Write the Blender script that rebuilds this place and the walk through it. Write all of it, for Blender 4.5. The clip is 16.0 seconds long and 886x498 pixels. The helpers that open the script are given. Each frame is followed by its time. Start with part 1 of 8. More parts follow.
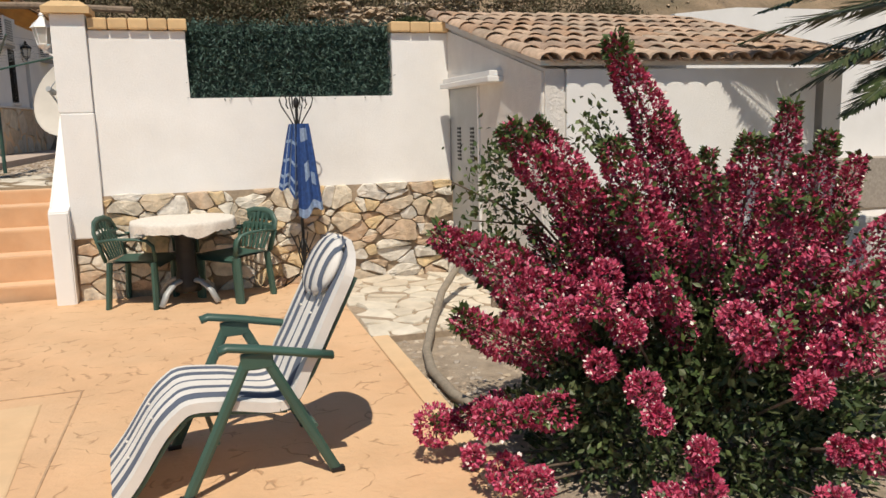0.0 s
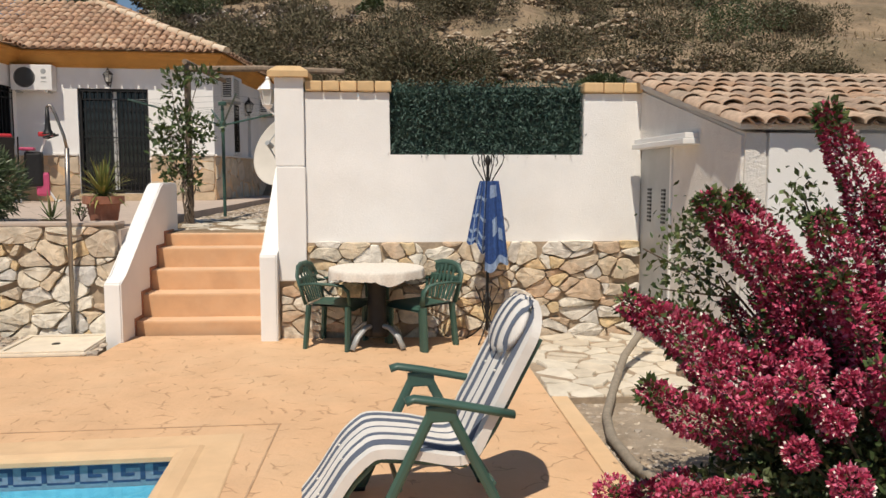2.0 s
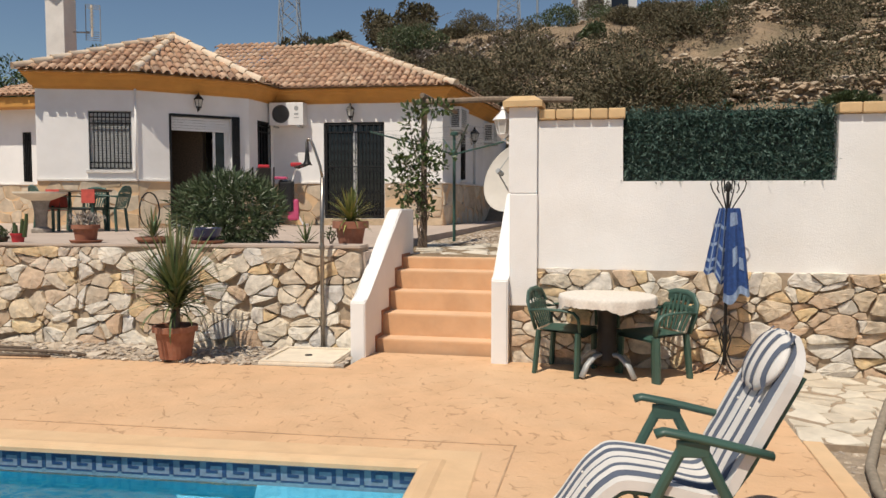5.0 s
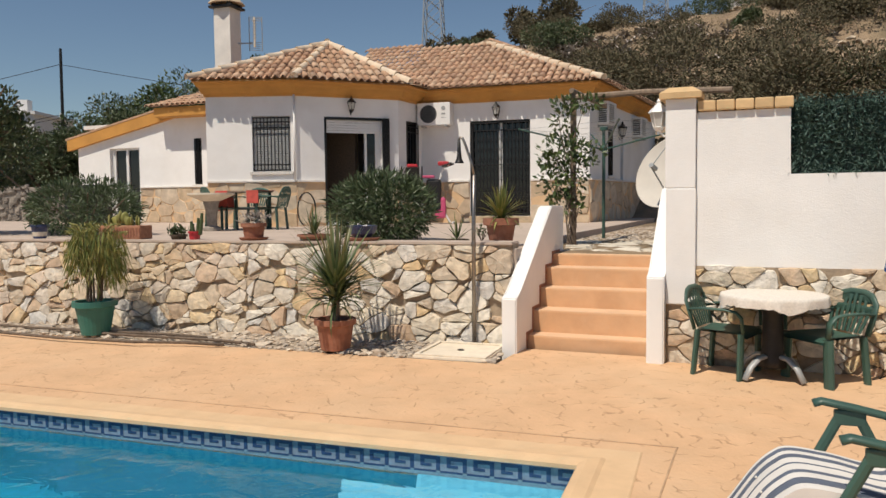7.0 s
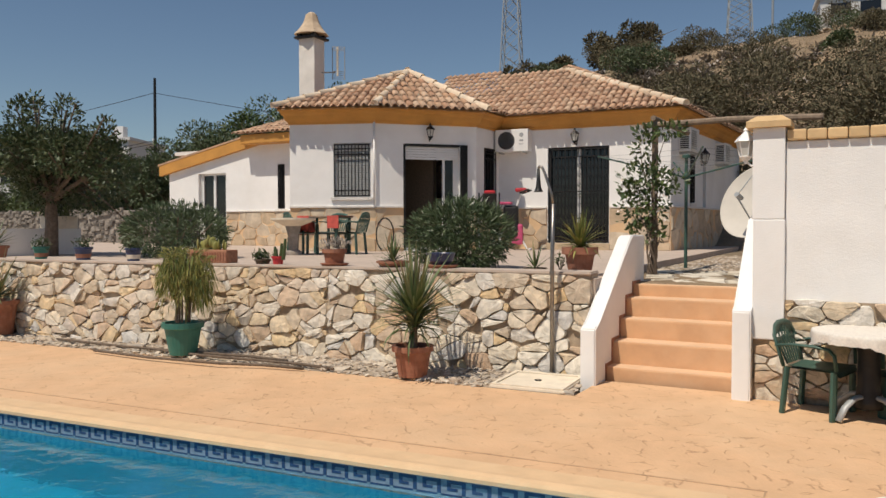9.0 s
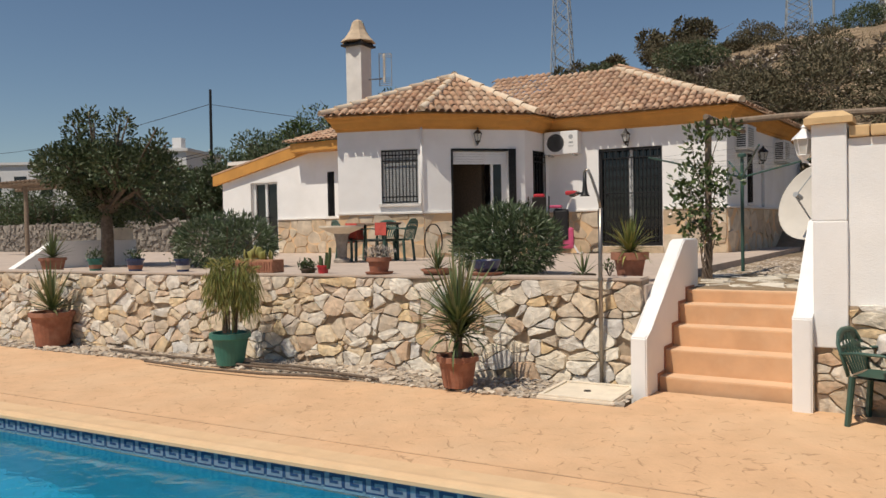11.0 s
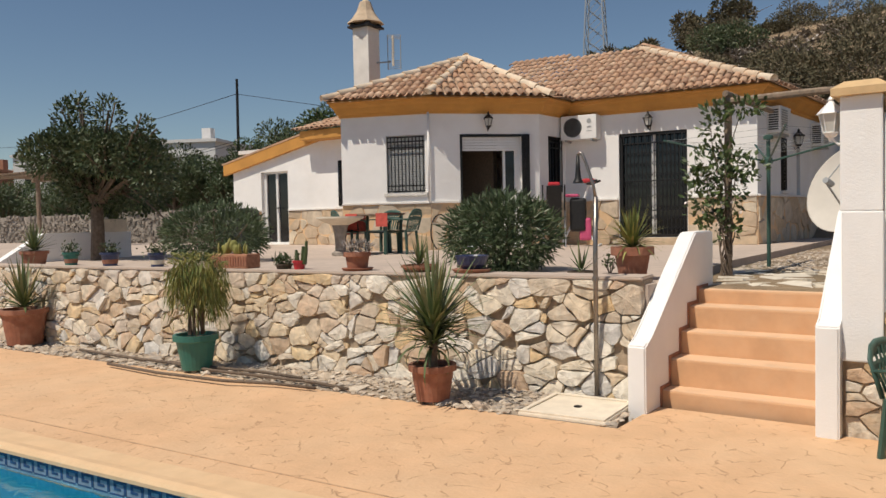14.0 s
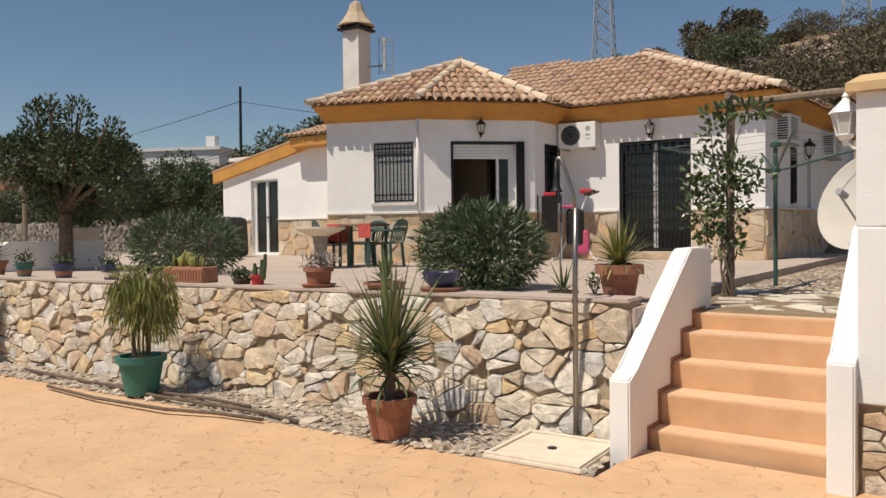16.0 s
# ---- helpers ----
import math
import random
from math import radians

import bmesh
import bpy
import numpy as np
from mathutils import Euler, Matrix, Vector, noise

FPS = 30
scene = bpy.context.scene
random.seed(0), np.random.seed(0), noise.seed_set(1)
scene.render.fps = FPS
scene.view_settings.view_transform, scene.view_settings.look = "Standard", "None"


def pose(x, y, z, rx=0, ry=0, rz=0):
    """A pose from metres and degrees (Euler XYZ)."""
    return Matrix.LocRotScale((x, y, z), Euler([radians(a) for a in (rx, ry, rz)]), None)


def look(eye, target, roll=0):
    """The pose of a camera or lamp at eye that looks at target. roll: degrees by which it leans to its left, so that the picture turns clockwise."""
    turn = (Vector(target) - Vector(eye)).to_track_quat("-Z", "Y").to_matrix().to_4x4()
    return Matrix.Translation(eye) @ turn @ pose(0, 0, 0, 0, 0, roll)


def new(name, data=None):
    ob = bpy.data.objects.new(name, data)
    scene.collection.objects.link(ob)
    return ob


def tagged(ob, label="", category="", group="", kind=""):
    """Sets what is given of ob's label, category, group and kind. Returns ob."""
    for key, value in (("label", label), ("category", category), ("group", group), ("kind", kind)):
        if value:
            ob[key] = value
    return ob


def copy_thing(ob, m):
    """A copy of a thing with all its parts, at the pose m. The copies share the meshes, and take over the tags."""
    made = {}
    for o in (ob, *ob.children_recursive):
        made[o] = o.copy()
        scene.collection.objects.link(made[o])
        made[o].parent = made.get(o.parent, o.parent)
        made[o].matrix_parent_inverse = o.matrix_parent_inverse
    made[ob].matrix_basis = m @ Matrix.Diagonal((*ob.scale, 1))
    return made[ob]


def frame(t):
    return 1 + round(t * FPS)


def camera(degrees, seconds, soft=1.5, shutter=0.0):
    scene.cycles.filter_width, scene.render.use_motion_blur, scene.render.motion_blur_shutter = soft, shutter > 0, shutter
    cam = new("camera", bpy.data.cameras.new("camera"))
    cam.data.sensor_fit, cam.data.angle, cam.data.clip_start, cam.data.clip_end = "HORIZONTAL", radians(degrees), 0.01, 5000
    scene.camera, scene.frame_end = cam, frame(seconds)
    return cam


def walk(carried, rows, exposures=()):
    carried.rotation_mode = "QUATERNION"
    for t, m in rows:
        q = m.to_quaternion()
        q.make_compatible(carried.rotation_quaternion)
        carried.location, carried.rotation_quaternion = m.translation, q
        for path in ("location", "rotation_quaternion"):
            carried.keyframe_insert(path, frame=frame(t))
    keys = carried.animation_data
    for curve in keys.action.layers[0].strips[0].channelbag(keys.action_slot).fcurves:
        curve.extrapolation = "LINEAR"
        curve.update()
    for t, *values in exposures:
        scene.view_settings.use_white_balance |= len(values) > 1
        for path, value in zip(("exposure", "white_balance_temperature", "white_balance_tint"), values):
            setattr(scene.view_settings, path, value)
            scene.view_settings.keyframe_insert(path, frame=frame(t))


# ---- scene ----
cam = camera(59.4, 16.0)
PATH = [
    (0, (1.302, -7.068, 1.466), (1.866, -5.177, 1.14), -1.4),
    (0.5, (1.329, -7.071, 1.486), (1.736, -5.133, 1.204), -1.1),
    (1, (1.309, -7.08, 1.507), (1.606, -5.115, 1.278), -0.6),
    (1.5, (1.293, -7.083, 1.504), (1.515, -5.106, 1.298), -0.1),
    (2, (1.257, -7.108, 1.516), (1.374, -5.12, 1.328), 0.0),
    (2.5, (1.238, -7.12, 1.526), (1.247, -5.128, 1.354), -0.2),
    (3, (1.219, -7.127, 1.525), (1.156, -5.134, 1.373), -0.2),
    (3.5, (1.204, -7.137, 1.535), (1.077, -5.146, 1.398), -0.1),
    (4, (1.171, -7.131, 1.527), (0.959, -5.146, 1.398), -0.1),
    (4.5, (1.139, -7.153, 1.526), (0.817, -5.183, 1.402), -0.0),
    (7, (1.022, -7.229, 1.513), (0.25, -5.388, 1.388), -0.6),
    (7.5, (1.008, -7.245, 1.518), (0.164, -5.436, 1.391), -0.6),
    (8, (0.996, -7.257, 1.536), (0.122, -5.463, 1.407), -0.4),
    (8.5, (1.001, -7.272, 1.553), (0.104, -5.488, 1.447), -0.1),
    (9, (0.997, -7.252, 1.557), (0.05, -5.491, 1.495), -0.1),
    (9.5, (1.001, -7.262, 1.563), (0.002, -5.53, 1.52), -0.2),
    (12, (1.013, -6.791, 1.603), (-0.085, -5.12, 1.534), -0.6),
    (12.5, (1.066, -6.626, 1.6), (-0.048, -4.967, 1.525), -0.0),
    (13, (1.03, -6.397, 1.581), (-0.097, -4.746, 1.505), -0.5),
    (13.5, (0.973, -6.217, 1.611), (-0.169, -4.577, 1.532), -0.6),
    (14, (0.989, -5.987, 1.602), (-0.156, -4.349, 1.526), -1.2),
    (14.5, (1.042, -5.738, 1.615), (-0.109, -4.104, 1.551), -0.4),
    (15, (0.976, -5.518, 1.6), (-0.182, -3.889, 1.535), -0.4),
    (15.5, (0.871, -5.323, 1.632), (-0.294, -3.699, 1.577), -0.8),
    (16, (0.847, -5.112, 1.614), (-0.318, -3.487, 1.565), -0.7),
]
walk(cam, [(t, look(eye, target, roll)) for t, eye, target, roll in PATH], [(0.0, 0.08, 6650, 8), (3.0, 0.05, 6650, 9), (7.5, 0.05, 6650, 9), (9.0, 0.0, 6650, 9), (12.5, 0.0, 6650, 9), (14.5, 0.03, 6650, 9), (16.0, 0.08, 6650, 9)])

# ---- world, sun, exposure ----
SUN_DIR = Vector((0.15, 0.52, -1.0)).normalized()          # the way the light travels
world = bpy.data.worlds.new("world")
scene.world = world
world.use_nodes = True
wn = world.node_tree
wn.nodes.clear()
w_sky, w_bg, w_out = wn.nodes.new("ShaderNodeTexSky"), wn.nodes.new("ShaderNodeBackground"), wn.nodes.new("ShaderNodeOutputWorld")
w_sky.sky_type, w_sky.sun_disc = "NISHITA", False
w_sky.sun_elevation = math.asin(-SUN_DIR.z)
w_sky.sun_rotation = math.atan2(-SUN_DIR.x, -SUN_DIR.y)
w_sky.air_density, w_sky.dust_density, w_sky.ozone_density = 1.0, 0.0, 3.0
w_bg.inputs["Strength"].default_value = 0.067
wn.links.new(w_sky.outputs[0], w_bg.inputs[0])
wn.links.new(w_bg.outputs[0], w_out.inputs[0])
sun = new("sun", bpy.data.lights.new("sun", "SUN"))
sun.data.energy, sun.data.angle, sun.data.color = 4.1, radians(0.55), (1.0, 0.91, 0.79)
sun.matrix_world = look((0, 0, 30), Vector((0, 0, 30)) + SUN_DIR)


# ---- materials ----
def material(name, colour, rough=0.8, metal=0.0, vary=0.12, scale=6.0, stain=None, stain_scale=1.2, stain_amount=0.3,
             bump=0.3, bump_scale=60.0, bump_dist=0.004, per=None, per_amount=0.25, palette=None, spec=0.5, subsurface=0.0):
    """A node material: base colour, varied at two scales, with fine relief. per: 'object' or 'island' varies the pieces."""
    m = bpy.data.materials.new(name)
    m.use_nodes = True
    nt = m.node_tree
    b = nt.nodes["Principled BSDF"]
    b.inputs["Roughness"].default_value, b.inputs["Metallic"].default_value = rough, metal
    b.inputs["Specular IOR Level"].default_value = spec
    co = nt.nodes.new("ShaderNodeTexCoord").outputs["Object"]
    if per == "object" or per is None:
        geo = nt.nodes.new("ShaderNodeNewGeometry")
        co = geo.outputs["Position"]

    def tex(sc, detail=4.0, r=0.6):
        n = nt.nodes.new("ShaderNodeTexNoise")
        n.inputs["Scale"].default_value, n.inputs["Detail"].default_value, n.inputs["Roughness"].default_value = sc, detail, r
        nt.links.new(co, n.inputs["Vector"])
        return n.outputs["Fac"]

    def ramp(fac, lo, hi, a=0.35, z=0.65):
        n = nt.nodes.new("ShaderNodeMapRange")
        n.inputs["From Min"].default_value, n.inputs["From Max"].default_value = a, z
        n.inputs["To Min"].default_value, n.inputs["To Max"].default_value = lo, hi
        nt.links.new(fac, n.inputs["Value"])
        return n.outputs["Result"]

    def mix(fac, a, c, mode="MIX"):
        n = nt.nodes.new("ShaderNodeMix")
        n.data_type, n.blend_type = "RGBA", mode
        for sock, val in ((n.inputs["Factor"], fac), (n.inputs["A"], a), (n.inputs["B"], c)):
            if isinstance(val, (int, float)):
                sock.default_value = val
            elif isinstance(val, tuple):
                sock.default_value = (*val[:3], 1)
            else:
                nt.links.new(val, sock)
        return n.outputs["Result"]

    col = tuple(colour)
    rnd = None
    if per == "object":
        rnd = nt.nodes.new("ShaderNodeObjectInfo").outputs["Random"]
    elif per == "island":
        rnd = nt.nodes.new("ShaderNodeNewGeometry").outputs["Random Per Island"]
    if rnd is not None and palette:
        cr = nt.nodes.new("ShaderNodeValToRGB")
        cr.color_ramp.interpolation = "CONSTANT" if per == "object" else "LINEAR"
        els = cr.color_ramp.elements
        while len(els) < len(palette):
            els.new(0.5)
        for i, c in enumerate(palette):
            els[i].position, els[i].color = i / len(palette), (*c, 1)
        nt.links.new(rnd, cr.inputs[0])
        col = cr.outputs["Color"]
    elif rnd is not None:
        dark = tuple(max(0, c * (1 - per_amount)) for c in colour)
        light = tuple(min(1, c * (1 + per_amount)) for c in colour)
        col = mix(rnd, dark, light)
    grain = ramp(tex(scale, 6.0), 1 - vary, 1 + vary)
    comb = nt.nodes.new("ShaderNodeCombineColor")
    for i in range(3):
        nt.links.new(grain, comb.inputs[i])
    col = mix(1.0, col, comb.outputs[0], "MULTIPLY")
    if stain:
        col = mix(ramp(tex(stain_scale, 5.0, 0.65), 0.0, stain_amount, 0.45, 0.75), col, tuple(stain))
    nt.links.new(col, b.inputs["Base Color"])
    if bump:
        bn = nt.nodes.new("ShaderNodeBump")
        bn.inputs["Strength"].default_value, bn.inputs["Distance"].default_value = bump, bump_dist
        nt.links.new(tex(bump_scale, 5.0, 0.7), bn.inputs["Height"])
        nt.links.new(bn.outputs[0], b.inputs["Normal"])
    if subsurface:
        b.inputs["Subsurface Weight"].default_value = subsurface
        b.inputs["Subsurface Radius"].default_value = (0.02, 0.03, 0.01)
    return m


M = {}
M["white"] = material("white_stucco", (0.84, 0.825, 0.805), 0.9, vary=0.035, scale=1.6, stain=(0.62, 0.57, 0.50), stain_scale=0.9, stain_amount=0.25, bump=0.5, bump_scale=55, bump_dist=0.006)
M["shedwall"] = material("rough_stucco", (0.77, 0.73, 0.68), 0.95, vary=0.06, scale=3.0, stain=(0.5, 0.46, 0.42), stain_scale=1.1, stain_amount=0.35, bump=0.9, bump_scale=38, bump_dist=0.015)
M["ochre"] = material("ochre_cornice", (0.56, 0.27, 0.06), 0.75, vary=0.10, scale=2.0, stain=(0.42, 0.20, 0.06), stain_amount=0.3, bump=0.2)
M["tile"] = material("roof_tile", (0.55, 0.36, 0.23), 0.9, per="island", palette=[(0.44, 0.25, 0.155), (0.56, 0.37, 0.25), (0.48, 0.29, 0.18), (0.60, 0.42, 0.29), (0.34, 0.20, 0.13), (0.52, 0.32, 0.21)], vary=0.18, scale=9, stain=(0.30, 0.25, 0.19), stain_scale=3, stain_amount=0.6, bump=0.3)
M["tilesingle"] = material("roof_tile_single", (0.55, 0.36, 0.23), 0.9, per="object", palette=[(0.44, 0.25, 0.155), (0.56, 0.37, 0.25), (0.48, 0.29, 0.18), (0.60, 0.42, 0.29), (0.34, 0.20, 0.13), (0.52, 0.32, 0.21)], vary=0.18, scale=9, stain=(0.30, 0.25, 0.19), stain_scale=3, stain_amount=0.6, bump=0.3)
M["tileold"] = material("old_roof_tile", (0.45, 0.26, 0.16), 0.95, per="object", palette=[(0.42, 0.27, 0.18), (0.50, 0.36, 0.26), (0.34, 0.24, 0.18), (0.47, 0.34, 0.25), (0.38, 0.29, 0.22)], vary=0.22, scale=14, stain=(0.20, 0.17, 0.13), stain_scale=4, stain_amount=0.55, bump=0.4)
M["ridge"] = material("ridge_tile", (0.68, 0.54, 0.40), 0.9, per="island", palette=[(0.66, 0.52, 0.38), (0.74, 0.62, 0.48), (0.62, 0.47, 0.33), (0.72, 0.58, 0.43)], vary=0.12, scale=9, stain=(0.45, 0.36, 0.27), stain_scale=3, stain_amount=0.4, bump=0.3)
M["captile"] = material("cap_tile", (0.70, 0.48, 0.25), 0.85, per="object", per_amount=0.14, vary=0.08, scale=8, stain=(0.45, 0.30, 0.18), stain_amount=0.3, bump=0.2)
M["mortar"] = material("mortar", (0.36, 0.28, 0.20), 0.95, vary=0.2, scale=14, bump=0.8, bump_scale=40, bump_dist=0.01)
M["stone"] = material("fieldstone", (0.5, 0.45, 0.38), 0.9, per="object", palette=[(0.66, 0.58, 0.47), (0.74, 0.68, 0.58), (0.68, 0.50, 0.29), (0.54, 0.40, 0.28), (0.60, 0.57, 0.53), (0.76, 0.70, 0.60), (0.56, 0.39, 0.26), (0.70, 0.61, 0.48), (0.55, 0.45, 0.34), (0.72, 0.54, 0.31), (0.68, 0.63, 0.56), (0.62, 0.50, 0.36)], vary=0.22, scale=11, stain=(0.62, 0.57, 0.48), stain_scale=7, stain_amount=0.35, bump=0.9, bump_scale=26, bump_dist=0.02)
M["stonefar"] = material("fieldstone_far", (0.5, 0.45, 0.38), 0.9, per="island", palette=[(0.66, 0.58, 0.47), (0.74, 0.68, 0.58), (0.68, 0.50, 0.29), (0.54, 0.40, 0.28), (0.60, 0.57, 0.53), (0.76, 0.70, 0.60), (0.56, 0.39, 0.26), (0.70, 0.61, 0.48), (0.55, 0.45, 0.34), (0.72, 0.54, 0.31), (0.68, 0.63, 0.56), (0.62, 0.50, 0.36)], vary=0.22, scale=11, stain=(0.62, 0.57, 0.48), stain_scale=7, stain_amount=0.35, bump=0.9, bump_scale=26, bump_dist=0.02)
M["clad"] = material("cladding_stone", (0.55, 0.45, 0.33), 0.85, per="object", palette=[(0.60, 0.50, 0.38), (0.52, 0.40, 0.28), (0.64, 0.55, 0.42), (0.56, 0.43, 0.29)], vary=0.15, scale=6, stain=(0.42, 0.31, 0.21), stain_scale=2, stain_amount=0.5, bump=0.6, bump_scale=22, bump_dist=0.012)
M["pave"] = material("paving_stone", (0.60, 0.53, 0.42), 0.85, per="object", palette=[(0.62, 0.56, 0.46), (0.66, 0.60, 0.50), (0.57, 0.50, 0.40)], vary=0.12, scale=7, stain=(0.48, 0.40, 0.30), stain_amount=0.4, bump=0.4, bump_scale=22, bump_dist=0.008)
M["terracotta"] = material("terracotta", (0.29, 0.115, 0.068), 0.85, vary=0.15, scale=9, stain=(0.48, 0.29, 0.20), stain_scale=5, stain_amount=0.45, bump=0.25)
M["step"] = material("orange_render", (0.60, 0.355, 0.195), 0.85, vary=0.07, scale=4, stain=(0.66, 0.46, 0.30), stain_scale=2.2, stain_amount=0.45, bump=0.3)
# step render made paler: sunlight on the treads painted into the colour
M["tread"] = material("sunlit_tread", (0.69, 0.46, 0.29), 0.85, vary=0.08, scale=5, stain=(0.58, 0.35, 0.20), stain_scale=2.5, stain_amount=0.5, bump=0.3)
M["greenplastic"] = material("green_plastic", (0.042, 0.090, 0.072), 0.45, vary=0.08, scale=5, stain=(0.05, 0.13, 0.09), stain_amount=0.4, bump=0.05)
M["greenpot"] = material("green_pot", (0.03, 0.155, 0.125), 0.5, vary=0.1, scale=6, stain=(0.05, 0.18, 0.13), stain_amount=0.35, bump=0.06)
M["iron"] = material("black_iron", (0.018, 0.017, 0.017), 0.5, metal=0.3, vary=0.15, scale=20, bump=0.1)
M["steel"] = material("dull_steel", (0.30, 0.27, 0.24), 0.38, metal=0.9, vary=0.12, scale=20, bump=0.05)
M["glass"] = material("dark_glass", (0.012, 0.013, 0.015), 0.08, vary=0.0, bump=0)
M["whitepaint"] = material("white_paint", (0.78, 0.77, 0.75), 0.45, vary=0.03, bump=0.05)
M["grey"] = material("grey_metal", (0.36, 0.37, 0.37), 0.5, metal=0.2, vary=0.06, bump=0.05)
M["greydoor"] = material("grey_door", (0.40, 0.41, 0.41), 0.5, metal=0.1, vary=0.08, scale=3, stain=(0.30, 0.28, 0.26), stain_amount=0.3, bump=0.05)
M["wood"] = material("weathered_wood", (0.24, 0.18, 0.13), 0.9, vary=0.25, scale=18, bump=0.7, bump_scale=40, bump_dist=0.006)
M["bark"] = material("bark", (0.15, 0.11, 0.08), 0.95, vary=0.3, scale=22, bump=0.9, bump_scale=40, bump_dist=0.012)
M["leaf"] = material("leaf", (0.07, 0.10, 0.025), 0.5, per="island", palette=[(0.05, 0.085, 0.02), (0.09, 0.13, 0.03), (0.13, 0.16, 0.05), (0.06, 0.10, 0.03), (0.045, 0.07, 0.02)], vary=0.15, bump=0)
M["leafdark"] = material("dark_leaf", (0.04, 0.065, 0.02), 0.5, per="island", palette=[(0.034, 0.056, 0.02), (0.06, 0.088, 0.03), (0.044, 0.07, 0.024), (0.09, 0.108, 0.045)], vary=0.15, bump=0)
M["oleander"] = material("oleander_leaf", (0.06, 0.085, 0.035), 0.45, per="island", palette=[(0.045, 0.075, 0.03), (0.085, 0.12, 0.05), (0.12, 0.15, 0.075), (0.055, 0.085, 0.035)], vary=0.12, bump=0)
M["yucca"] = material("yucca_leaf", (0.07, 0.10, 0.03), 0.45, per="island", palette=[(0.06, 0.09, 0.03), (0.13, 0.17, 0.065), (0.09, 0.13, 0.045), (0.22, 0.22, 0.10)], vary=0.12, bump=0)
M["feather"] = material("feathery_leaf", (0.15, 0.16, 0.035), 0.6, per="island", palette=[(0.15, 0.18, 0.04), (0.25, 0.25, 0.065), (0.31, 0.26, 0.08), (0.12, 0.155, 0.035)], vary=0.12, bump=0)
M["bract"] = material("magenta_bract", (0.36, 0.02, 0.09), 0.6, per="island", palette=[(0.28, 0.018, 0.05), (0.43, 0.034, 0.095), (0.53, 0.06, 0.14), (0.34, 0.022, 0.065), (0.60, 0.13, 0.22)], vary=0.15, scale=20, bump=0)
M["blossom"] = material("white_blossom", (0.85, 0.74, 0.68), 0.6, vary=0.05, bump=0)
M["screen"] = material("artificial_hedge", (0.02, 0.075, 0.048), 0.6, per="island", palette=[(0.026, 0.062, 0.046), (0.05, 0.10, 0.077), (0.085, 0.145, 0.115), (0.032, 0.072, 0.055)], vary=0.15, bump=0)
M["scrub"] = material("scrub", (0.10, 0.09, 0.05), 0.8, per="island", palette=[(0.075, 0.066, 0.034), (0.115, 0.095, 0.052), (0.165, 0.130, 0.078), (0.090, 0.082, 0.042)], vary=0.2, scale=2, bump=0)
M["agave"] = material("dead_agave", (0.26, 0.23, 0.21), 0.85, per="island", palette=[(0.42, 0.38, 0.35), (0.24, 0.20, 0.175), (0.52, 0.47, 0.42), (0.15, 0.13, 0.11)], vary=0.15, bump=0)
M["pebble"] = material("pebble", (0.42, 0.38, 0.33), 0.85, per="island", palette=[(0.52, 0.44, 0.35), (0.42, 0.33, 0.25), (0.60, 0.52, 0.42), (0.45, 0.35, 0.25), (0.36, 0.31, 0.26)], vary=0.15, scale=30, bump=0.2)
M["earth"] = material("dry_earth", (0.34, 0.27, 0.20), 0.95, vary=0.22, scale=9, stain=(0.42, 0.36, 0.29), stain_scale=2, stain_amount=0.6, bump=1.0, bump_scale=30, bump_dist=0.02)
M["slab"] = material("terrace_concrete", (0.50, 0.405, 0.335), 0.9, vary=0.09, scale=5, stain=(0.36, 0.29, 0.24), stain_scale=0.8, stain_amount=0.5, bump=0.35, bump_scale=45)
M["tray"] = material("cream_tray", (0.74, 0.65, 0.52), 0.8, vary=0.08, scale=8, stain=(0.60, 0.51, 0.40), stain_amount=0.35, bump=0.2)
M["coping"] = material("pool_coping", (0.67, 0.455, 0.265), 0.85, vary=0.06, scale=5, stain=(0.70, 0.52, 0.33), stain_scale=1.6, stain_amount=0.5, bump=0.3, bump_scale=50)
M["joint"] = material("deck_joint", (0.46, 0.30, 0.18), 0.9, vary=0.2, scale=9, bump=0)
M["soil"] = material("soil", (0.09, 0.065, 0.045), 0.95, vary=0.3, scale=30, bump=0.8)
M["navy"] = material("navy_tile", (0.022, 0.055, 0.14), 0.25, vary=0.15, scale=30, bump=0)
M["paletile"] = material("pale_blue_tile", (0.20, 0.26, 0.33), 0.25, vary=0.15, scale=30, bump=0)
M["pooltile"] = material("pool_lining", (0.006, 0.18, 0.29), 0.3, vary=0.1, scale=12, bump=0.1)
M["poolstep"] = material("pool_step_lining", (0.11, 0.35, 0.49), 0.3, vary=0.08, scale=12, bump=0.1)
M["cloth"] = material("white_tablecloth", (0.70, 0.65, 0.58), 0.95, vary=0.10, scale=60, stain=(0.60, 0.55, 0.49), stain_scale=25, stain_amount=0.5, bump=0.5, bump_scale=120)
M["cushionwhite"] = material("cream_canvas", (0.70, 0.67, 0.63), 0.95, vary=0.06, scale=7, stain=(0.55, 0.50, 0.46), stain_amount=0.3, bump=0.3, bump_scale=160)
M["cushionblue"] = material("slate_blue_stripe", (0.105, 0.125, 0.17), 0.95, vary=0.10, scale=9, bump=0.3, bump_scale=160)
M["towel"] = material("blue_towel", (0.026, 0.072, 0.235), 0.98, vary=0.2, scale=30, bump=0.8, bump_scale=180)
M["towelpale"] = material("pale_blue_towel", (0.25, 0.34, 0.50), 0.98, vary=0.15, scale=40, bump=0.8, bump_scale=180)
M["red"] = material("red_cloth", (0.52, 0.09, 0.07), 0.9, vary=0.15, scale=12, bump=0.2)
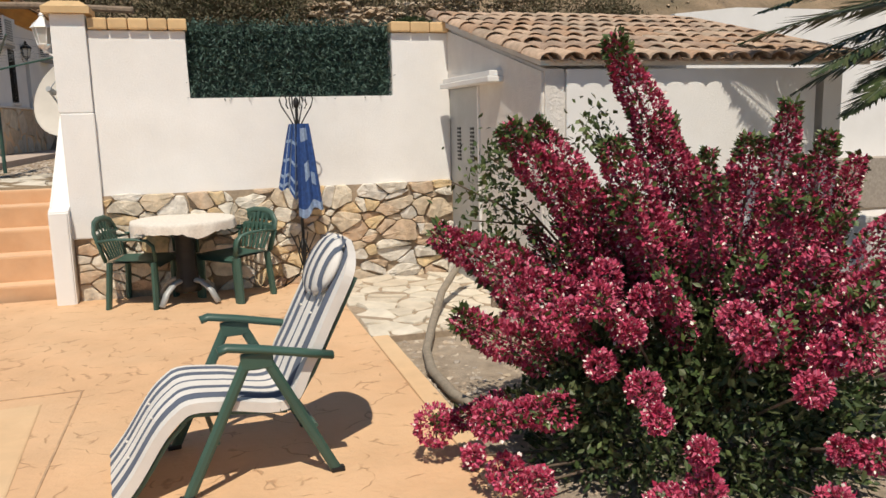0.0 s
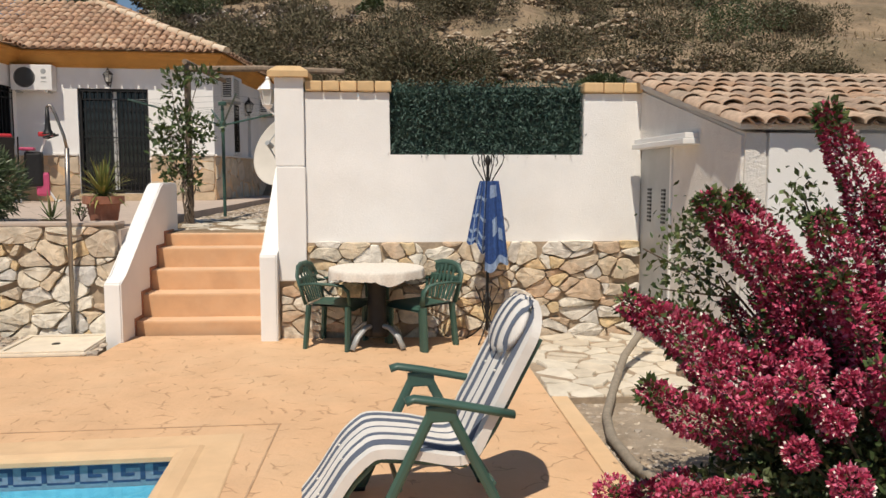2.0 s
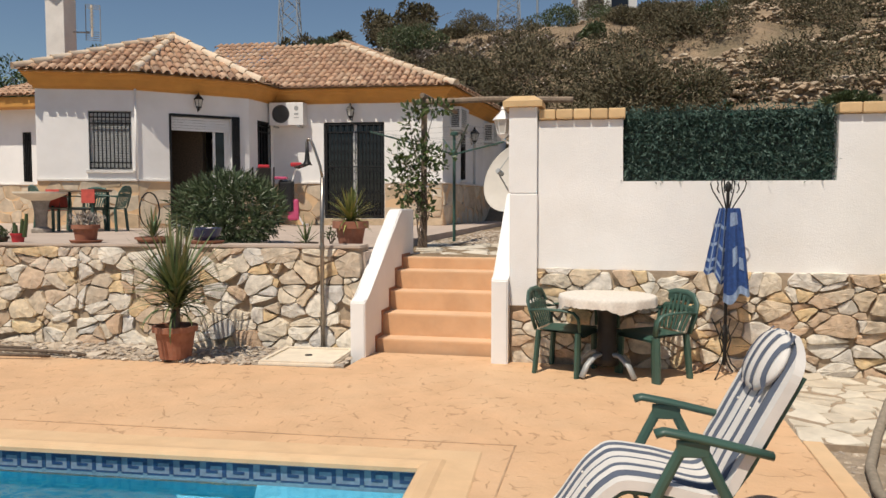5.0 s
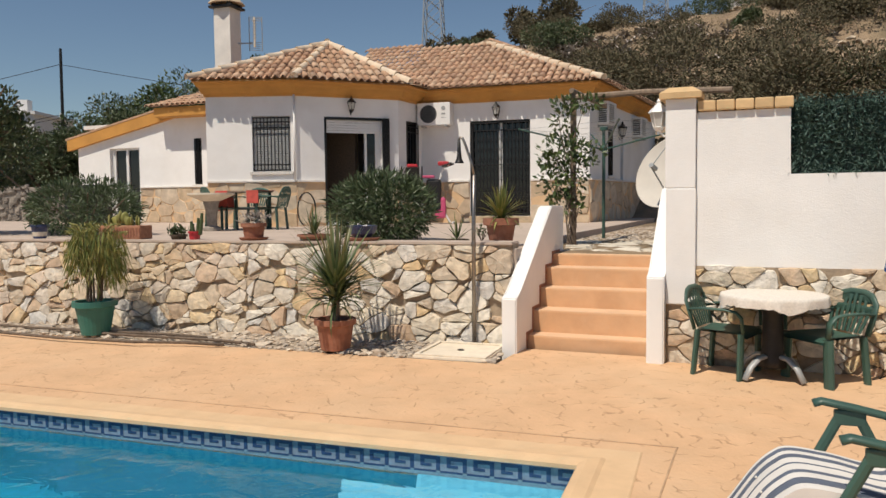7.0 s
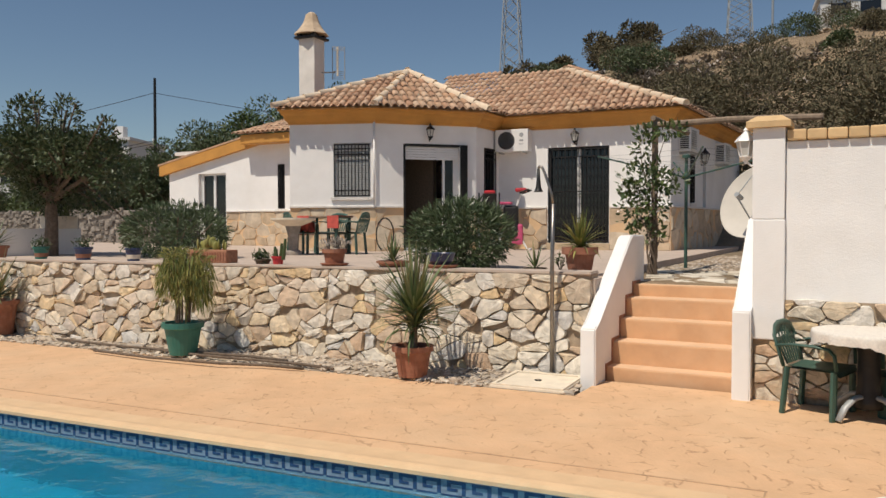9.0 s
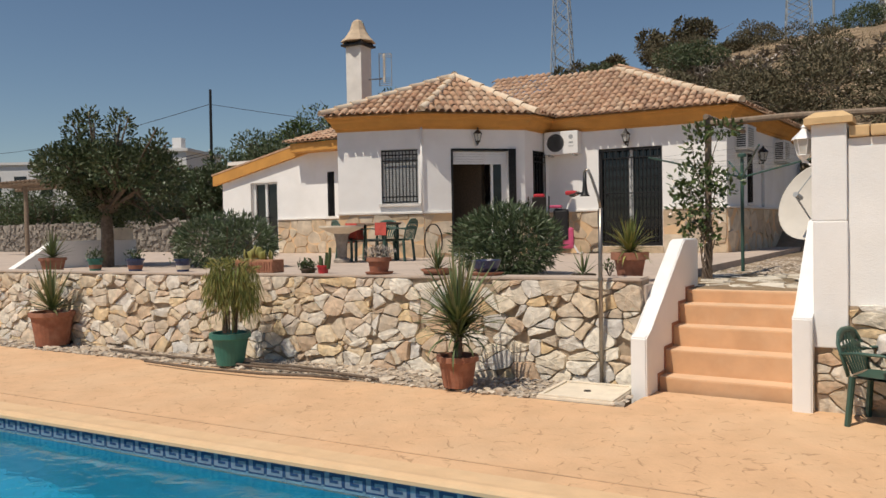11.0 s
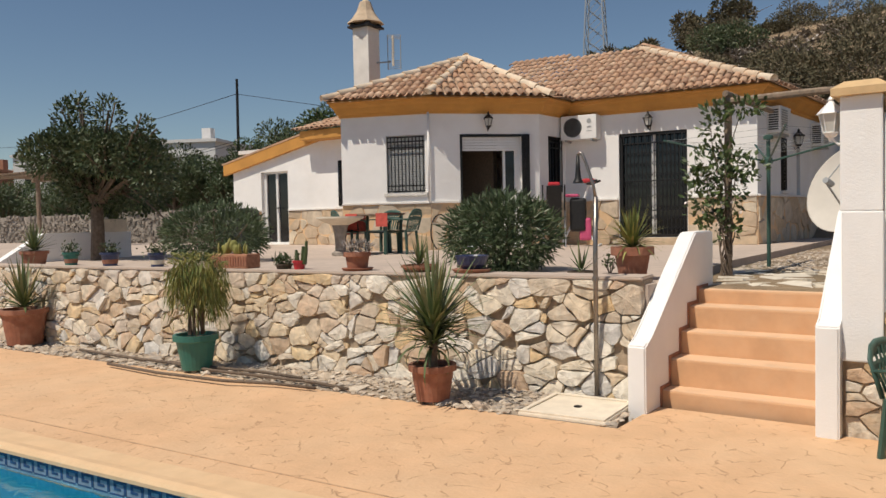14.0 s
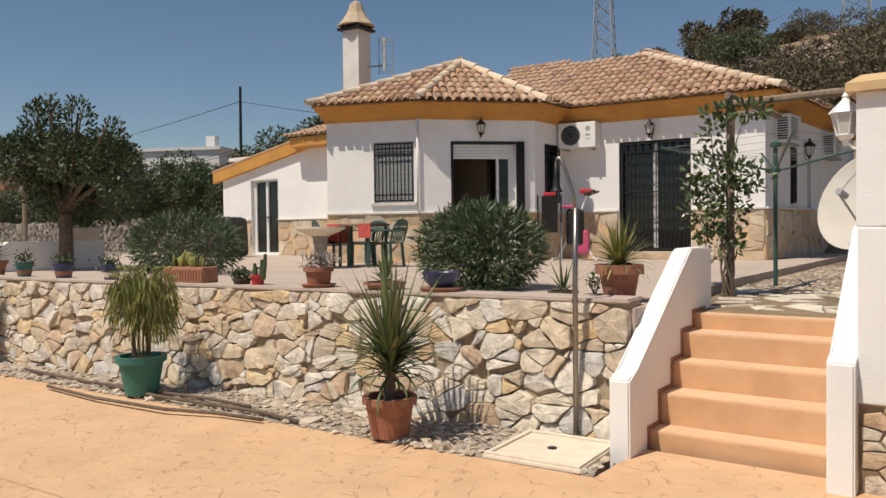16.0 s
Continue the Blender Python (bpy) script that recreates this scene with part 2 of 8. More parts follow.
M["redplastic"] = material("red_plastic", (0.50, 0.03, 0.04), 0.4, vary=0.08, bump=0.05)
M["pink"] = material("pink_plastic", (0.55, 0.08, 0.18), 0.45, vary=0.08, bump=0.05)
M["bluepot"] = material("blue_glaze", (0.035, 0.05, 0.12), 0.35, vary=0.25, scale=25, bump=0.05)
M["brick"] = material("brick_trough", (0.36, 0.17, 0.10), 0.9, vary=0.2, scale=25, bump=0.4)
M["hose"] = material("grey_hose", (0.27, 0.23, 0.18), 0.7, vary=0.15, scale=25, bump=0.2)
M["cover"] = material("black_cover", (0.018, 0.019, 0.022), 0.55, vary=0.2, scale=5, bump=0.4, bump_scale=12, bump_dist=0.02)
M["farwhite"] = material("far_white_wall", (0.66, 0.65, 0.64), 0.9, vary=0.05, bump=0)
M["lattice"] = material("galvanised_lattice", (0.30, 0.33, 0.36), 0.5, metal=0.3, vary=0.05, bump=0)
M["tanrock"] = material("tan_rock", (0.40, 0.31, 0.22), 0.9, per="island", palette=[(0.44, 0.35, 0.25), (0.34, 0.26, 0.18), (0.50, 0.41, 0.31), (0.38, 0.28, 0.19)], vary=0.2, scale=3, bump=0.2)
M["farstone"] = material("grey_stonework", (0.24, 0.21, 0.18), 0.95, per="island", per_amount=0.35, vary=0.25, scale=9, bump=0.8, bump_scale=20, bump_dist=0.03)


def deck_material():
    """Sand-coloured stamped concrete: broken, wandering joint lines pressed into it."""
    m = material("stamped_concrete", (0.645, 0.405, 0.232), 0.85, vary=0.07, scale=2.5, stain=(0.69, 0.49, 0.31), stain_scale=0.7, stain_amount=0.6, bump=0)
    nt = m.node_tree
    b = nt.nodes["Principled BSDF"]
    geo = nt.nodes.new("ShaderNodeNewGeometry")
    warp = nt.nodes.new("ShaderNodeTexNoise")
    warp.inputs["Scale"].default_value, warp.inputs["Detail"].default_value = 3.5, 3
    add = nt.nodes.new("ShaderNodeMix")
    add.data_type, add.blend_type = "RGBA", "LINEAR_LIGHT"
    add.inputs["Factor"].default_value = 0.14
    nt.links.new(geo.outputs["Position"], warp.inputs["Vector"])
    nt.links.new(geo.outputs["Position"], add.inputs["A"])
    nt.links.new(warp.outputs["Color"], add.inputs["B"])
    vor = nt.nodes.new("ShaderNodeTexVoronoi")
    vor.feature = "DISTANCE_TO_EDGE"
    vor.inputs["Scale"].default_value = 4.3
    nt.links.new(add.outputs["Result"], vor.inputs["Vector"])
    edge = nt.nodes.new("ShaderNodeMapRange")
    edge.inputs["From Max"].default_value, edge.inputs["To Min"].default_value, edge.inputs["To Max"].default_value = 0.028, 1.0, 0.0
    nt.links.new(vor.outputs["Distance"], edge.inputs["Value"])
    gap = nt.nodes.new("ShaderNodeTexNoise")
    gap.inputs["Scale"].default_value, gap.inputs["Detail"].default_value = 8.5, 1
    nt.links.new(geo.outputs["Position"], gap.inputs["Vector"])
    cut = nt.nodes.new("ShaderNodeMapRange")
    cut.inputs["From Min"].default_value, cut.inputs["From Max"].default_value = 0.49, 0.57
    nt.links.new(gap.outputs["Fac"], cut.inputs["Value"])
    line = nt.nodes.new("ShaderNodeMath")
    line.operation = "MULTIPLY"
    nt.links.new(edge.outputs[0], line.inputs[0])
    nt.links.new(cut.outputs[0], line.inputs[1])
    old = b.inputs["Base Color"].links[0].from_socket
    mx = nt.nodes.new("ShaderNodeMix")
    mx.data_type = "RGBA"
    mx.inputs["B"].default_value = (0.30, 0.16, 0.08, 1)
    sc = nt.nodes.new("ShaderNodeMath")
    sc.operation = "MULTIPLY"
    sc.inputs[1].default_value = 0.55
    nt.links.new(line.outputs[0], sc.inputs[0])
    nt.links.new(sc.outputs[0], mx.inputs["Factor"])
    nt.links.new(old, mx.inputs["A"])
    nt.links.new(mx.outputs["Result"], b.inputs["Base Color"])
    fine = nt.nodes.new("ShaderNodeTexNoise")
    fine.inputs["Scale"].default_value, fine.inputs["Detail"].default_value = 28, 5
    nt.links.new(geo.outputs["Position"], fine.inputs["Vector"])
    hgt = nt.nodes.new("ShaderNodeMath")
    hgt.operation = "MULTIPLY_ADD"
    hgt.inputs[1].default_value = -0.9
    nt.links.new(line.outputs[0], hgt.inputs[0])
    nt.links.new(fine.outputs["Fac"], hgt.inputs[2])
    bn = nt.nodes.new("ShaderNodeBump")
    bn.inputs["Strength"].default_value, bn.inputs["Distance"].default_value = 0.5, 0.012
    nt.links.new(hgt.outputs[0], bn.inputs["Height"])
    nt.links.new(bn.outputs[0], b.inputs["Normal"])
    return m


def water_material():
    m = bpy.data.materials.new("pool_water")
    m.use_nodes = True
    nt = m.node_tree
    b = nt.nodes["Principled BSDF"]
    b.inputs["Base Color"].default_value = (0.55, 0.90, 1.0, 1)
    b.inputs["Roughness"].default_value, b.inputs["IOR"].default_value = 0.03, 1.33
    b.inputs["Transmission Weight"].default_value = 1.0
    geo = nt.nodes.new("ShaderNodeNewGeometry")
    n = nt.nodes.new("ShaderNodeTexNoise")
    n.inputs["Scale"].default_value, n.inputs["Detail"].default_value, n.inputs["Distortion"].default_value = 4.0, 3.0, 0.8
    nt.links.new(geo.outputs["Position"], n.inputs["Vector"])
    bn = nt.nodes.new("ShaderNodeBump")
    bn.inputs["Strength"].default_value, bn.inputs["Distance"].default_value = 0.45, 0.03
    nt.links.new(n.outputs["Fac"], bn.inputs["Height"])
    nt.links.new(bn.outputs[0], b.inputs["Normal"])
    return m


def hill_material():
    m = material("dry_hillside", (0.27, 0.195, 0.125), 0.95, vary=0.28, scale=0.9, stain=(0.13, 0.11, 0.065), stain_scale=0.3, stain_amount=0.85, bump=1.0, bump_scale=1.6, bump_dist=0.3)
    return m


M["deck"], M["water"], M["hill"] = deck_material(), water_material(), hill_material()


# ---- mesh helpers ----
def thing(name, label, category, at=(0, 0, 0), turn=0, group="", kind=""):
    ob = new(name)
    ob.empty_display_size = 0.1
    ob.matrix_basis = pose(*at, 0, 0, turn)
    return tagged(ob, label, category, group, kind)


def mesh_object(name, me, mat, parent=None, label=""):
    if not me.materials:
        me.materials.append(mat)
    ob = new(name, me)
    if parent is not None:
        ob.parent = parent
    if label:
        tagged(ob, label)
    return ob


def part(name, bm, mat, parent=None, label="", smooth=False):
    """Link a bmesh as one mesh object."""
    bmesh.ops.recalc_face_normals(bm, faces=bm.faces[:])
    me = bpy.data.meshes.new(name)
    bm.to_mesh(me)
    bm.free()
    if smooth:
        me.polygons.foreach_set("use_smooth", [True] * len(me.polygons))
    return mesh_object(name, me, mat, parent, label)


def soup(name, verts, faces, mat, parent=None, label="", smooth=False):
    me = bpy.data.meshes.new(name)
    me.from_pydata([tuple(v) for v in verts], [], faces)
    if smooth:
        me.polygons.foreach_set("use_smooth", [True] * len(me.polygons))
    return mesh_object(name, me, mat, parent, label)


def box(bm, x0, x1, y0, y1, z0, z1, bevel=0.0, m=None):
    r = bmesh.ops.create_cube(bm, size=1.0)
    vs = r["verts"]
    bmesh.ops.transform(bm, verts=vs, matrix=Matrix.Translation(((x0 + x1) / 2, (y0 + y1) / 2, (z0 + z1) / 2)) @ Matrix.Diagonal((x1 - x0, y1 - y0, z1 - z0, 1)))
    if bevel:
        es = list({e for v in vs for e in v.link_edges})
        out = bmesh.ops.bevel(bm, geom=es, offset=bevel, segments=2, affect="EDGES", profile=0.6)
        vs = list({v for f in out["faces"] for v in f.verts} | {v for v in vs if v.is_valid})
    if m is not None:
        bmesh.ops.transform(bm, verts=[v for v in vs if v.is_valid], matrix=m)
    return bm


def boxed(name, mat, x0, x1, y0, y1, z0, z1, bevel=0.0, parent=None, label=""):
    return part(name, box(bmesh.new(), x0, x1, y0, y1, z0, z1, bevel), mat, parent, label)


def prism(bm, pts, z0, z1):
    """An upright prism over a plan polygon; z1 may be one height or one for each corner."""
    tops = z1 if isinstance(z1, (list, tuple)) else [z1] * len(pts)
    lo = [bm.verts.new((x, y, z0)) for x, y in pts]
    hi = [bm.verts.new((x, y, z)) for (x, y), z in zip(pts, tops)]
    n = len(pts)
    bm.faces.new(lo[::-1])
    bm.faces.new(hi)
    for i in range(n):
        bm.faces.new((lo[i], lo[(i + 1) % n], hi[(i + 1) % n], hi[i]))
    return bm


def extrude_profile(bm, pts, axis, a, b):
    """A closed profile of (u, z) swept along x or y from a to b."""
    def at(u, z, s):
        return (s, u, z) if axis == "x" else (u, s, z)
    one = [bm.verts.new(at(u, z, a)) for u, z in pts]
    two = [bm.verts.new(at(u, z, b)) for u, z in pts]
    n = len(pts)
    bm.faces.new(one[::-1])
    bm.faces.new(two)
    for i in range(n):
        bm.faces.new((one[i], one[(i + 1) % n], two[(i + 1) % n], two[i]))
    return bm


def sweep(bm, pts, r, r2=None, n=8, taper=1.0, up=(0, 0, 1), square=False):
    """A bar with an elliptic (or square) section along a line of points."""
    pts = [Vector(p) for p in pts]
    r2 = r2 or r
    rings = []
    for i, p in enumerate(pts):
        d = (pts[min(i + 1, len(pts) - 1)] - pts[max(i - 1, 0)]).normalized()
        u = Vector(up)
        if abs(d.dot(u)) > 0.95:
            u = Vector((1, 0, 0)) if abs(d.x) < 0.9 else Vector((0, 1, 0))
        a = d.cross(u).normalized()
        b = a.cross(d).normalized()
        k = 1 + (taper - 1) * i / max(1, len(pts) - 1)
        ring = []
        for j in range(n):
            th = 2 * math.pi * (j + 0.5) / n
            c, s = math.cos(th), math.sin(th)
            if square:
                q = max(abs(c), abs(s))
                c, s = c / q, s / q
            ring.append(bm.verts.new(p + a * (c * r * k) + b * (s * r2 * k)))
        rings.append(ring)
    for one, two in zip(rings, rings[1:]):
        for j in range(n):
            bm.faces.new((one[j], one[(j + 1) % n], two[(j + 1) % n], two[j]))
    bm.faces.new(rings[0][::-1])
    bm.faces.new(rings[-1])
    return bm


def lathe(bm, prof, n=20, at=(0, 0, 0)):
    rings = []
    for r, z in prof:
        rings.append([bm.verts.new((at[0] + r * math.cos(2 * math.pi * j / n), at[1] + r * math.sin(2 * math.pi * j / n), at[2] + z)) for j in range(n)])
    for one, two in zip(rings, rings[1:]):
        for j in range(n):
            bm.faces.new((one[j], one[(j + 1) % n], two[(j + 1) % n], two[j]))
    bm.faces.new(rings[0][::-1])
    bm.faces.new(rings[-1])
    return bm


def cells(rng, poly, size, squash=1.0, vary=0.35, relax=2):
    """Irregular convex cells that fill a convex polygon: a weighted Voronoi partition of random seeds."""
    poly = [np.array(p, float) for p in poly]
    lo, hi = np.min(poly, 0), np.max(poly, 0)
    area = 0.5 * abs(sum(poly[i][0] * poly[(i + 1) % len(poly)][1] - poly[(i + 1) % len(poly)][0] * poly[i][1] for i in range(len(poly))))
    n = max(3, int(area / (size * size * squash)))

    def clip(pg, nrm, off):
        out = []
        for i, p in enumerate(pg):
            q = pg[(i + 1) % len(pg)]
            dp, dq = p @ nrm - off, q @ nrm - off
            if dp <= 0:
                out.append(p)
            if (dp < 0 < dq) or (dq < 0 < dp):
                out.append(p + (q - p) * dp / (dp - dq))
        return out

    def inside(p):
        s = [np.cross(poly[(i + 1) % len(poly)] - poly[i], p - poly[i]) for i in range(len(poly))]
        return all(v >= 0 for v in s) or all(v <= 0 for v in s)

    seeds = []
    while len(seeds) < n:
        best, far = None, -1
        for _ in range(6):
            p = lo + rng.random(2) * (hi - lo)
            if not inside(p):
                continue
            d = min((np.hypot(p[0] - s[0], (p[1] - s[1]) / squash) for s in seeds), default=9)
            if d > far:
                best, far = p, d
        if best is not None:
            seeds.append(best)
    seeds = np.array(seeds)
    weight = (rng.random(n) - 0.5) * vary * size * size
    out = []
    for it in range(relax):
        out = []
        scaled = seeds / [1, squash]
        for i in range(n):
            pg = poly
            near = np.argsort(((scaled - scaled[i]) ** 2).sum(1))[1:26]
            for j in near:
                nrm = (scaled[j] - scaled[i]) / [1, squash]
                off = ((scaled[j] ** 2).sum() - (scaled[i] ** 2).sum() + weight[i] - weight[j]) / 2
                pg = clip(pg, nrm, off)
                if len(pg) < 3:
                    break
            out.append(pg)
        seeds = np.array([np.mean(pg, 0) if len(pg) >= 3 else seeds[i] for i, pg in enumerate(out)])
    return [pg for pg in out if len(pg) >= 3]


def broken(rng, polys, share=0.35):
    """Split some cells in two, so that small fillers lie between the larger stones."""
    out = []
    for pg in polys:
        if rng.random() > share or len(pg) < 4:
            out.append(pg)
            continue
        c = np.mean(pg, 0)
        a = rng.random() * math.pi
        nrm = np.array([math.cos(a) * 0.5, math.sin(a)])
        off = c @ nrm + rng.normal() * 0.012
        for sgn in (1, -1):
            half = []
            for i, p in enumerate(pg):
                q = pg[(i + 1) % len(pg)]
                dp, dq = sgn * (p @ nrm - off), sgn * (q @ nrm - off)
                if dp <= 0:
                    half.append(p)
                if dp * dq < 0:
                    half.append(p + (q - p) * dp / (dp - dq))
            if len(half) > 2:
                out.append(half)
    return out


def stones(parent, name, mat, rng, polys, place, gap=0.012, proud=0.03, dome=0.02, rough=0.012, joined=False, rounded=False):
    """Each cell becomes one stone: a chamfered slab with a slightly domed, uneven face. place(u, v, out) gives the world point."""
    made, allv, allf = [], [], []
    for pg in polys:
        c = np.mean(pg, 0)
        pts = []
        for i, p in enumerate(pg):
            q = pg[(i + 1) % len(pg)]
            if np.hypot(*(q - p)) > 0.03:
                pts.append(p)
                if np.hypot(*(q - p)) > 0.12:
                    pts.append((p + q) / 2 + (rng.random(2) - 0.5) * 0.03)
        if len(pts) < 3:
            continue
        if rounded:                                         # knock the corners off
            m = len(pts)
            cut = []
            for i in range(m):
                a, p, b = pts[i - 1], pts[i], pts[(i + 1) % m]
                k = 0.10 + 0.11 * rng.random()
                cut += [p + (a - p) * k, p + (b - p) * k]
            pts = cut
        reach = min(np.hypot(*(p - c)) for p in pts)
        if reach < 0.025:
            continue
        up = proud * (0.5 + rng.random())
        tilt = (rng.random(2) - 0.5) * 0.25
        verts, n = [], len(pts)
        for k, (pull, h) in enumerate(((gap, -0.03), (gap + 0.002, up * 0.55), (gap + 0.005 + reach * 0.035, up))):
            for p in pts:
                d = np.hypot(*(p - c))
                q = c + (p - c) * max(0.2, 1 - pull / d)
                hh = h if k == 0 else h + tilt @ (q - c) * (k / 2) + (rng.random() - 0.5) * rough
                verts.append(place(q[0], q[1], hh))
        verts.append(place(c[0], c[1], up + dome * min(1, reach / 0.1)))
        faces = []
        for k in (0, 1):
            for i in range(n):
                faces.append((k * n + i, k * n + (i + 1) % n, (k + 1) * n + (i + 1) % n, (k + 1) * n + i))
        faces += [(2 * n + i, 2 * n + (i + 1) % n, 3 * n) for i in range(n)]
        if joined:
            allf += [tuple(i + len(allv) for i in f) for f in faces]
            allv += verts
        else:
            made.append(soup(name, verts, faces, mat, parent))
    if joined:
        made.append(tagged(soup(name, allv, allf, mat, parent), kind="stuff"))
    return made


def leaf_cloud(name, points, ways, length, width, mat, rng, parent=None, label="", droop=0.0, fold=0.25):
    """Many small pointed leaves, each a folded diamond, at points and along ways."""
    P, W = np.asarray(points, float), np.asarray(ways, float)
    n = len(P)
    W = W / (np.linalg.norm(W, axis=1, keepdims=True) + 1e-9)
    R = rng.normal(size=(n, 3))
    S = np.cross(W, R)
    S /= np.linalg.norm(S, axis=1, keepdims=True) + 1e-9
    N = np.cross(S, W)
    L = (length * (0.6 + 0.8 * rng.random(n)))[:, None]
    H = (width * (0.6 + 0.8 * rng.random(n)))[:, None] * 0.5
    mid = P + W * L * 0.5
    tip = P + W * L - np.array([0, 0, droop]) * L
    V = np.stack([P, mid + S * H + N * H * fold, tip, mid - S * H + N * H * fold], 1).reshape(-1, 3)
    F = [(4 * i, 4 * i + 1, 4 * i + 2, 4 * i + 3) for i in range(n)]
    return soup(name, V.tolist(), F, mat, parent, label)


def clump_points(rng, n, blobs, shell=0.55):
    """Points in and near the skin of a heap of blobs (centre, radii), with the way outward."""
    P, W = [], []
    share = np.array([b[1][0] * b[1][1] + b[1][2] * b[1][0] for b in blobs])
    for k in rng.choice(len(blobs), n, p=share / share.sum()):
        c, r = np.array(blobs[k][0], float), np.array(blobs[k][1], float)
        d = rng.normal(size=3)
        d /= np.linalg.norm(d)
        q = d * r * (shell + (1 - shell) * rng.random() ** 0.5)
        P.append(c + q)
        W.append(d + rng.normal(size=3) * 0.5 + np.array([0, 0, 0.2]))
    return P, W


# ---- large structure ----
TZ = 1.0                                                   # upper terrace
rng = np.random.default_rng(7)


def struct(ob, label, category):
    return tagged(ob, label, category, kind="structure")


def gravel_y(x):
    return -0.50 + 0.047 * (x + 1.3)


def wall_y(x):
    return 0.46 + 0.088 * (x + 1.5)                        # face of the retaining wall at its top


# ground: one sheet to the horizon, rising into the hill behind the garden
def hill_height(x, y):
    if y < 1.5:
        return -1.8 if -11.5 < x < 1.3 and -9.5 < y < -1.5 else -0.12   # room for the pool under the deck
    base = 0.90
    f = min(1.0, max(0.0, y - 13.5) / 38)
    side = 1 / (1 + math.exp(-(x + 30) / 5))
    rise = (13.0 + 0.06 * max(-20, min(20, x))) * side * (1 - (1 - f) ** 1.5)
    step = 0.30 * math.sin(rise * 2.4) * min(1, rise / 3)
    bumps = noise.noise((x * 0.13, y * 0.13, 3.1)) * min(1.0, rise * 0.2) + noise.noise((x * 0.5, y * 0.5, 1.1)) * min(0.45, rise * 0.1)
    return base + rise + step + bumps


def build_ground():
    xs = list(np.concatenate([np.linspace(-900, -75, 9), np.linspace(-60, 60, 81), [-11.6, -11.4, 1.2, 1.4], np.linspace(75, 900, 9)]))
    xs = sorted(xs)
    ys = list(np.concatenate([np.linspace(-900, -30, 6), [-14, -9.6, -9.4, -1.6, -1.4, 1.49, 1.51], np.linspace(6, 95, 62), np.linspace(120, 1200, 8)]))
    V, F = [], []
    for y in ys:
        for x in xs:
            V.append((x, y, hill_height(x, y) if y < 130 else hill_height(x, 95) * 0.5))
    nx = len(xs)
    for j in range(len(ys) - 1):
        for i in range(nx - 1):
            F.append((j * nx + i, j * nx + i + 1, (j + 1) * nx + i + 1, (j + 1) * nx + i))
    return struct(soup("ground", V, F, M["hill"], smooth=True), "dry scrubby ground rising into a hillside", "ground")


build_ground()

# garden bed to the east of the deck, dry earth
bm = prism(bmesh.new(), [(2.42, -12), (16, -12), (16, 0.6), (2.42, 0.6)], -0.3, -0.05)
struct(part("garden_bed", bm, M["earth"]), "bare dry earth of the garden bed", "soil")

# pool deck in four strips round the pool
POOL = [(0.07, -2.91), (-9.55, -3.515), (-9.25, -8.30), (0.377, -7.70)]
bm = bmesh.new()
prism(bm, [(2.30, gravel_y(-1.2)), (-1.28, gravel_y(-1.28)), (-13.0, gravel_y(-13)), (-13.0, -3.73), POOL[1], POOL[0], (2.30, -2.9)], -0.25, 0.0)
prism(bm, [(2.30, -2.9), POOL[0], POOL[3], (2.30, -7.8)], -0.25, 0.0)
prism(bm, [(2.30, -7.8), POOL[3], POOL[2], (-13, -8.0), (-13, -12), (2.30, -12)], -0.25, 0.0)
prism(bm, [POOL[1], (-13.0, -3.73), (-13, -8.0), POOL[2]], -0.25, 0.0)
prism(bm, [(2.30, gravel_y(-1.2)), (2.30, 0.12), (0.2, 0.12), (0.0, 0.30), (-1.26, 0.30), (-1.28, gravel_y(-1.28))], -0.25, 0.0)
struct(part("pool_deck", bm, M["deck"]), "sand-coloured stamped concrete pool deck", "pavement")
bm = box(bmesh.new(), 2.302, 2.42, -12, -1.95, -0.25, 0.012, 0.012)
struct(part("deck_kerb", bm, M["coping"]), "sandy concrete edging of the deck", "kerb")

for k, (p, q) in enumerate((((0.54, -2.42), (-12.9, -3.10)), ((0.53, -2.42), (0.57, -11.9)))):
    d = (Vector(q) - Vector(p)).normalized() * 0.005
    bm = prism(bmesh.new(), [(p[0] - d.y, p[1] + d.x), (q[0] - d.y, q[1] + d.x), (q[0] + d.y, q[1] - d.x), (p[0] + d.y, p[1] - d.x)], -0.01, 0.004)
    struct(part("trim", bm, M["joint"]), "dark straight joint cut in the deck", "joint")

# pool
pool = thing("swimming_pool", "swimming pool with blue water and a dark blue key-pattern tile band", "swimming pool", kind="structure")


def inset(pts, d):
    out = []
    n = len(pts)
    c = Vector((sum(p[0] for p in pts) / n, sum(p[1] for p in pts) / n))
    for i in range(n):
        p, a, b = Vector(pts[i]), Vector(pts[i - 1]), Vector(pts[(i + 1) % n])
        u, v = (p - a).normalized(), (b - p).normalized()
        n1, n2 = Vector((u.y, -u.x)), Vector((v.y, -v.x))
        if n1.dot(c - p) < 0:
            n1 = -n1
        if n2.dot(c - p) < 0:
            n2 = -n2
        k = (n1 + n2)
        out.append(tuple(p + k * (d / max(0.2, k.dot(n1)))))
    return out


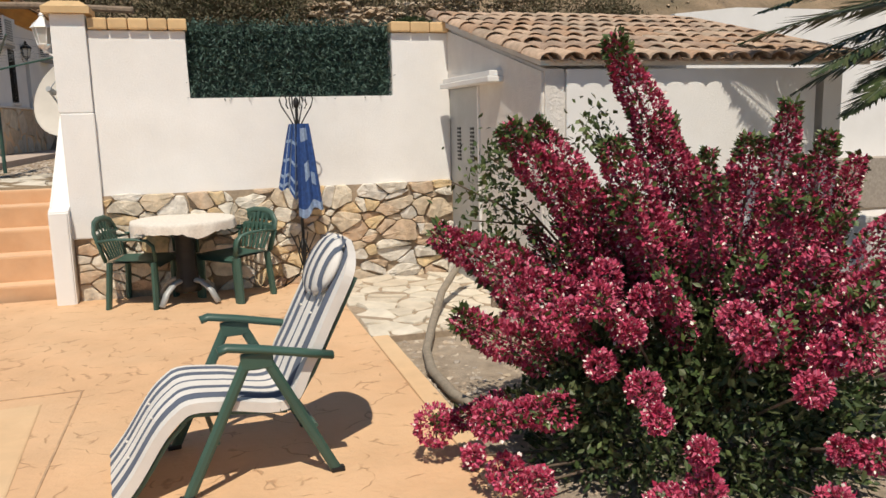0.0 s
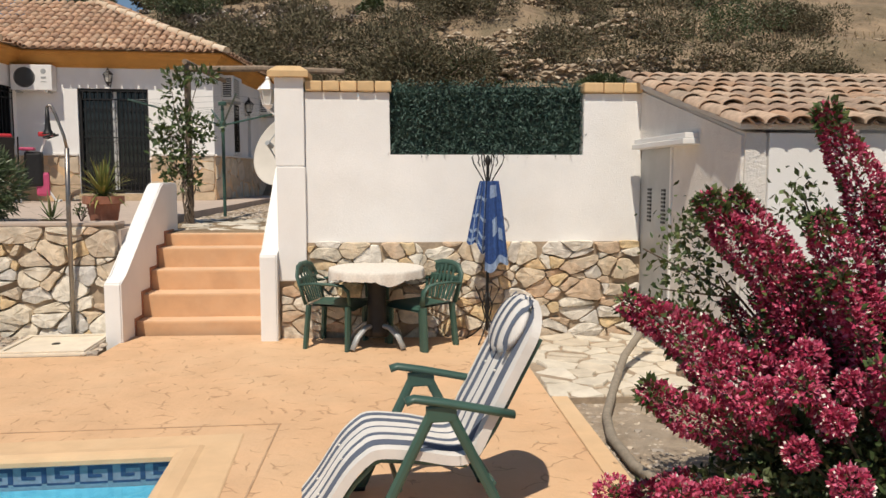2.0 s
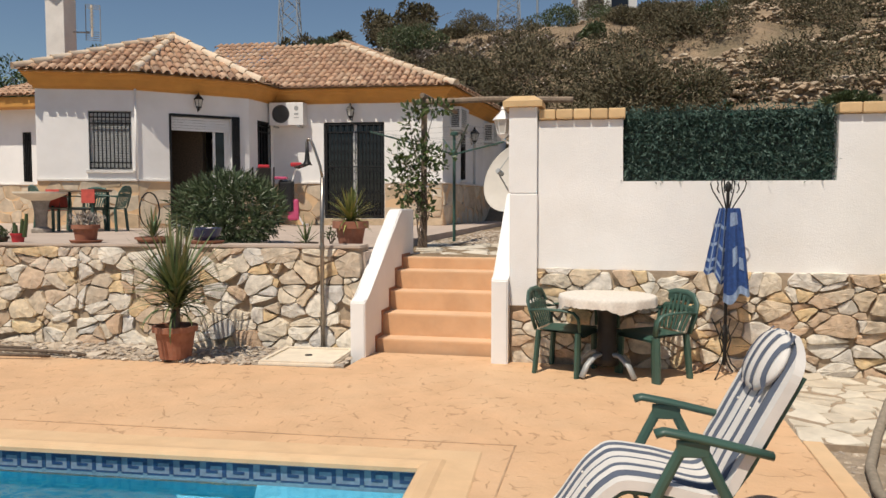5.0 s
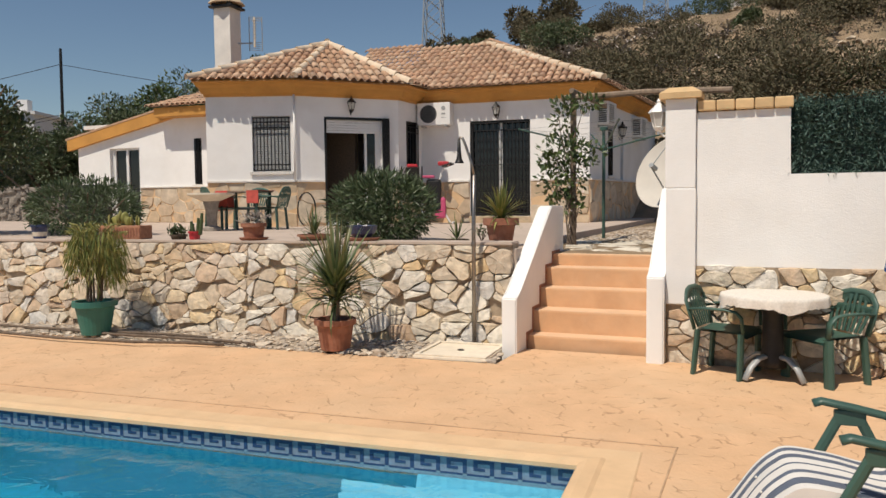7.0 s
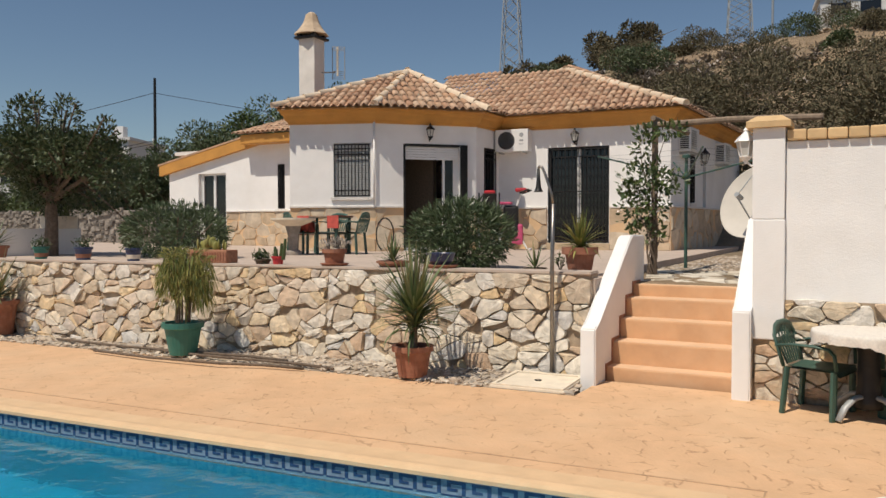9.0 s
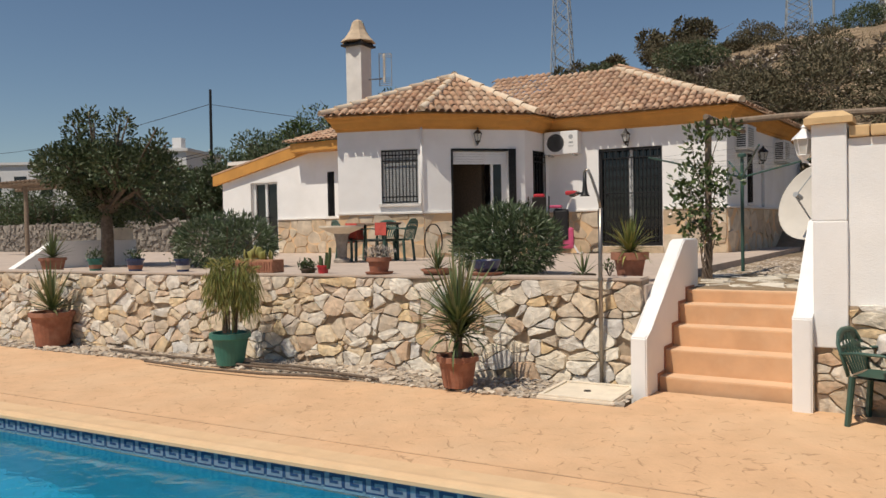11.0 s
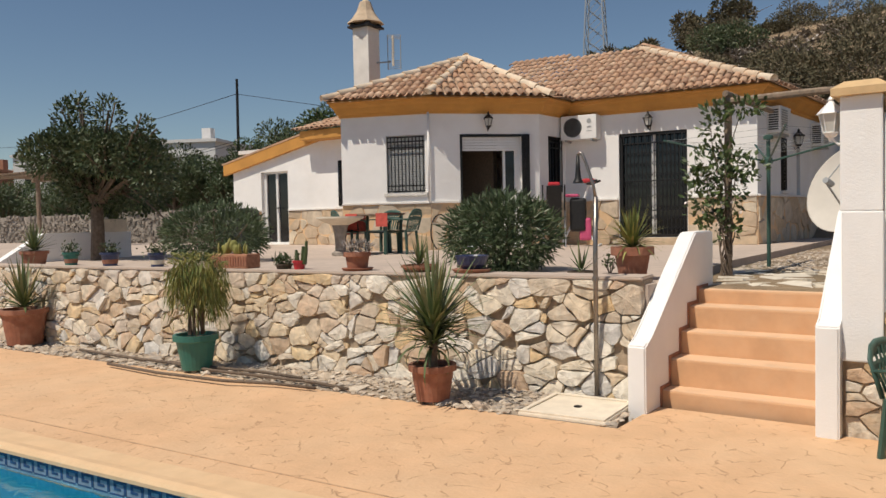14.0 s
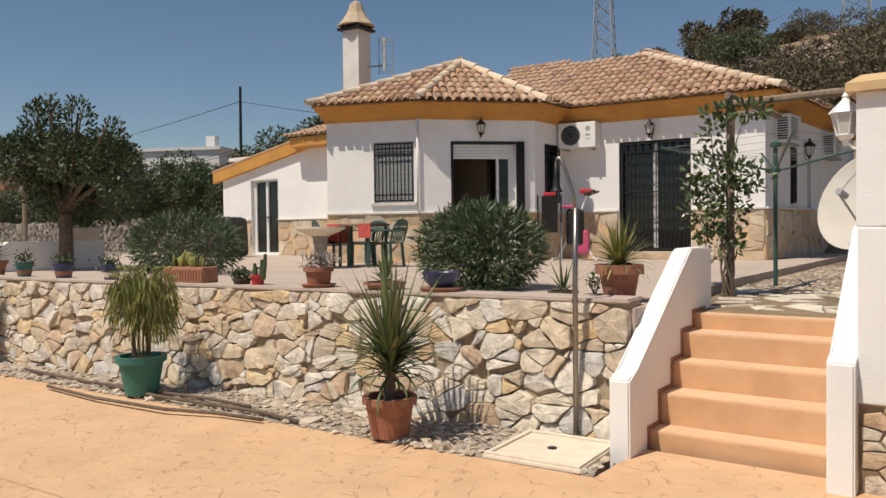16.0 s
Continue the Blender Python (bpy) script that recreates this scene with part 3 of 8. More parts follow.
bm = bmesh.new()
outer, edge, inner = inset(POOL, -0.30), inset(POOL, -0.02), inset(POOL, 0.035)
rings = [[bm.verts.new((x, y, z)) for x, y in ring] for ring, z in ((outer, -0.01), (outer, 0.003), (inset(POOL, -0.29), 0.007), (inset(POOL, -0.11), 0.008), (inset(POOL, -0.085), 0.020), (edge, 0.028), (inset(POOL, 0.02), 0.020), (inner, 0.0), (inner, -0.025), (inset(POOL, 0.0), -0.035))]
for a, b in zip(rings, rings[1:]):
    for i in range(4):
        bm.faces.new((a[i], a[(i + 1) % 4], b[(i + 1) % 4], b[i]))
part("coping", bm, M["coping"], pool, "smooth sand-coloured rounded coping")
bm = bmesh.new()
ring0 = [bm.verts.new((x, y, -0.02)) for x, y in POOL]
ring1 = [bm.verts.new((x, y, -1.5)) for x, y in POOL]
for i in range(4):
    bm.faces.new((ring0[i], ring0[(i + 1) % 4], ring1[(i + 1) % 4], ring1[i]))
bm.faces.new(ring1)
part("basin", bm, M["pooltile"], pool, "bright blue tiled basin")
bm = bmesh.new()
prism(bm, [(0.06, -2.93), (-0.94, -2.99), (-0.76, -3.43), (-0.39, -3.78), (0.13, -3.92)], -0.75, -0.20)
prism(bm, [(-0.941, -2.991), (-1.44, -3.02), (-1.14, -3.73), (-0.54, -4.28), (0.16, -4.43), (0.131, -3.921), (-0.39, -3.781), (-0.76, -3.431)], -0.9, -0.45)
part("pool_step", bm, M["poolstep"], pool, "pale tiled corner steps under water")
water = soup("water", [(x, y, -0.135) for x, y in POOL], [(0, 1, 2, 3)], M["water"], pool, "clear blue water with small ripples")
water.visible_shadow = False
# key-pattern band under the coping, north and east sides
bm, bk = bmesh.new(), bmesh.new()
for (p, q) in ((POOL[0], POOL[1]), (POOL[3], POOL[0])):
    p, q = Vector((*p, 0)), Vector((*q, 0))
    d = (q - p).normalized()
    m4 = Matrix.Translation(p) @ Matrix.Rotation(math.atan2(d.y, d.x), 4, "Z")
    span = (q - p).length
    box(bk, 0.01, span - 0.01, 0.0005, 0.004, -0.215, -0.034, 0, m4)
    u, s = 0.170, 0.02
    while s + u < span:
        for x0, x1, z0, z1 in ((0.0, 0.026, -0.128, -0.042), (0.0265, 0.128, -0.062, -0.042), (0.102, 0.128, -0.106, -0.0625), (0.056, 0.1015, -0.106, -0.088), (0.0265, 0.1695, -0.150, -0.1285)):
            box(bm, s + x0, s + x1, 0.004, 0.007, z0, z1, 0, m4)
        s += u
part("tile_band", bk, M["paletile"], pool, "pale grey-blue mosaic band")
tagged(part("key_pattern", bm, M["navy"], pool, "navy blue key pattern"), kind="stuff")

# stairs between two white parapets
stairs = thing("stairs", "five orange rendered steps up to the terrace", "stairs", kind="structure")
STEPS = [(0.366, 0.128), (0.585, 0.358), (0.865, 0.560), (1.105, 0.760), (1.390, 0.890), (1.74, 0.890)]
for i in range(5):
    bm = bmesh.new()
    (y0, z1), y1 = STEPS[i], STEPS[i + 1][0]
    box(bm, -1.236, 0.0, y0, y1, STEPS[i - 1][1] - 0.02 if i else -0.05, z1, 0.014)
    part("step", bm, M["step"], stairs)
    # thin pale sheet on each step, added to paint the sun on its top
    part("tread", box(bmesh.new(), -1.230, -0.004, y0 + 0.006, y1 - 0.002, z1 - 0.006, z1 + 0.004, 0.002), M["tread"], stairs, "tread coloured paler for the sun on it")
bm = bmesh.new()
extrude_profile(bm, [(0.0, -0.1), (0.0, 0.545), (0.03, 0.560), (0.17, 0.60), (1.32, 1.42), (1.38, 1.436), (1.88, 1.436), (1.90, 1.42), (1.90, -0.1)], "x", -1.392, -1.240)
bmesh.ops.bevel(bm, geom=bm.edges[:], offset=0.012, segments=2, affect="EDGES")
struct(part("stair_parapet", bm, M["white"]), "white rendered sloping stair parapet", "parapet")
bm = bmesh.new()
extrude_profile(bm, [(0.0, -0.1), (0.0, 0.79), (0.03, 0.80), (0.13, 0.82), (1.05, 1.60), (1.12, 1.62), (1.9, 1.62), (1.9, -0.1)], "x", 0.002, 0.158)
bmesh.ops.bevel(bm, geom=bm.edges[:], offset=0.012, segments=2, affect="EDGES")
struct(part("stair_parapet", bm, M["white"]), "white rendered sloping stair parapet beside the garden wall", "parapet")
bm = bmesh.new()
for i in range(5):
    (y0, z1), y1 = STEPS[i], STEPS[i + 1][0]
    box(bm, -1.2395, -1.232, y0 - 0.035, y1 - 0.036, (STEPS[i - 1][1] if i else 0.0) - 0.02, z1 + 0.035, 0)
struct(part("trim", bm, M["brick"]), "dark brown stained skirting line along the steps", "trim")

# upper terrace and the yard behind
bm = prism(bmesh.new(), [(-1.395, 0.50), (-1.395, 1.90), (-1.60, 3.2), (-1.68, 4.4), (-1.72, 30), (-45, 30), (-45, wall_y(-45) + 0.05), (-11.4, wall_y(-11.4) + 0.05)], -0.2, TZ)
struct(part("terrace", bm, M["slab"]), "worn pale concrete terrace in front of the house", "terrace")
bm = prism(bmesh.new(), [(-1.238, 1.74), (0.0, 1.74), (0.0, 4.35), (-1.66, 3.95), (-1.58, 3.2), (-1.388, 1.91), (-1.238, 1.91)], 0.5, 0.888)
struct(part("landing", bm, M["mortar"]), "landing of crazy paving at the stair head", "landing")
bm = prism(bmesh.new(), [(-1.66, 3.955), (0.0, 4.355), (0.0, 1.92), (0.4, 1.92), (0.4, 0.42), (16, 0.42), (16, 30), (-1.715, 30), (-1.675, 4.4)], 0.3, 0.895)
struct(part("gravel_yard", bm, M["pebble"]), "grey gravel yard beside the house", "gravel")

# garden wall, white over fieldstone, with a sunk middle part
gw = thing("wall_garden", "white rendered garden wall on a fieldstone base", "wall", kind="structure")
bm = bmesh.new()
extrude_profile(bm, [(0.415, 0.84), (3.555, 0.84), (3.555, 2.28), (3.008, 2.28), (3.008, 1.705), (1.19, 1.705), (1.19, 2.28), (0.415, 2.28)], "y", 0.158, 0.37)
bmesh.ops.bevel(bm, geom=bm.edges[:], offset=0.006, segments=2, affect="EDGES")
part("render", bm, M["white"], gw)
bm = box(bmesh.new(), 0.16, 3.575, 0.143, 0.42, -0.2, 0.895)
part("stone_base", bm, M["mortar"], gw, "mortar of the fieldstone base")
bm = bmesh.new()
box(bm, 0.156, 0.418, 0.108, 0.39, 0.54, 1.60, 0.012)
box(bm, 0.146, 0.412, 0.113, 0.38, 1.602, 2.405, 0.010)
part("pier", bm, M["white"], gw, "white end pier")
bm = bmesh.new()
lo = [(0.095, 0.06), (0.460, 0.06), (0.460, 0.43), (0.095, 0.43)]
prism(bm, lo, 2.405, 2.455)
v = [bm.verts.new((x, y, 2.456)) for x, y in lo] + [bm.verts.new((x, y, 2.51)) for x, y in ((0.17, 0.14), (0.38, 0.14), (0.38, 0.35), (0.17, 0.35))]
bm.faces.new(v[4:])
for i in range(4):
    bm.faces.new((v[i], v[(i + 1) % 4], v[4 + (i + 1) % 4], v[4 + i]))
part("pier_cap", bm, M["captile"], gw, "ochre stone pier cap")


def cap_run(x0, x1, n):
    w = (x1 - x0) / n
    for i in range(n):
        bm = bmesh.new()
        box(bm, x0 + i * w + 0.003, x0 + (i + 1) * w - 0.003, 0.115, 0.415, 2.282 + 0.004 * rng.random(), 2.378, 0.014)
        part("cap_tile", bm, M["captile"], gw)


cap_run(0.422, 1.212, 5)
cap_run(2.995, 3.555, 3)

# shed with a single-pitch tiled roof
shed = thing("shed", "white rough-rendered garden shed with an old tiled roof", "shed", (-0.05, 0.07, 0), kind="structure")
bm = bmesh.new()
extrude_profile(bm, [(-2.10, -0.1), (-2.10, 1.80), (0.42, 2.40), (0.42, -0.1), (0.12, -0.1), (0.12, 1.76), (-0.78, 1.76), (-0.78, -0.1)], "x", 3.60, 3.78)
bmesh.ops.bevel(bm, geom=[e for e in bm.edges if e.calc_length() > 1.0], offset=0.02, segments=2, affect="EDGES")
part("side_wall", bm, M["shedwall"], shed, "rough grey-white side wall")
bm = box(bmesh.new(), 3.782, 5.90, -2.105, -1.92, -0.1, 1.80, 0.01)
part("front_wall", bm, M["white"], shed, "white front wall")
bm = bmesh.new()
box(bm, 3.782, 6.32, 0.25, 0.42, -0.1, 2.38)
box(bm, 6.14, 6.32, -1.919, 0.249, -0.1, 1.82)
part("back_wall", bm, M["white"], shed)
bm = bmesh.new()
extrude_profile(bm, [(-2.13, 1.82), (-2.13, 1.857), (0.46, 2.475), (0.46, 2.42)], "x", 3.57, 6.38)
part("roof_slab", bm, M["shedwall"], shed)
door = part("shed_door", box(bmesh.new(), 3.615, 3.655, -0.775, 0.115, 0.0, 1.755, 0.004), M["greydoor"], shed, "grey sheet-metal door with louvre slots")
bm = bmesh.new()
for yc in (-0.55, -0.18):
    for k in range(9):
        box(bm, 3.606, 3.616, yc - 0.045, yc + 0.045, 1.10 + k * 0.035, 1.12 + k * 0.035, 0)
part("louvre", bm, M["iron"], door, "dark louvre slots")
bm = bmesh.new()
box(bm, 3.585, 3.642, -0.80, -0.765, 0.0, 1.775, 0.004)
box(bm, 3.585, 3.642, 0.105, 0.14, 0.0, 1.775, 0.004)
part("door_frame", bm, M["whitepaint"], shed)
bm = bmesh.new()
box(bm, 3.47, 3.61, -1.36, -0.06, 1.755, 1.80, 0.008)
box(bm, 3.49, 3.61, -1.34, -0.08, 1.802, 1.845, 0.008)
part("door_canopy", bm, M["whitepaint"], shed, "white moulded door canopy")
# shed roof tiles, one by one
tile_me = {}


def barrel(r0, r1, length, n=6, thick=0.012, key=None):
    """A tapered half-barrel tile along +y, open below, with a rim."""
    if key in tile_me:
        return tile_me[key]
    V, F = [], []
    for y, r in ((0, r0), (length, r1)):
        for rr in (r, r - thick):
            for j in range(n + 1):
                a = math.pi * j / n
                V.append((rr * math.cos(a), y, rr * math.sin(a) * 0.62))
    k = n + 1
    for j in range(n):
        F += [(j, j + 1, 2 * k + j + 1, 2 * k + j), (k + j, 3 * k + j, 3 * k + j + 1, k + j + 1), (j, k + j, k + j + 1, j + 1)]
    me = bpy.data.meshes.new("tile")
    me.from_pydata(V, [], F)
    me.polygons.foreach_set("use_smooth", [True] * len(me.polygons))
    tile_me[key] = me
    return me


slope = math.atan2(0.64, 2.68)
for i in range(17):
    for j in range(8):
        me = barrel(0.088, 0.072, 0.42, key="shed")
        ob = mesh_object("tile", me, M["tileold"], shed)
        y = -2.20 + j * 0.345
        ob.matrix_basis = pose(3.62 + i * 0.168 + rng.normal() * 0.006, y, 1.84 + (y + 2.22) * math.tan(slope) + 0.012 + rng.normal() * 0.004, math.degrees(slope) - 2.0, rng.normal() * 1.5, rng.normal() * 1.2)
bm = bmesh.new()
for i in range(17):
    x = 3.70 + i * 0.168
    for (y0, y1) in ((-2.18, 0.46),):
        prof = [(-0.09, 0.05), (-0.05, 0.015), (0.05, 0.015), (0.09, 0.05), (0.09, 0.06), (0.05, 0.027), (-0.05, 0.027), (-0.09, 0.06)]
        a = [bm.verts.new((x + u, y0, 1.82 + (y0 + 2.22) * math.tan(slope) + z)) for u, z in prof]
        b = [bm.verts.new((x + u, y1, 1.82 + (y1 + 2.22) * math.tan(slope) + z)) for u, z in prof]
        for k in range(8):
            bm.faces.new((a[k], a[(k + 1) % 8], b[(k + 1) % 8], b[k]))
        bm.faces.new(a), bm.faces.new(b)
tagged(part("pan_tiles", bm, M["tileold"], shed, "hollow pan tiles between the barrels"), kind="stuff")

# neighbour's wall behind the shed
bm = extrude_profile(bmesh.new(), [(6.4, -0.1), (6.4, 2.58), (7.2, 2.66), (14, 2.66), (14, -0.1)], "y", 0.75, 0.95)
struct(part("wall_neighbour", bm, M["white"]), "plain white wall behind the shed", "wall")
bm = bmesh.new()
box(bm, 6.33, 13, -1.30, -1.05, -0.1, 0.42, 0.01)
box(bm, 6.33, 13, -1.34, -1.01, 0.421, 0.50, 0.02)
struct(part("wall_low", bm, M["shedwall"]), "low rendered garden wall with a cap", "wall")

# ---- house ----
house = thing("house", "white single-storey villa with ochre cornice and clay tile roof", "house", kind="structure")
F_, D_, E_, G_, C_ = (-9.80, 5.90), (-8.03, 6.55), (-6.455, 8.16), (-6.41, 9.257), (-2.56, 9.553)
B_, L_ = (-2.10, 16.5), (-10.25, 7.1)
K_ = (-10.95, 9.1)
WT = 3.78


def frame_of(p, q):
    d = Vector((q[0] - p[0], q[1] - p[1]))
    return Matrix.Translation((*p, 0)) @ Matrix.Rotation(math.atan2(d.y, d.x), 4, "Z"), d.length


def wall_run(p, q, z0, z1, openings=(), th=0.25, name="house_wall", mat="white", ends=(0.0, 0.0)):
    """A wall from p to q as seen from outside, left to right; openings (s0, s1, z0, z1) go through it."""
    m4, span = frame_of(p, q)
    bm = bmesh.new()
    s = -ends[0]
    for s0, s1, a, b in sorted(openings):
        box(bm, s, s0, 0, th, z0, z1, 0, m4)
        if a > z0 + 0.01:
            box(bm, s0, s1, 0, th, z0, a, 0, m4)
        box(bm, s0, s1, 0, th, b, z1, 0, m4)
        s = s1
    box(bm, s, span + ends[1], 0, th, z0, z1, 0, m4)
    return part(name, bm, M[mat], house)


def along(p, q, pt):
    d = Vector((q[0] - p[0], q[1] - p[1])).normalized()
    return (pt[0] - p[0]) * d.x + (pt[1] - p[1]) * d.y


LZ = 3.29
w1 = (along(F_, D_, (-8.86, 6.14)), along(F_, D_, (-8.08, 6.35)), 2.15, LZ)
dr = (along(D_, E_, (-7.60, 6.98)), along(D_, E_, (-6.73, 7.89)), TZ + 0.02, LZ)
w2 = (0.36, 0.95, 2.12, LZ)
gd = (along(G_, C_, (-5.24, 9.35)), along(G_, C_, (-3.86, 9.46)), 1.15, LZ)
w3 = (1.55, 1.95, 2.05, 3.15)
wall_run(F_, D_, 0.9, WT, [w1])
wall_run(D_, E_, 0.9, WT, [dr], ends=(0.0, 0.0))
wall_run(E_, G_, 0.9, WT, [w2])
wall_run(G_, C_, 0.9, WT, [gd], ends=(0, -0.001))
wall_run(C_, B_, 0.9, WT, [w3, (2.75, 3.05, 1.9, 3.2)])
wall_run(L_, F_, 0.9, WT)
wall_run(K_, L_, 0.9, WT)
wall_run(B_, (-17, 17), 0.9, WT)
AL, AR = (-16.86, 9.04), (-10.46, 9.16)
fd = (along(AL, AR, (-15.72, 9.07)), along(AL, AR, (-14.68, 9.09)), TZ + 0.02, 3.02)
wn_ = (along(AL, AR, (-12.86, 9.1)), along(AL, AR, (-12.62, 9.1)), 2.0, 3.2)
m4, span = frame_of(AL, AR)
bm = bmesh.new()


def annex_top(s):
    return 3.08 + 0.205 * s


cuts = [0, fd[0], fd[1], wn_[0], wn_[1], span]
for a, b in zip(cuts, cuts[1:]):
    hole = next((o for o in (fd, wn_) if abs(o[0] - a) < 1e-6), None)
    pieces = [(0.9, None)] if hole is None else [(0.9, hole[2]), (hole[3], None)]
    for lo_, hi_ in pieces:
        ta, tb = (hi_, hi_) if hi_ else (min(3.98, annex_top(a)), min(3.98, annex_top(b)))
        vs = [bm.verts.new(m4 @ Vector((s, y, z))) for y in (0, 0.25) for s, z in ((a, lo_), (b, lo_), (b, tb), (a, ta))]
        for f in ((3, 2, 1, 0), (4, 5, 6, 7), (0, 1, 5, 4), (1, 2, 6, 5), (2, 3, 7, 6), (3, 0, 4, 7)):
            bm.faces.new([vs[k] for k in f])
part("annex_wall", bm, M["white"], house, "white annex wall with a sloping top")
wall_run((-17, 17), AL, 0.9, 3.05)


def fitted(p, q, o, kind):
    """Frame, glass and ironwork in an opening."""
    m4, _ = frame_of(p, q)
    s0, s1, z0, z1 = o

    def fr(bm, a, b, c, d, y0=0.10, y1=0.16):
        return box(bm, a, b, y0, y1, c, d, 0, m4)
    unit = thing({"window": "window", "slim": "window", "door": "door", "grille": "door", "french": "door"}[kind],
                 {"window": "white framed window behind a black iron grille", "slim": "narrow barred window beside the bay", "door": "open patio door with a half-raised roller shutter", "grille": "patio door shut behind a folding black iron grille", "french": "white framed glazed double door"}[kind],
                 "window" if kind in ("window", "slim") else "door", kind="structure")
    dark = kind in ("grille", "slim")
    bm = bmesh.new()
    f = 0.05
    for a, b, c, d in ((s0, s0 + f, z0, z1), (s1 - f, s1, z0, z1), (s0 + f, s1 - f, z1 - f, z1), (s0 + f, s1 - f, z0, z0 + f)):
        fr(bm, a, b, c, d, 0.05 if dark else 0.09, 0.15)
    part("window_frame" if unit["category"] == "window" else "door_frame", bm, M["iron"] if dark else M["whitepaint"], unit)
    mid = (s0 + s1) / 2
    if kind != "door":
        bm = bmesh.new()
        if kind in ("window", "french", "grille"):
            fr(bm, s0 + f, mid - 0.04, z0 + f, z1 - f, 0.145, 0.155)
            fr(bm, mid + 0.04, s1 - f, z0 + f, z1 - f, 0.145, 0.155)
        else:
            fr(bm, s0 + f, s1 - f, z0 + f, z1 - f, 0.145, 0.155)
        part("pane", bm, M["glass"], unit)
    if kind == "window":
        bm = bmesh.new()
        for k in range(19):
            z = z1 - 0.17 - k * 0.05
            fr(bm, s0 + f, s1 - f, max(z0 + f, z - 0.046), z, 0.06, 0.075)
        part("roller_shutter", bm, M["grey"], unit, "lowered grey slatted shutter")
        part("shutter_box", fr(bmesh.new(), s0 + f, s1 - f, z1 - 0.165, z1 - f, 0.055, 0.085), M["whitepaint"], unit)
    if kind in ("window", "french", "grille"):
        bm = fr(bmesh.new(), mid - 0.04, mid + 0.04, z0 + f, z1 - f, 0.10, 0.17)
        part("mullion", bm, M["whitepaint"], unit)
    if kind == "french":
        bm = bmesh.new()
        for a, b in ((s0 + f, s0 + 0.11), (s1 - 0.11, s1 - f)):
            fr(bm, a, b, z0 + f, z1 - f, 0.10, 0.165)
        part("stile", bm, M["whitepaint"], unit)
        part("door_handle", fr(bmesh.new(), mid - 0.015, mid + 0.09, z0 + 0.98, z0 + 1.01, 0.04, 0.10), M["iron"], unit)
    if kind in ("window", "slim"):
        bm = bmesh.new()
        n = 11 if kind == "window" else 5
        for k in range(n):
            s = s0 + 0.03 + (s1 - s0 - 0.06) * k / (n - 1)
            fr(bm, s - 0.008, s + 0.008, z0 + 0.02, z1 - 0.02, -0.02, -0.004)
        for z in (z0 + 0.03, z0 + 0.14, z1 - 0.24, z1 - 0.12, z1 - 0.03):
            fr(bm, s0 + 0.01, s1 - 0.01, z - 0.012, z + 0.012, -0.003, 0.012)
        part("grille", bm, M["iron"], unit, "black iron bars")
        bm = fr(bmesh.new(), s0 - 0.05, s1 + 0.05, z0 - 0.06, z0 - 0.005, -0.05, 0.10)
        part("window_sill", bm, M["shedwall"], unit)
    if kind == "grille":
        bm = bmesh.new()
        for k in range(16):
            s = s0 + 0.07 + (s1 - s0 - 0.14) * k / 15
            fr(bm, s - 0.007, s + 0.007, z0 + 0.05, z1 - 0.2, 0.0, 0.012)
        for z in (z0 + 0.06, z0 + 0.55, z0 + 1.15, z1 - 0.22, z1 - 0.05):
            fr(bm, s0 + 0.05, s1 - 0.05, z - 0.012, z + 0.012, 0.012, 0.024)
        for k in range(15):
            s = s0 + 0.07 + (s1 - s0 - 0.14) * (k + 0.5) / 15
            z = z0 + 0.12
            while z < z1 - 0.38:
                a, b = m4 @ Vector((s - 0.04, 0.006, z)), m4 @ Vector((s + 0.04, 0.006, z + 0.11))
                c, d = m4 @ Vector((s + 0.04, 0.018, z)), m4 @ Vector((s - 0.04, 0.018, z + 0.11))
                sweep(bm, [a, b], 0.005, n=4)
                sweep(bm, [c, d], 0.005, n=4)
                z += 0.22
        for k in range(9):
            s = s0 + 0.1 + (s1 - s0 - 0.2) * k / 8
            fr(bm, s - 0.01, s + 0.01, z1 - 0.2, z1 - 0.06, 0.0, 0.012)
        part("grille", bm, M["iron"], unit, "folding lattice of black iron")
    if kind == "door":
        bm = bmesh.new()
        for k in range(5):
            fr(bm, s0 + f, s1 - f, z1 - f - 0.055 * (k + 1), z1 - f - 0.055 * k - 0.006, 0.05, 0.075)
        part("roller_shutter", bm, M["whitepaint"], unit, "white slatted roller shutter, mostly raised")
        bm = bmesh.new()
        fr(bm, s1 - 0.36, s1 - 0.31, z0, z1 - 0.3, 0.11, 0.16)
        fr(bm, s1 - 0.12, s1 - 0.05, z0, z1 - 0.3, 0.11, 0.16)
        part("sliding_leaf", bm, M["whitepaint"], unit)
        part("pane", fr(bmesh.new(), s1 - 0.31, s1 - 0.12, z0, z1 - 0.3, 0.135, 0.14), M["glass"], unit)
        bm = bmesh.new()
        fr(bm, s1 + 0.005, s1 + 0.16, z0 + 0.05, z1, -0.06, -0.01)
        for k in range(6):
            fr(bm, s1 + 0.015 + k * 0.025, s1 + 0.028 + k * 0.025, z0 + 0.08, z1 - 0.03, -0.072, -0.061)
        part("folded_grille", bm, M["iron"], unit, "black iron grille folded back")
        bm = bmesh.new()
        fr(bm, s0 - 0.01, s0 + 0.035, z0, z1, -0.008, 0.05)
        fr(bm, s0 + 0.036, s1, z1 - 0.04, z1 + 0.005, -0.008, 0.05)
        part("iron_surround", bm, M["iron"], unit)
    return unit


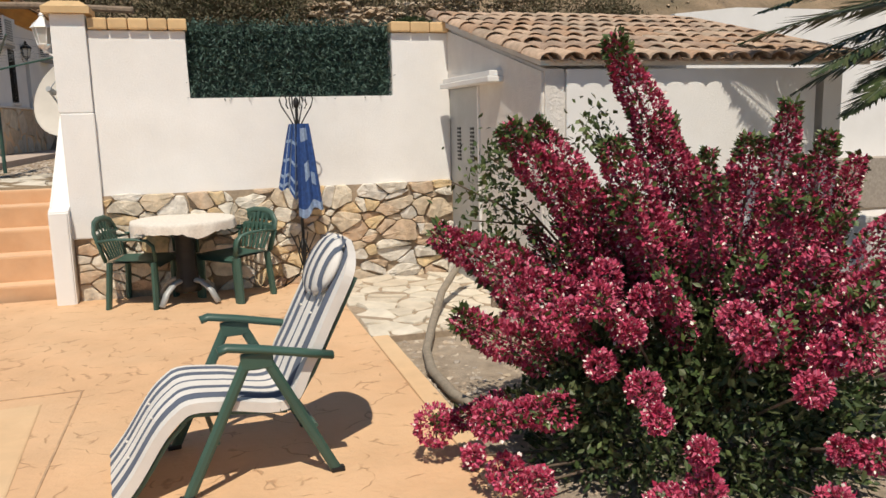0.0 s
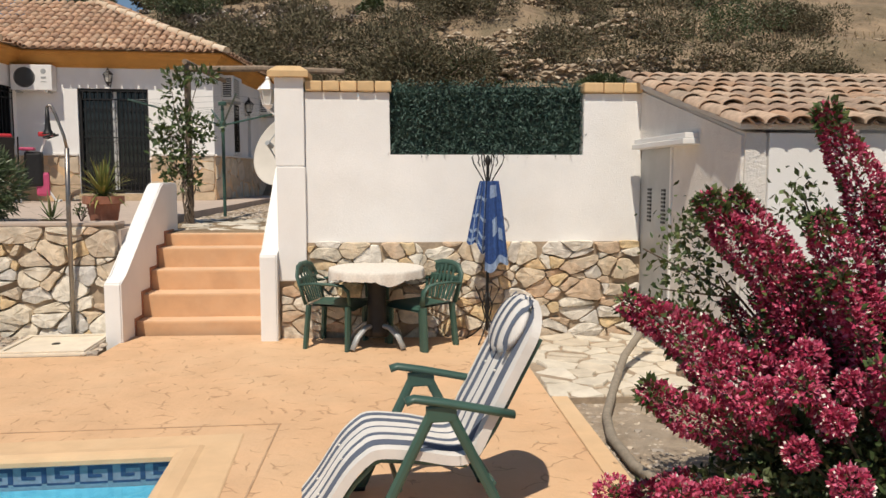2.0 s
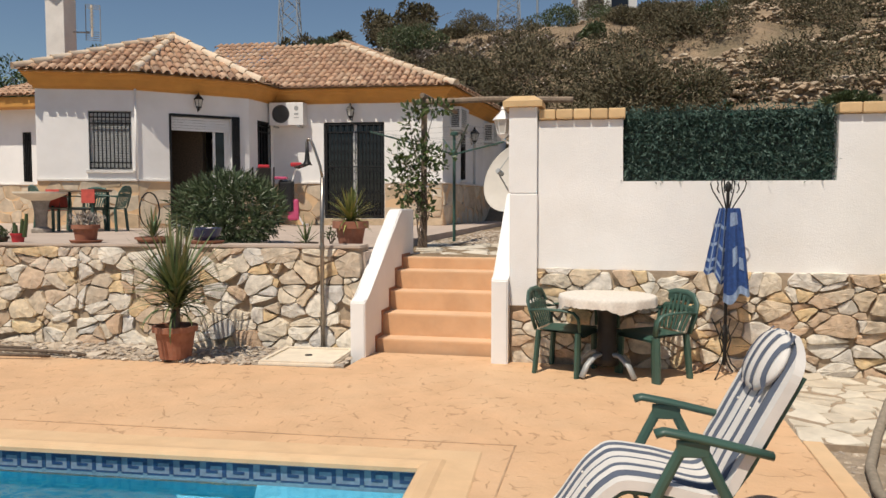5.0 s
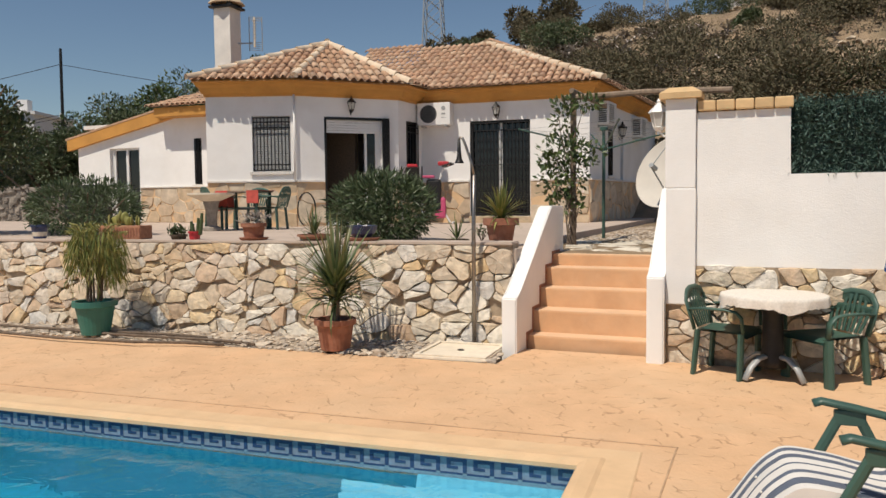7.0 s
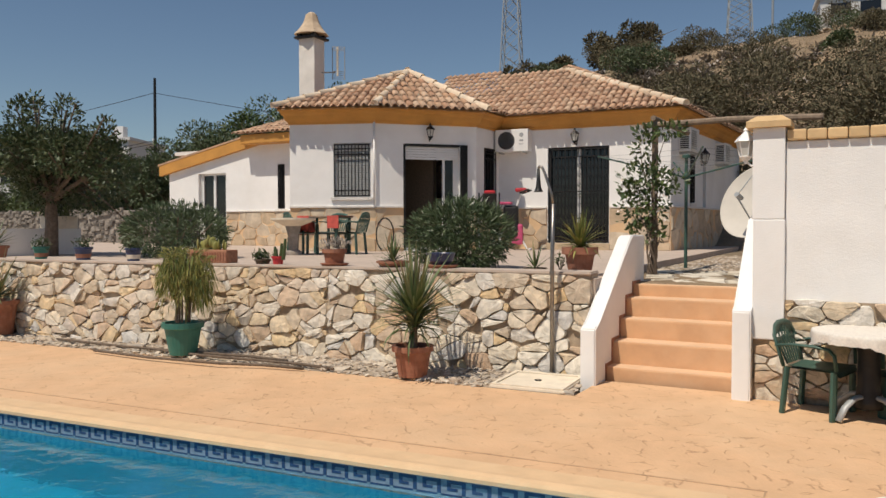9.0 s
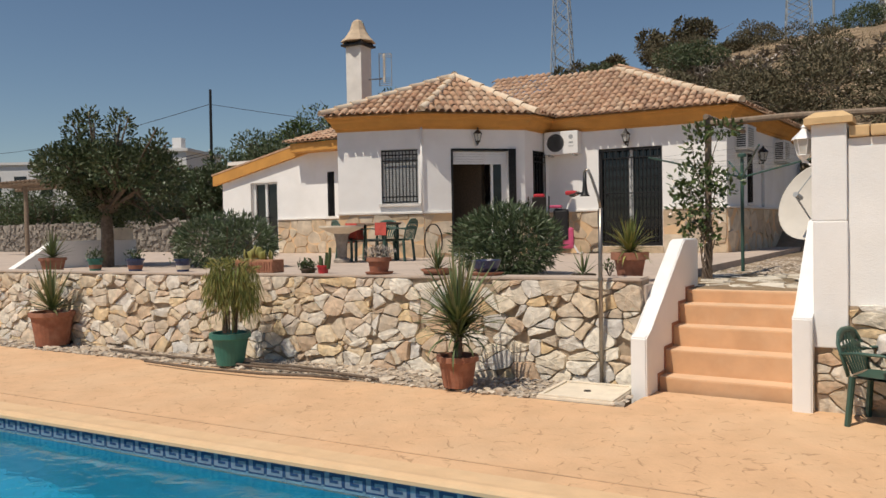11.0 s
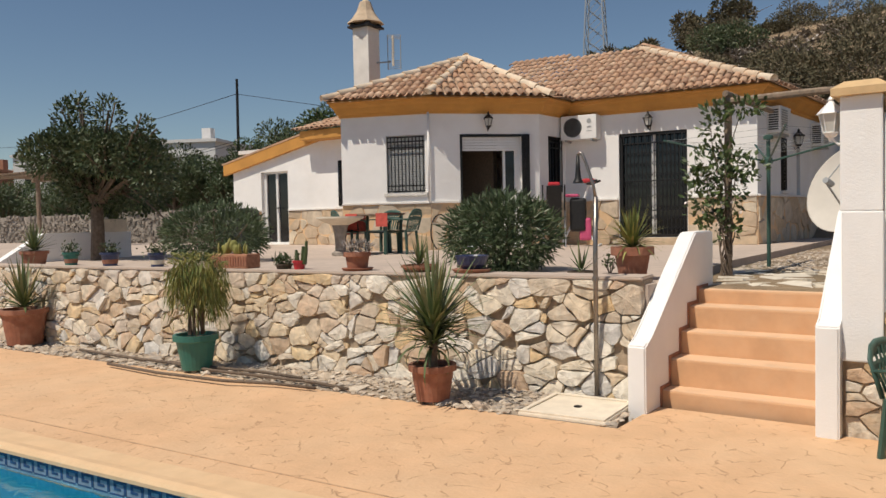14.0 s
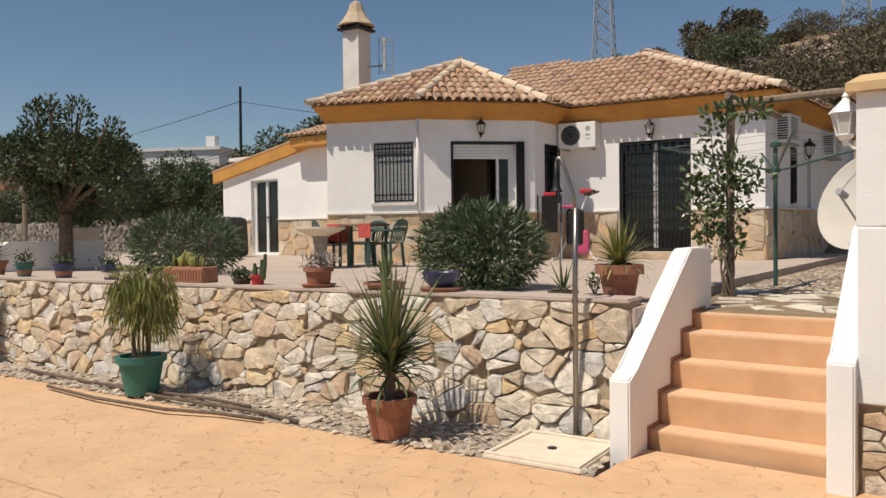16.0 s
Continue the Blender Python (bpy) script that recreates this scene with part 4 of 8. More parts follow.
fitted(F_, D_, w1, "window")
fitted(D_, E_, dr, "door")
fitted(E_, G_, w2, "slim")
fitted(G_, C_, gd, "grille")
fitted(C_, B_, w3, "slim")
fitted(AL, AR, fd, "french")
fitted(AL, AR, wn_, "slim")
bm = prism(bmesh.new(), [(-9.6, 6.3), (-8.2, 6.9), (-6.7, 8.4), (-6.6, 9.6), (-2.9, 9.9), (-2.4, 16.3), (-16.6, 16.6), (-16.6, 9.4), (-10.3, 9.4)], 0.95, 1.02)
part("floor_inside", bm, M["slab"], house)
# unseen slab added to block daylight that leaks past the roof planes
bm = prism(bmesh.new(), [(-9.7, 6.1), (-8.1, 6.75), (-6.6, 8.3), (-6.5, 9.4), (-2.7, 9.7), (-2.3, 16.4), (-16.8, 16.8), (-16.8, 9.2), (-10.6, 9.2), (-10.6, 7.1)], 3.60, 3.70)
part("ceiling_inside", bm, M["shedwall"], house)
# added wall in soil colour: paints the darkness seen through the open door
bm = extrude_profile(bmesh.new(), [(7.9, 1.02), (7.9, 3.6), (8.05, 3.6), (8.05, 1.02)], "x", -10.3, -7.4)
part("inner_wall", bm, M["soil"], house, "dark wall added so the open doorway looks unlit")

# cornice and roof
EAVE = [K_, L_, F_, D_, E_, G_, C_, B_]


def offset_line(pts, d, reach=None):
    """The polyline moved outward by d, each run by its own share of it."""
    reach = reach or [1.0] * (len(pts) - 1)
    runs = []
    for a, b, k in zip(pts, pts[1:], reach):
        u = (Vector(b) - Vector(a)).normalized()
        runs.append((Vector(a) + Vector((u.y, -u.x)) * d * k, Vector(b) + Vector((u.y, -u.x)) * d * k, u))
    out = [runs[0][0]]
    for (_, b, u), (c, _, v) in zip(runs, runs[1:]):
        cross = u.x * v.y - u.y * v.x
        out.append(b + u * (((c - b).x * v.y - (c - b).y * v.x) / cross) if abs(cross) > 1e-6 else b)
    return out + [runs[-1][1]]


REACH = [0.6, 0.6, 1.0, 1.0, 1.0, 1.0, 1.0]
bm = bmesh.new()
prof = [(-0.02, 3.70), (0.03, 3.70), (0.05, 3.75), (0.09, 3.765), (0.12, 3.80), (0.16, 3.87), (0.22, 3.91), (0.245, 3.955), (0.285, 3.965), (0.295, 4.005), (-0.02, 4.015)]
rows_ = [[bm.verts.new((p.x, p.y, z)) for p in offset_line(EAVE, d, REACH)] for d, z in prof]
for a, b in zip(rows_, rows_[1:]):
    for i in range(len(EAVE) - 1):
        bm.faces.new((a[i], a[i + 1], b[i + 1], b[i]))
part("cornice", bm, M["ochre"], house, "ochre painted moulded cornice")

EV = [Vector((p.x, p.y, 4.02)) for p in offset_line(EAVE, 0.315, REACH)]
K0, L0, F0, D0, E0, G0, C0, B0 = EV
APEX, RID, RIDL, VAL = Vector((-8.40, 8.5, 5.11)), Vector((-5.70, 11.9, 5.49)), Vector((-9.2, 12.4, 4.86)), Vector((-8.9, 11.3, 4.62))
PLANES = [(F0, D0, APEX), (D0, E0, APEX), (E0, G0, VAL, APEX), (G0, C0, RID, RIDL, VAL), (C0, B0, Vector((-5.3, 15.5, 5.55)), RID), (L0, F0, APEX), (K0, L0, APEX, VAL)]


def tile_plane(V, Fc, poly, w=0.165, rowlen=0.30, r=0.064):
    a, b = poly[0], poly[1]
    e = (b - a).normalized()
    nrm = (b - a).cross(poly[2] - a).normalized()
    if nrm.z < 0:
        nrm = -nrm
    s = nrm.cross(e).normalized()
    if s.z < 0:
        s = -s
    uv = [((p - a).dot(e), (p - a).dot(s)) for p in poly]

    def inside(u, v):
        hit = False
        for i in range(len(uv)):
            (x0, y0), (x1, y1) = uv[i], uv[i - 1]
            if (y0 > v) != (y1 > v) and u < (x1 - x0) * (v - y0) / (y1 - y0) + x0:
                hit = not hit
        return hit
    u0, u1 = min(p[0] for p in uv), max(p[0] for p in uv)
    v1 = max(p[1] for p in uv)
    n = 5
    for i in range(int((u1 - u0) / w) + 1):
        u = u0 + (i + 0.5) * w
        for j in range(int(v1 / rowlen) + 1):
            v = j * rowlen
            if not inside(u, v + rowlen * 0.5):
                continue
            ju, jv, jh = rng.normal() * 0.006, rng.normal() * 0.008, rng.normal() * 0.004
            base = len(V)
            for vv, rr, lift in ((-0.05, r * 1.12, 0.035), (rowlen, r * 0.95, 0.012)):
                for inner in (0, 0.014):
                    for k in range(n + 1):
                        th = math.pi * k / n
                        V.append(a + e * (u + ju + (rr - inner) * math.cos(th)) + s * (v + jv + vv) + nrm * (lift + jh + (rr - inner) * math.sin(th) * 0.8))
            k_ = n + 1
            for k in range(n):
                Fc.append((base + k, base + k + 1, base + 2 * k_ + k + 1, base + 2 * k_ + k))
                Fc.append((base + k, base + k_ + k, base + k_ + k + 1, base + k + 1))


for poly in (PLANES[1], PLANES[0]):                        # the two faces of the bay that the walk passes nearest
    tv, tf = [], []
    tile_plane(tv, tf, list(poly))
    for i in range(len(tv) // 24):
        soup("roof_tile", tv[24 * i:24 * i + 24], [tuple(v - 24 * i for v in f) for f in tf[10 * i:10 * i + 10]], M["tilesingle"], house, smooth=True)
tv, tf = [], []
for poly in PLANES[2:]:
    tile_plane(tv, tf, list(poly))
tagged(soup("roof_tiles", tv, tf, M["tile"], house, "pale sun-bleached clay barrel tiles", smooth=True), kind="stuff")
bm = bmesh.new()
for poly in PLANES:
    bm.faces.new([bm.verts.new(p) for p in poly])
    bm.faces.new([bm.verts.new(p - Vector((0, 0, 0.04))) for p in poly])
part("roof_slab", bm, M["tile"], house)


def ridge(V, Fc, p, q, r=0.078):
    d = q - p
    n = max(1, int(d.length / 0.38))
    u = d.normalized()
    a = u.cross(Vector((0, 0, 1))).normalized()
    b = a.cross(u)
    for i in range(n):
        base = len(V)
        for t, rr, lift in ((i / n - 0.02, r * 1.12, 0.05), ((i + 1) / n, r * 0.95, 0.03)):
            for k in range(8):
                th = -0.35 + (math.pi + 0.7) * k / 7
                V.append(p + d * t + a * (rr * math.cos(th)) + b * (rr * math.sin(th) + lift))
        for k in range(7):
            Fc.append((base + k, base + k + 1, base + 9 + k, base + 8 + k))
        Fc.append(tuple(base + k for k in range(8)))


tv, tf = [], []
for p, q in ((F0, APEX), (L0, APEX), (D0, APEX), (E0, APEX), (APEX, VAL), (C0, RID), (RID, RIDL), (RID, Vector((-5.3, 15.5, 5.55)))):
    ridge(tv, tf, p, q)
tagged(soup("ridge_tiles", tv, tf, M["ridge"], house, "pale mortared hip and ridge tiles", smooth=True), kind="stuff")

# annex verge and roof, the link roof
m4, span = frame_of(AL, AR)
bm = bmesh.new()
vs = [bm.verts.new(m4 @ Vector((s, y, annex_top(s) + z))) for y in (-0.12, 0.0) for s, z in ((-0.28, -0.03), (3.35, -0.03), (3.35, 0.27), (-0.28, 0.27))]
for f in ((3, 2, 1, 0), (4, 5, 6, 7), (0, 1, 5, 4), (1, 2, 6, 5), (2, 3, 7, 6), (3, 0, 4, 7)):
    bm.faces.new([vs[k] for k in f])
part("verge_board", bm, M["ochre"], house, "ochre verge of the sloping annex roof")
bm = bmesh.new()
vs = [bm.verts.new(m4 @ Vector((s, y, annex_top(s) + z))) for y in (-0.13, 7.5) for s, z in ((-0.32, 0.272), (3.40, 0.272), (3.40, 0.32), (-0.32, 0.32))]
for f in ((3, 2, 1, 0), (4, 5, 6, 7), (0, 1, 5, 4), (1, 2, 6, 5), (2, 3, 7, 6), (3, 0, 4, 7)):
    bm.faces.new([vs[k] for k in f])
part("annex_roof", bm, M["tile"], house)
bm = box(bmesh.new(), 3.1, span + 0.1, -0.45, 0.0, 3.74, 3.98, 0.02, m4)
part("link_cornice", bm, M["ochre"], house)
lp = [m4 @ Vector((2.9, -0.5, 4.0)), m4 @ Vector((span + 0.3, -0.5, 4.0)), m4 @ Vector((span + 0.3, 2.5, 5.0)), m4 @ Vector((3.9, 2.5, 5.0))]
tv, tf = [], []
tile_plane(tv, tf, lp)
tagged(soup("link_roof_tiles", tv, tf, M["tile"], house, smooth=True), kind="stuff")
bm = bmesh.new()
bm.faces.new([bm.verts.new(p) for p in lp])
part("link_roof", bm, M["tile"], house)
# moulding over the stone dado
for p, q, gaps in ((F_, D_, []), (D_, E_, [dr]), (E_, G_, []), (G_, C_, [gd]), (C_, B_, []), (AL, AR, [fd])):
    m4, span = frame_of(p, q)
    bm, s = bmesh.new(), 0.0
    for o in gaps:
        box(bm, s, o[0] - 0.02, -0.055, 0.0, 1.925, 1.965, 0.006, m4)
        s = o[1] + 0.02
    box(bm, s, span, -0.055, 0.0, 1.925, 1.965, 0.006, m4)
    part("dado_moulding", bm, M["shedwall"], house)
# chimney
bm = bmesh.new()
m4 = pose(-10.55, 7.65, 0, 0, 0, 4)
box(bm, -0.215, 0.215, -0.215, 0.215, 4.2, 5.95, 0.01, m4)
chim = part("chimney", bm, M["shedwall"], house, "tall cream chimney with a hooded clay cap")
bm = box(bmesh.new(), -0.30, 0.30, -0.30, 0.30, 5.95, 6.0, 0.01, m4)
for dx, dy in ((-0.20, -0.20), (0.20, -0.20), (0.20, 0.20), (-0.20, 0.20)):
    box(bm, dx - 0.05, dx + 0.05, dy - 0.05, dy + 0.05, 6.0, 6.14, 0, m4)
part("cap_base", bm, M["iron"], chim)
bm = lathe(bmesh.new(), [(0.42, 6.06), (0.40, 6.09), (0.29, 6.20), (0.20, 6.34), (0.15, 6.48), (0.13, 6.55), (0.05, 6.60)], 8, (-10.55, 7.65, 0))
part("cap_hood", bm, M["clad"], chim, "conical clay tile hood")


# ---- things: pool terrace ----
def leg(parent, a, b, r, r2, mat, name="leg", square=True, n=8, label=""):
    return part(name, sweep(bmesh.new(), [a, b], r, r2, n=n, square=square), mat, parent, label)


def plastic_chair(at, turn, label):
    """A stacking garden chair; it faces +x."""
    ch = thing("plastic_chair", label, "chair", at, turn, "chairs at the round table")
    g = M["greenplastic"]
    bm = bmesh.new()
    rows = []
    for i, x in enumerate(np.linspace(-0.20, 0.25, 8)):
        row = []
        for y in np.linspace(-0.23, 0.23, 9):
            dip = 0.022 * (1 - (y / 0.23) ** 2) * (1 - ((x + 0.02) / 0.27) ** 2)
            roll = 0.06 * max(0, (x - 0.17) / 0.08) ** 2
            row.append((x, y * (1.0 - 0.12 * (0.25 - x) / 0.45), 0.425 - dip - roll * 0.6))
        rows.append(row)
    for dz in (0.0, -0.018):
        vv = [[bm.verts.new((x, y, z + dz)) for x, y, z in r] for r in rows]
        for a, b in zip(vv, vv[1:]):
            for j in range(8):
                bm.faces.new((a[j], a[j + 1], b[j + 1], b[j]))
    part("seat", bm, g, ch, smooth=True)
    bm = bmesh.new()
    arch = [(-0.21, -0.215, 0.42), (-0.25, -0.235, 0.58), (-0.285, -0.225, 0.68), (-0.305, -0.16, 0.755), (-0.315, -0.07, 0.78), (-0.315, 0.07, 0.78), (-0.305, 0.16, 0.755), (-0.285, 0.225, 0.68), (-0.25, 0.235, 0.58), (-0.21, 0.215, 0.42)]
    sweep(bm, arch, 0.030, 0.014, n=8, up=(1, 0, 0.3))
    part("backrest_frame", bm, g, ch, smooth=True)
    for y in np.linspace(-0.16, 0.16, 7):
        top = 0.765 - 0.09 * (y / 0.16) ** 2
        part("back_slat", sweep(bmesh.new(), [(-0.205, y * 0.85, 0.43), (-0.255, y * 1.05, 0.58), (-0.305, y, top)], 0.017, 0.006, n=6, up=(1, 0, 0)), g, ch)
    part("back_rail", sweep(bmesh.new(), [(-0.272, -0.22, 0.63), (-0.285, 0, 0.635), (-0.272, 0.22, 0.63)], 0.008, 0.035, n=6), g, ch)
    part("back_rail", sweep(bmesh.new(), [(-0.296, -0.19, 0.72), (-0.312, 0, 0.735), (-0.296, 0.19, 0.72)], 0.008, 0.04, n=6), g, ch)
    for s in (-1, 1):
        bm = sweep(bmesh.new(), [(-0.265, 0.225 * s, 0.60), (-0.12, 0.265 * s, 0.625), (0.08, 0.275 * s, 0.625), (0.17, 0.27 * s, 0.61), (0.215, 0.262 * s, 0.56), (0.225, 0.25 * s, 0.43)], 0.030, 0.013, n=8)
        part("armrest", bm, g, ch, smooth=True)
        leg(ch, (0.205, 0.235 * s, 0.415), (0.205, 0.255 * s, 0.0), 0.050, 0.024, g)
        leg(ch, (-0.185, 0.20 * s, 0.415), (-0.215, 0.225 * s, 0.0), 0.034, 0.022, g)
    return ch


c1 = plastic_chair((0.70, -0.16, 0), -16, "dark green plastic armchair pushed under the round table")
c2 = plastic_chair((1.48, -0.20, 0), 219, "dark green plastic armchair turned away from the round table")
for c in (c1, c2):                                         # a low, narrow pattern of chair
    c.matrix_basis = c.matrix_basis @ Matrix.Diagonal((0.96, 0.96, 0.93, 1))

table = thing("round_table", "dark green round plastic garden table on a four-footed pedestal", "table", (1.07, -0.24, 0), 20)
table.matrix_basis = table.matrix_basis @ Matrix.Diagonal((0.96, 0.96, 0.96, 1))
part("tabletop", lathe(bmesh.new(), [(0.40, 0.70), (0.425, 0.71), (0.425, 0.728), (0.41, 0.732)], 40), M["greenplastic"], table)
# black iron material here paints in the shadow below the tabletop
part("pedestal", lathe(bmesh.new(), [(0.115, 0.10), (0.105, 0.16), (0.085, 0.3), (0.085, 0.55), (0.12, 0.68), (0.20, 0.699)], 20), M["iron"], table, "pedestal coloured near-black for the shade under the table", smooth=True)
for k in range(4):
    a = math.pi / 2 * k + 0.5
    c, s = math.cos(a), math.sin(a)
    pts = [(0.06 * c, 0.06 * s, 0.20), (0.16 * c, 0.16 * s, 0.19), (0.26 * c, 0.26 * s, 0.12), (0.33 * c, 0.33 * s, 0.015)]
    part("foot", sweep(bmesh.new(), pts, 0.033, 0.022, n=8), M["grey"], table, "faded grey-green curved foot", smooth=True)
cloth = bmesh.new()
rings = []
nseg = 72
for r, z, wv in ((0.0, 0.738, 0), (0.42, 0.739, 0), (0.436, 0.735, 0.002), (0.441, 0.715, 0.006), (0.444, 0.69, 0.012), (0.446, 0.662, 0.018)):
    ring = []
    for j in range(nseg):
        a = 2 * math.pi * j / nseg
        rr = r + wv * 0.5 * math.sin(a * 11) + wv * 0.3 * math.sin(a * 17 + 1)
        drop = (0.045 * max(0, math.sin(a * 4 + 0.4)) ** 3 + 0.012 * abs(math.sin(a * 16))) if z < 0.67 else 0
        ring.append(cloth.verts.new((rr * math.cos(a), rr * math.sin(a), z - drop)))
    rings.append(ring)
for a, b in zip(rings[1:], rings[2:]):
    for j in range(nseg):
        cloth.faces.new((a[j], a[(j + 1) % nseg], b[(j + 1) % nseg], b[j]))
cloth.faces.new(rings[1])
for v in rings[0]:
    cloth.verts.remove(v)
ob = part("tablecloth", cloth, M["cloth"], None, smooth=True)
ob.matrix_basis = pose(1.07, -0.24, 0) @ Matrix.Diagonal((0.96, 0.96, 0.96, 1))
tagged(ob, "off-white patterned round tablecloth on the garden table", "tablecloth")


def lounger():
    """Reclining garden chair with a striped cushion; its length runs along x, the head at +x."""
    lo = thing("sun_lounger", "green reclining lounger with a blue and white striped cushion", "sun lounger", (0, 0, 0))
    yn, yf = -3.98, -3.42
    g = M["greenplastic"]
    for y in (yn, yf):
        bm = sweep(bmesh.new(), [(1.285, y, 0.592), (1.32, y, 0.603), (1.45, y, 0.580), (1.61, y, 0.545), (1.745, y, 0.515)], 0.032, 0.018, n=10)
        arm = part("armrest", bm, g, lo, smooth=True)
        part("arm_bracket", box(bmesh.new(), 1.37, 1.50, y - 0.014, y + 0.014, 0.50, 0.57, 0.008), g, arm)
        for a, b in (((1.475, y, 0.53), (1.745, y, 0.0)), ((1.39, y, 0.53), (1.13, y, 0.0))):
            o = leg(lo, a, b, 0.013, 0.022, g)
            part("rubber_foot", box(bmesh.new(), b[0] - 0.03, b[0] + 0.03, y - 0.017, y + 0.017, 0.0, 0.022, 0.006), M["iron"], o)
    for x, z in ((1.26, 0.22), (1.66, 0.22)):
        part("crossbar", sweep(bmesh.new(), [(x, yn, z), (x, yf, z)], 0.011, n=8), g, lo)
    path = {"leg_rest": [(0.88, 0.03), (0.955, 0.125), (1.055, 0.275), (1.125, 0.345)], "seat": [(1.125, 0.345), (1.185, 0.370), (1.33, 0.355), (1.55, 0.325)], "backrest": [(1.55, 0.325), (1.65, 0.475), (1.75, 0.665), (1.85, 0.855)]}
    for name, pts in path.items():
        for y in (yn + 0.035, yf - 0.035):
            part(name + "_frame", sweep(bmesh.new(), [(x + (0.02 if name != "seat" else 0), y, z - 0.03) for x, z in pts], 0.011, n=6), g, lo)

    def ribbon(bm, pts, y0, y1, lift, thick, puff=0.0, narrow=None):
        n = len(pts)
        vs = []
        mid = (yn + yf) / 2
        for i, (x, z) in enumerate(pts):
            ax, az = pts[min(i + 1, n - 1)][0] - pts[max(i - 1, 0)][0], pts[min(i + 1, n - 1)][1] - pts[max(i - 1, 0)][1]
            ln = math.hypot(ax, az)
            nx, nz = -az / ln, ax / ln
            ring = []
            hold = narrow[i] if narrow else 1.0
            for y, h in ((y0, lift), ((y0 + y1) / 2, lift + puff), (y1, lift), (y1, lift - thick), (y0, lift - thick)):
                ring.append(bm.verts.new((x + nx * h, max(mid - hold * 0.27, min(mid + hold * 0.27, y)), z + nz * h)))
            vs.append(ring)
        for a, b in zip(vs, vs[1:]):
            for j in range(5):
                bm.faces.new((a[j], a[(j + 1) % 5], b[(j + 1) % 5], b[j]))
        bm.faces.new(vs[0][::-1]), bm.faces.new(vs[-1])

    def finer(pts, k=6):
        out = []
        n = len(pts)
        for i in range(n - 1):
            p0, p1, p2, p3 = (Vector(pts[max(0, i - 1)]), Vector(pts[i]), Vector(pts[i + 1]), Vector(pts[min(n - 1, i + 2)]))
            for s in range(k):
                t = s / k
                q = 0.5 * (2 * p1 + (p2 - p0) * t + (2 * p0 - 5 * p1 + 4 * p2 - p3) * t * t + (3 * p1 - p0 - 3 * p2 + p3) * t ** 3)
                out.append((q.x, q.y))
        return out + [tuple(pts[-1])]

    full = finer(path["leg_rest"] + path["seat"][1:] + path["backrest"][1:], 6)
    y0, y1 = yn + 0.012, yf - 0.012
    third = len(full) // 3
    joints = [0, third, 2 * third - 1, len(full) - 1]
    edges = [0.0, 0.10, 0.22, 0.32, 0.40, 0.49, 0.57, 0.67, 0.77, 0.86, 0.93, 1.0]
    for k, name in enumerate(("leg_cushion", "seat_cushion", "back_cushion")):
        pts = full[joints[k]:joints[k + 1] + 1]
        narrow = None
        if name == "back_cushion":                          # the head end is rounded off
            e = (Vector(pts[-1]) - Vector(pts[-2])).normalized()
            pts = pts + [tuple(Vector(pts[-1]) + e * 0.024 * j) for j in range(1, 6)]
            narrow = [1.0] * (len(pts) - 8) + [0.99, 0.97, 0.93, 0.86, 0.76, 0.62, 0.42, 0.14]
        m = len(pts)
        bm = bmesh.new()
        ribbon(bm, pts, y0, y1, 0.024, 0.042, 0.006, narrow)
        cu = part(name, bm, M["cushionwhite"], lo, "cream canvas cushion section")
        for a, b in zip(edges[1::2], edges[2::2]):
            bm = bmesh.new()
            ribbon(bm, pts, y0 + (y1 - y0) * a, y0 + (y1 - y0) * b, 0.0275, 0.006, 0.004, narrow)
            part("stripe", bm, M["cushionblue"], cu, "slate blue stripe")
        for i in (m // 2,) if name != "leg_cushion" else (m // 3, 2 * m // 3):
            x, z = pts[i]
            for f in (0.33, 0.66):
                bm = bmesh.new()
                bmesh.ops.create_uvsphere(bm, u_segments=8, v_segments=5, radius=0.006, matrix=Matrix.Translation((x - 0.025, y0 + (y1 - y0) * f, z + 0.025)))
                part("tuft", bm, M["cushionwhite"], cu)
    # pillow at the head
    d = Vector((0.12, 0, 0.215)).normalized()
    nrm = Vector((-d.z, 0, d.x))
    c = Vector((1.85, (y0 + y1) / 2, 0.855))
    hw = (y1 - y0) / 2
    bm = bmesh.new()
    bmesh.ops.create_uvsphere(bm, u_segments=28, v_segments=14, radius=1.0)
    rot = Matrix((( d.x, 0, nrm.x, 0), (0, 1, 0, 0), (d.z, 0, nrm.z, 0), (0, 0, 0, 1)))
    bmesh.ops.transform(bm, verts=bm.verts[:], matrix=Matrix.Translation(c - d * 0.03 + nrm * 0.045) @ rot @ Matrix.Diagonal((0.145, hw * 0.74, 0.045, 1)))
    pil = part("pillow", bm, M["cushionwhite"], lo, "stuffed striped head pillow", smooth=True)
    for f in (-0.72, -0.30, 0.12, 0.56):
        bm = bmesh.new()
        pts = []
        w = 0.16
        n = 10
        for k in range(n + 1):
            u = -0.97 + 1.94 * k / n
            row = []
            for g2 in (f - w / 2, f, f + w / 2):
                rad = max(0.0, 1 - u * u - g2 * g2)
                p = c - d * 0.03 + nrm * (0.046 + 0.046 * math.sqrt(rad)) + d * (0.147 * u) + Vector((0, hw * 0.75 * g2, 0))
                row.append(bm.verts.new(p))
            pts.append(row)
        for a, b in zip(pts, pts[1:]):
            for j in (0, 1):
                bm.faces.new((a[j], a[j + 1], b[j + 1], b[j]))
        part("stripe", bm, M["cushionblue"], pil, "slate blue stripe", smooth=True)
    lo.matrix_basis = Matrix.Translation((1.4, -3.98, 0)) @ Matrix.Rotation(radians(7), 4, "Z") @ Matrix.Translation((-1.4, 3.98, 0))
    return lo


lounger()

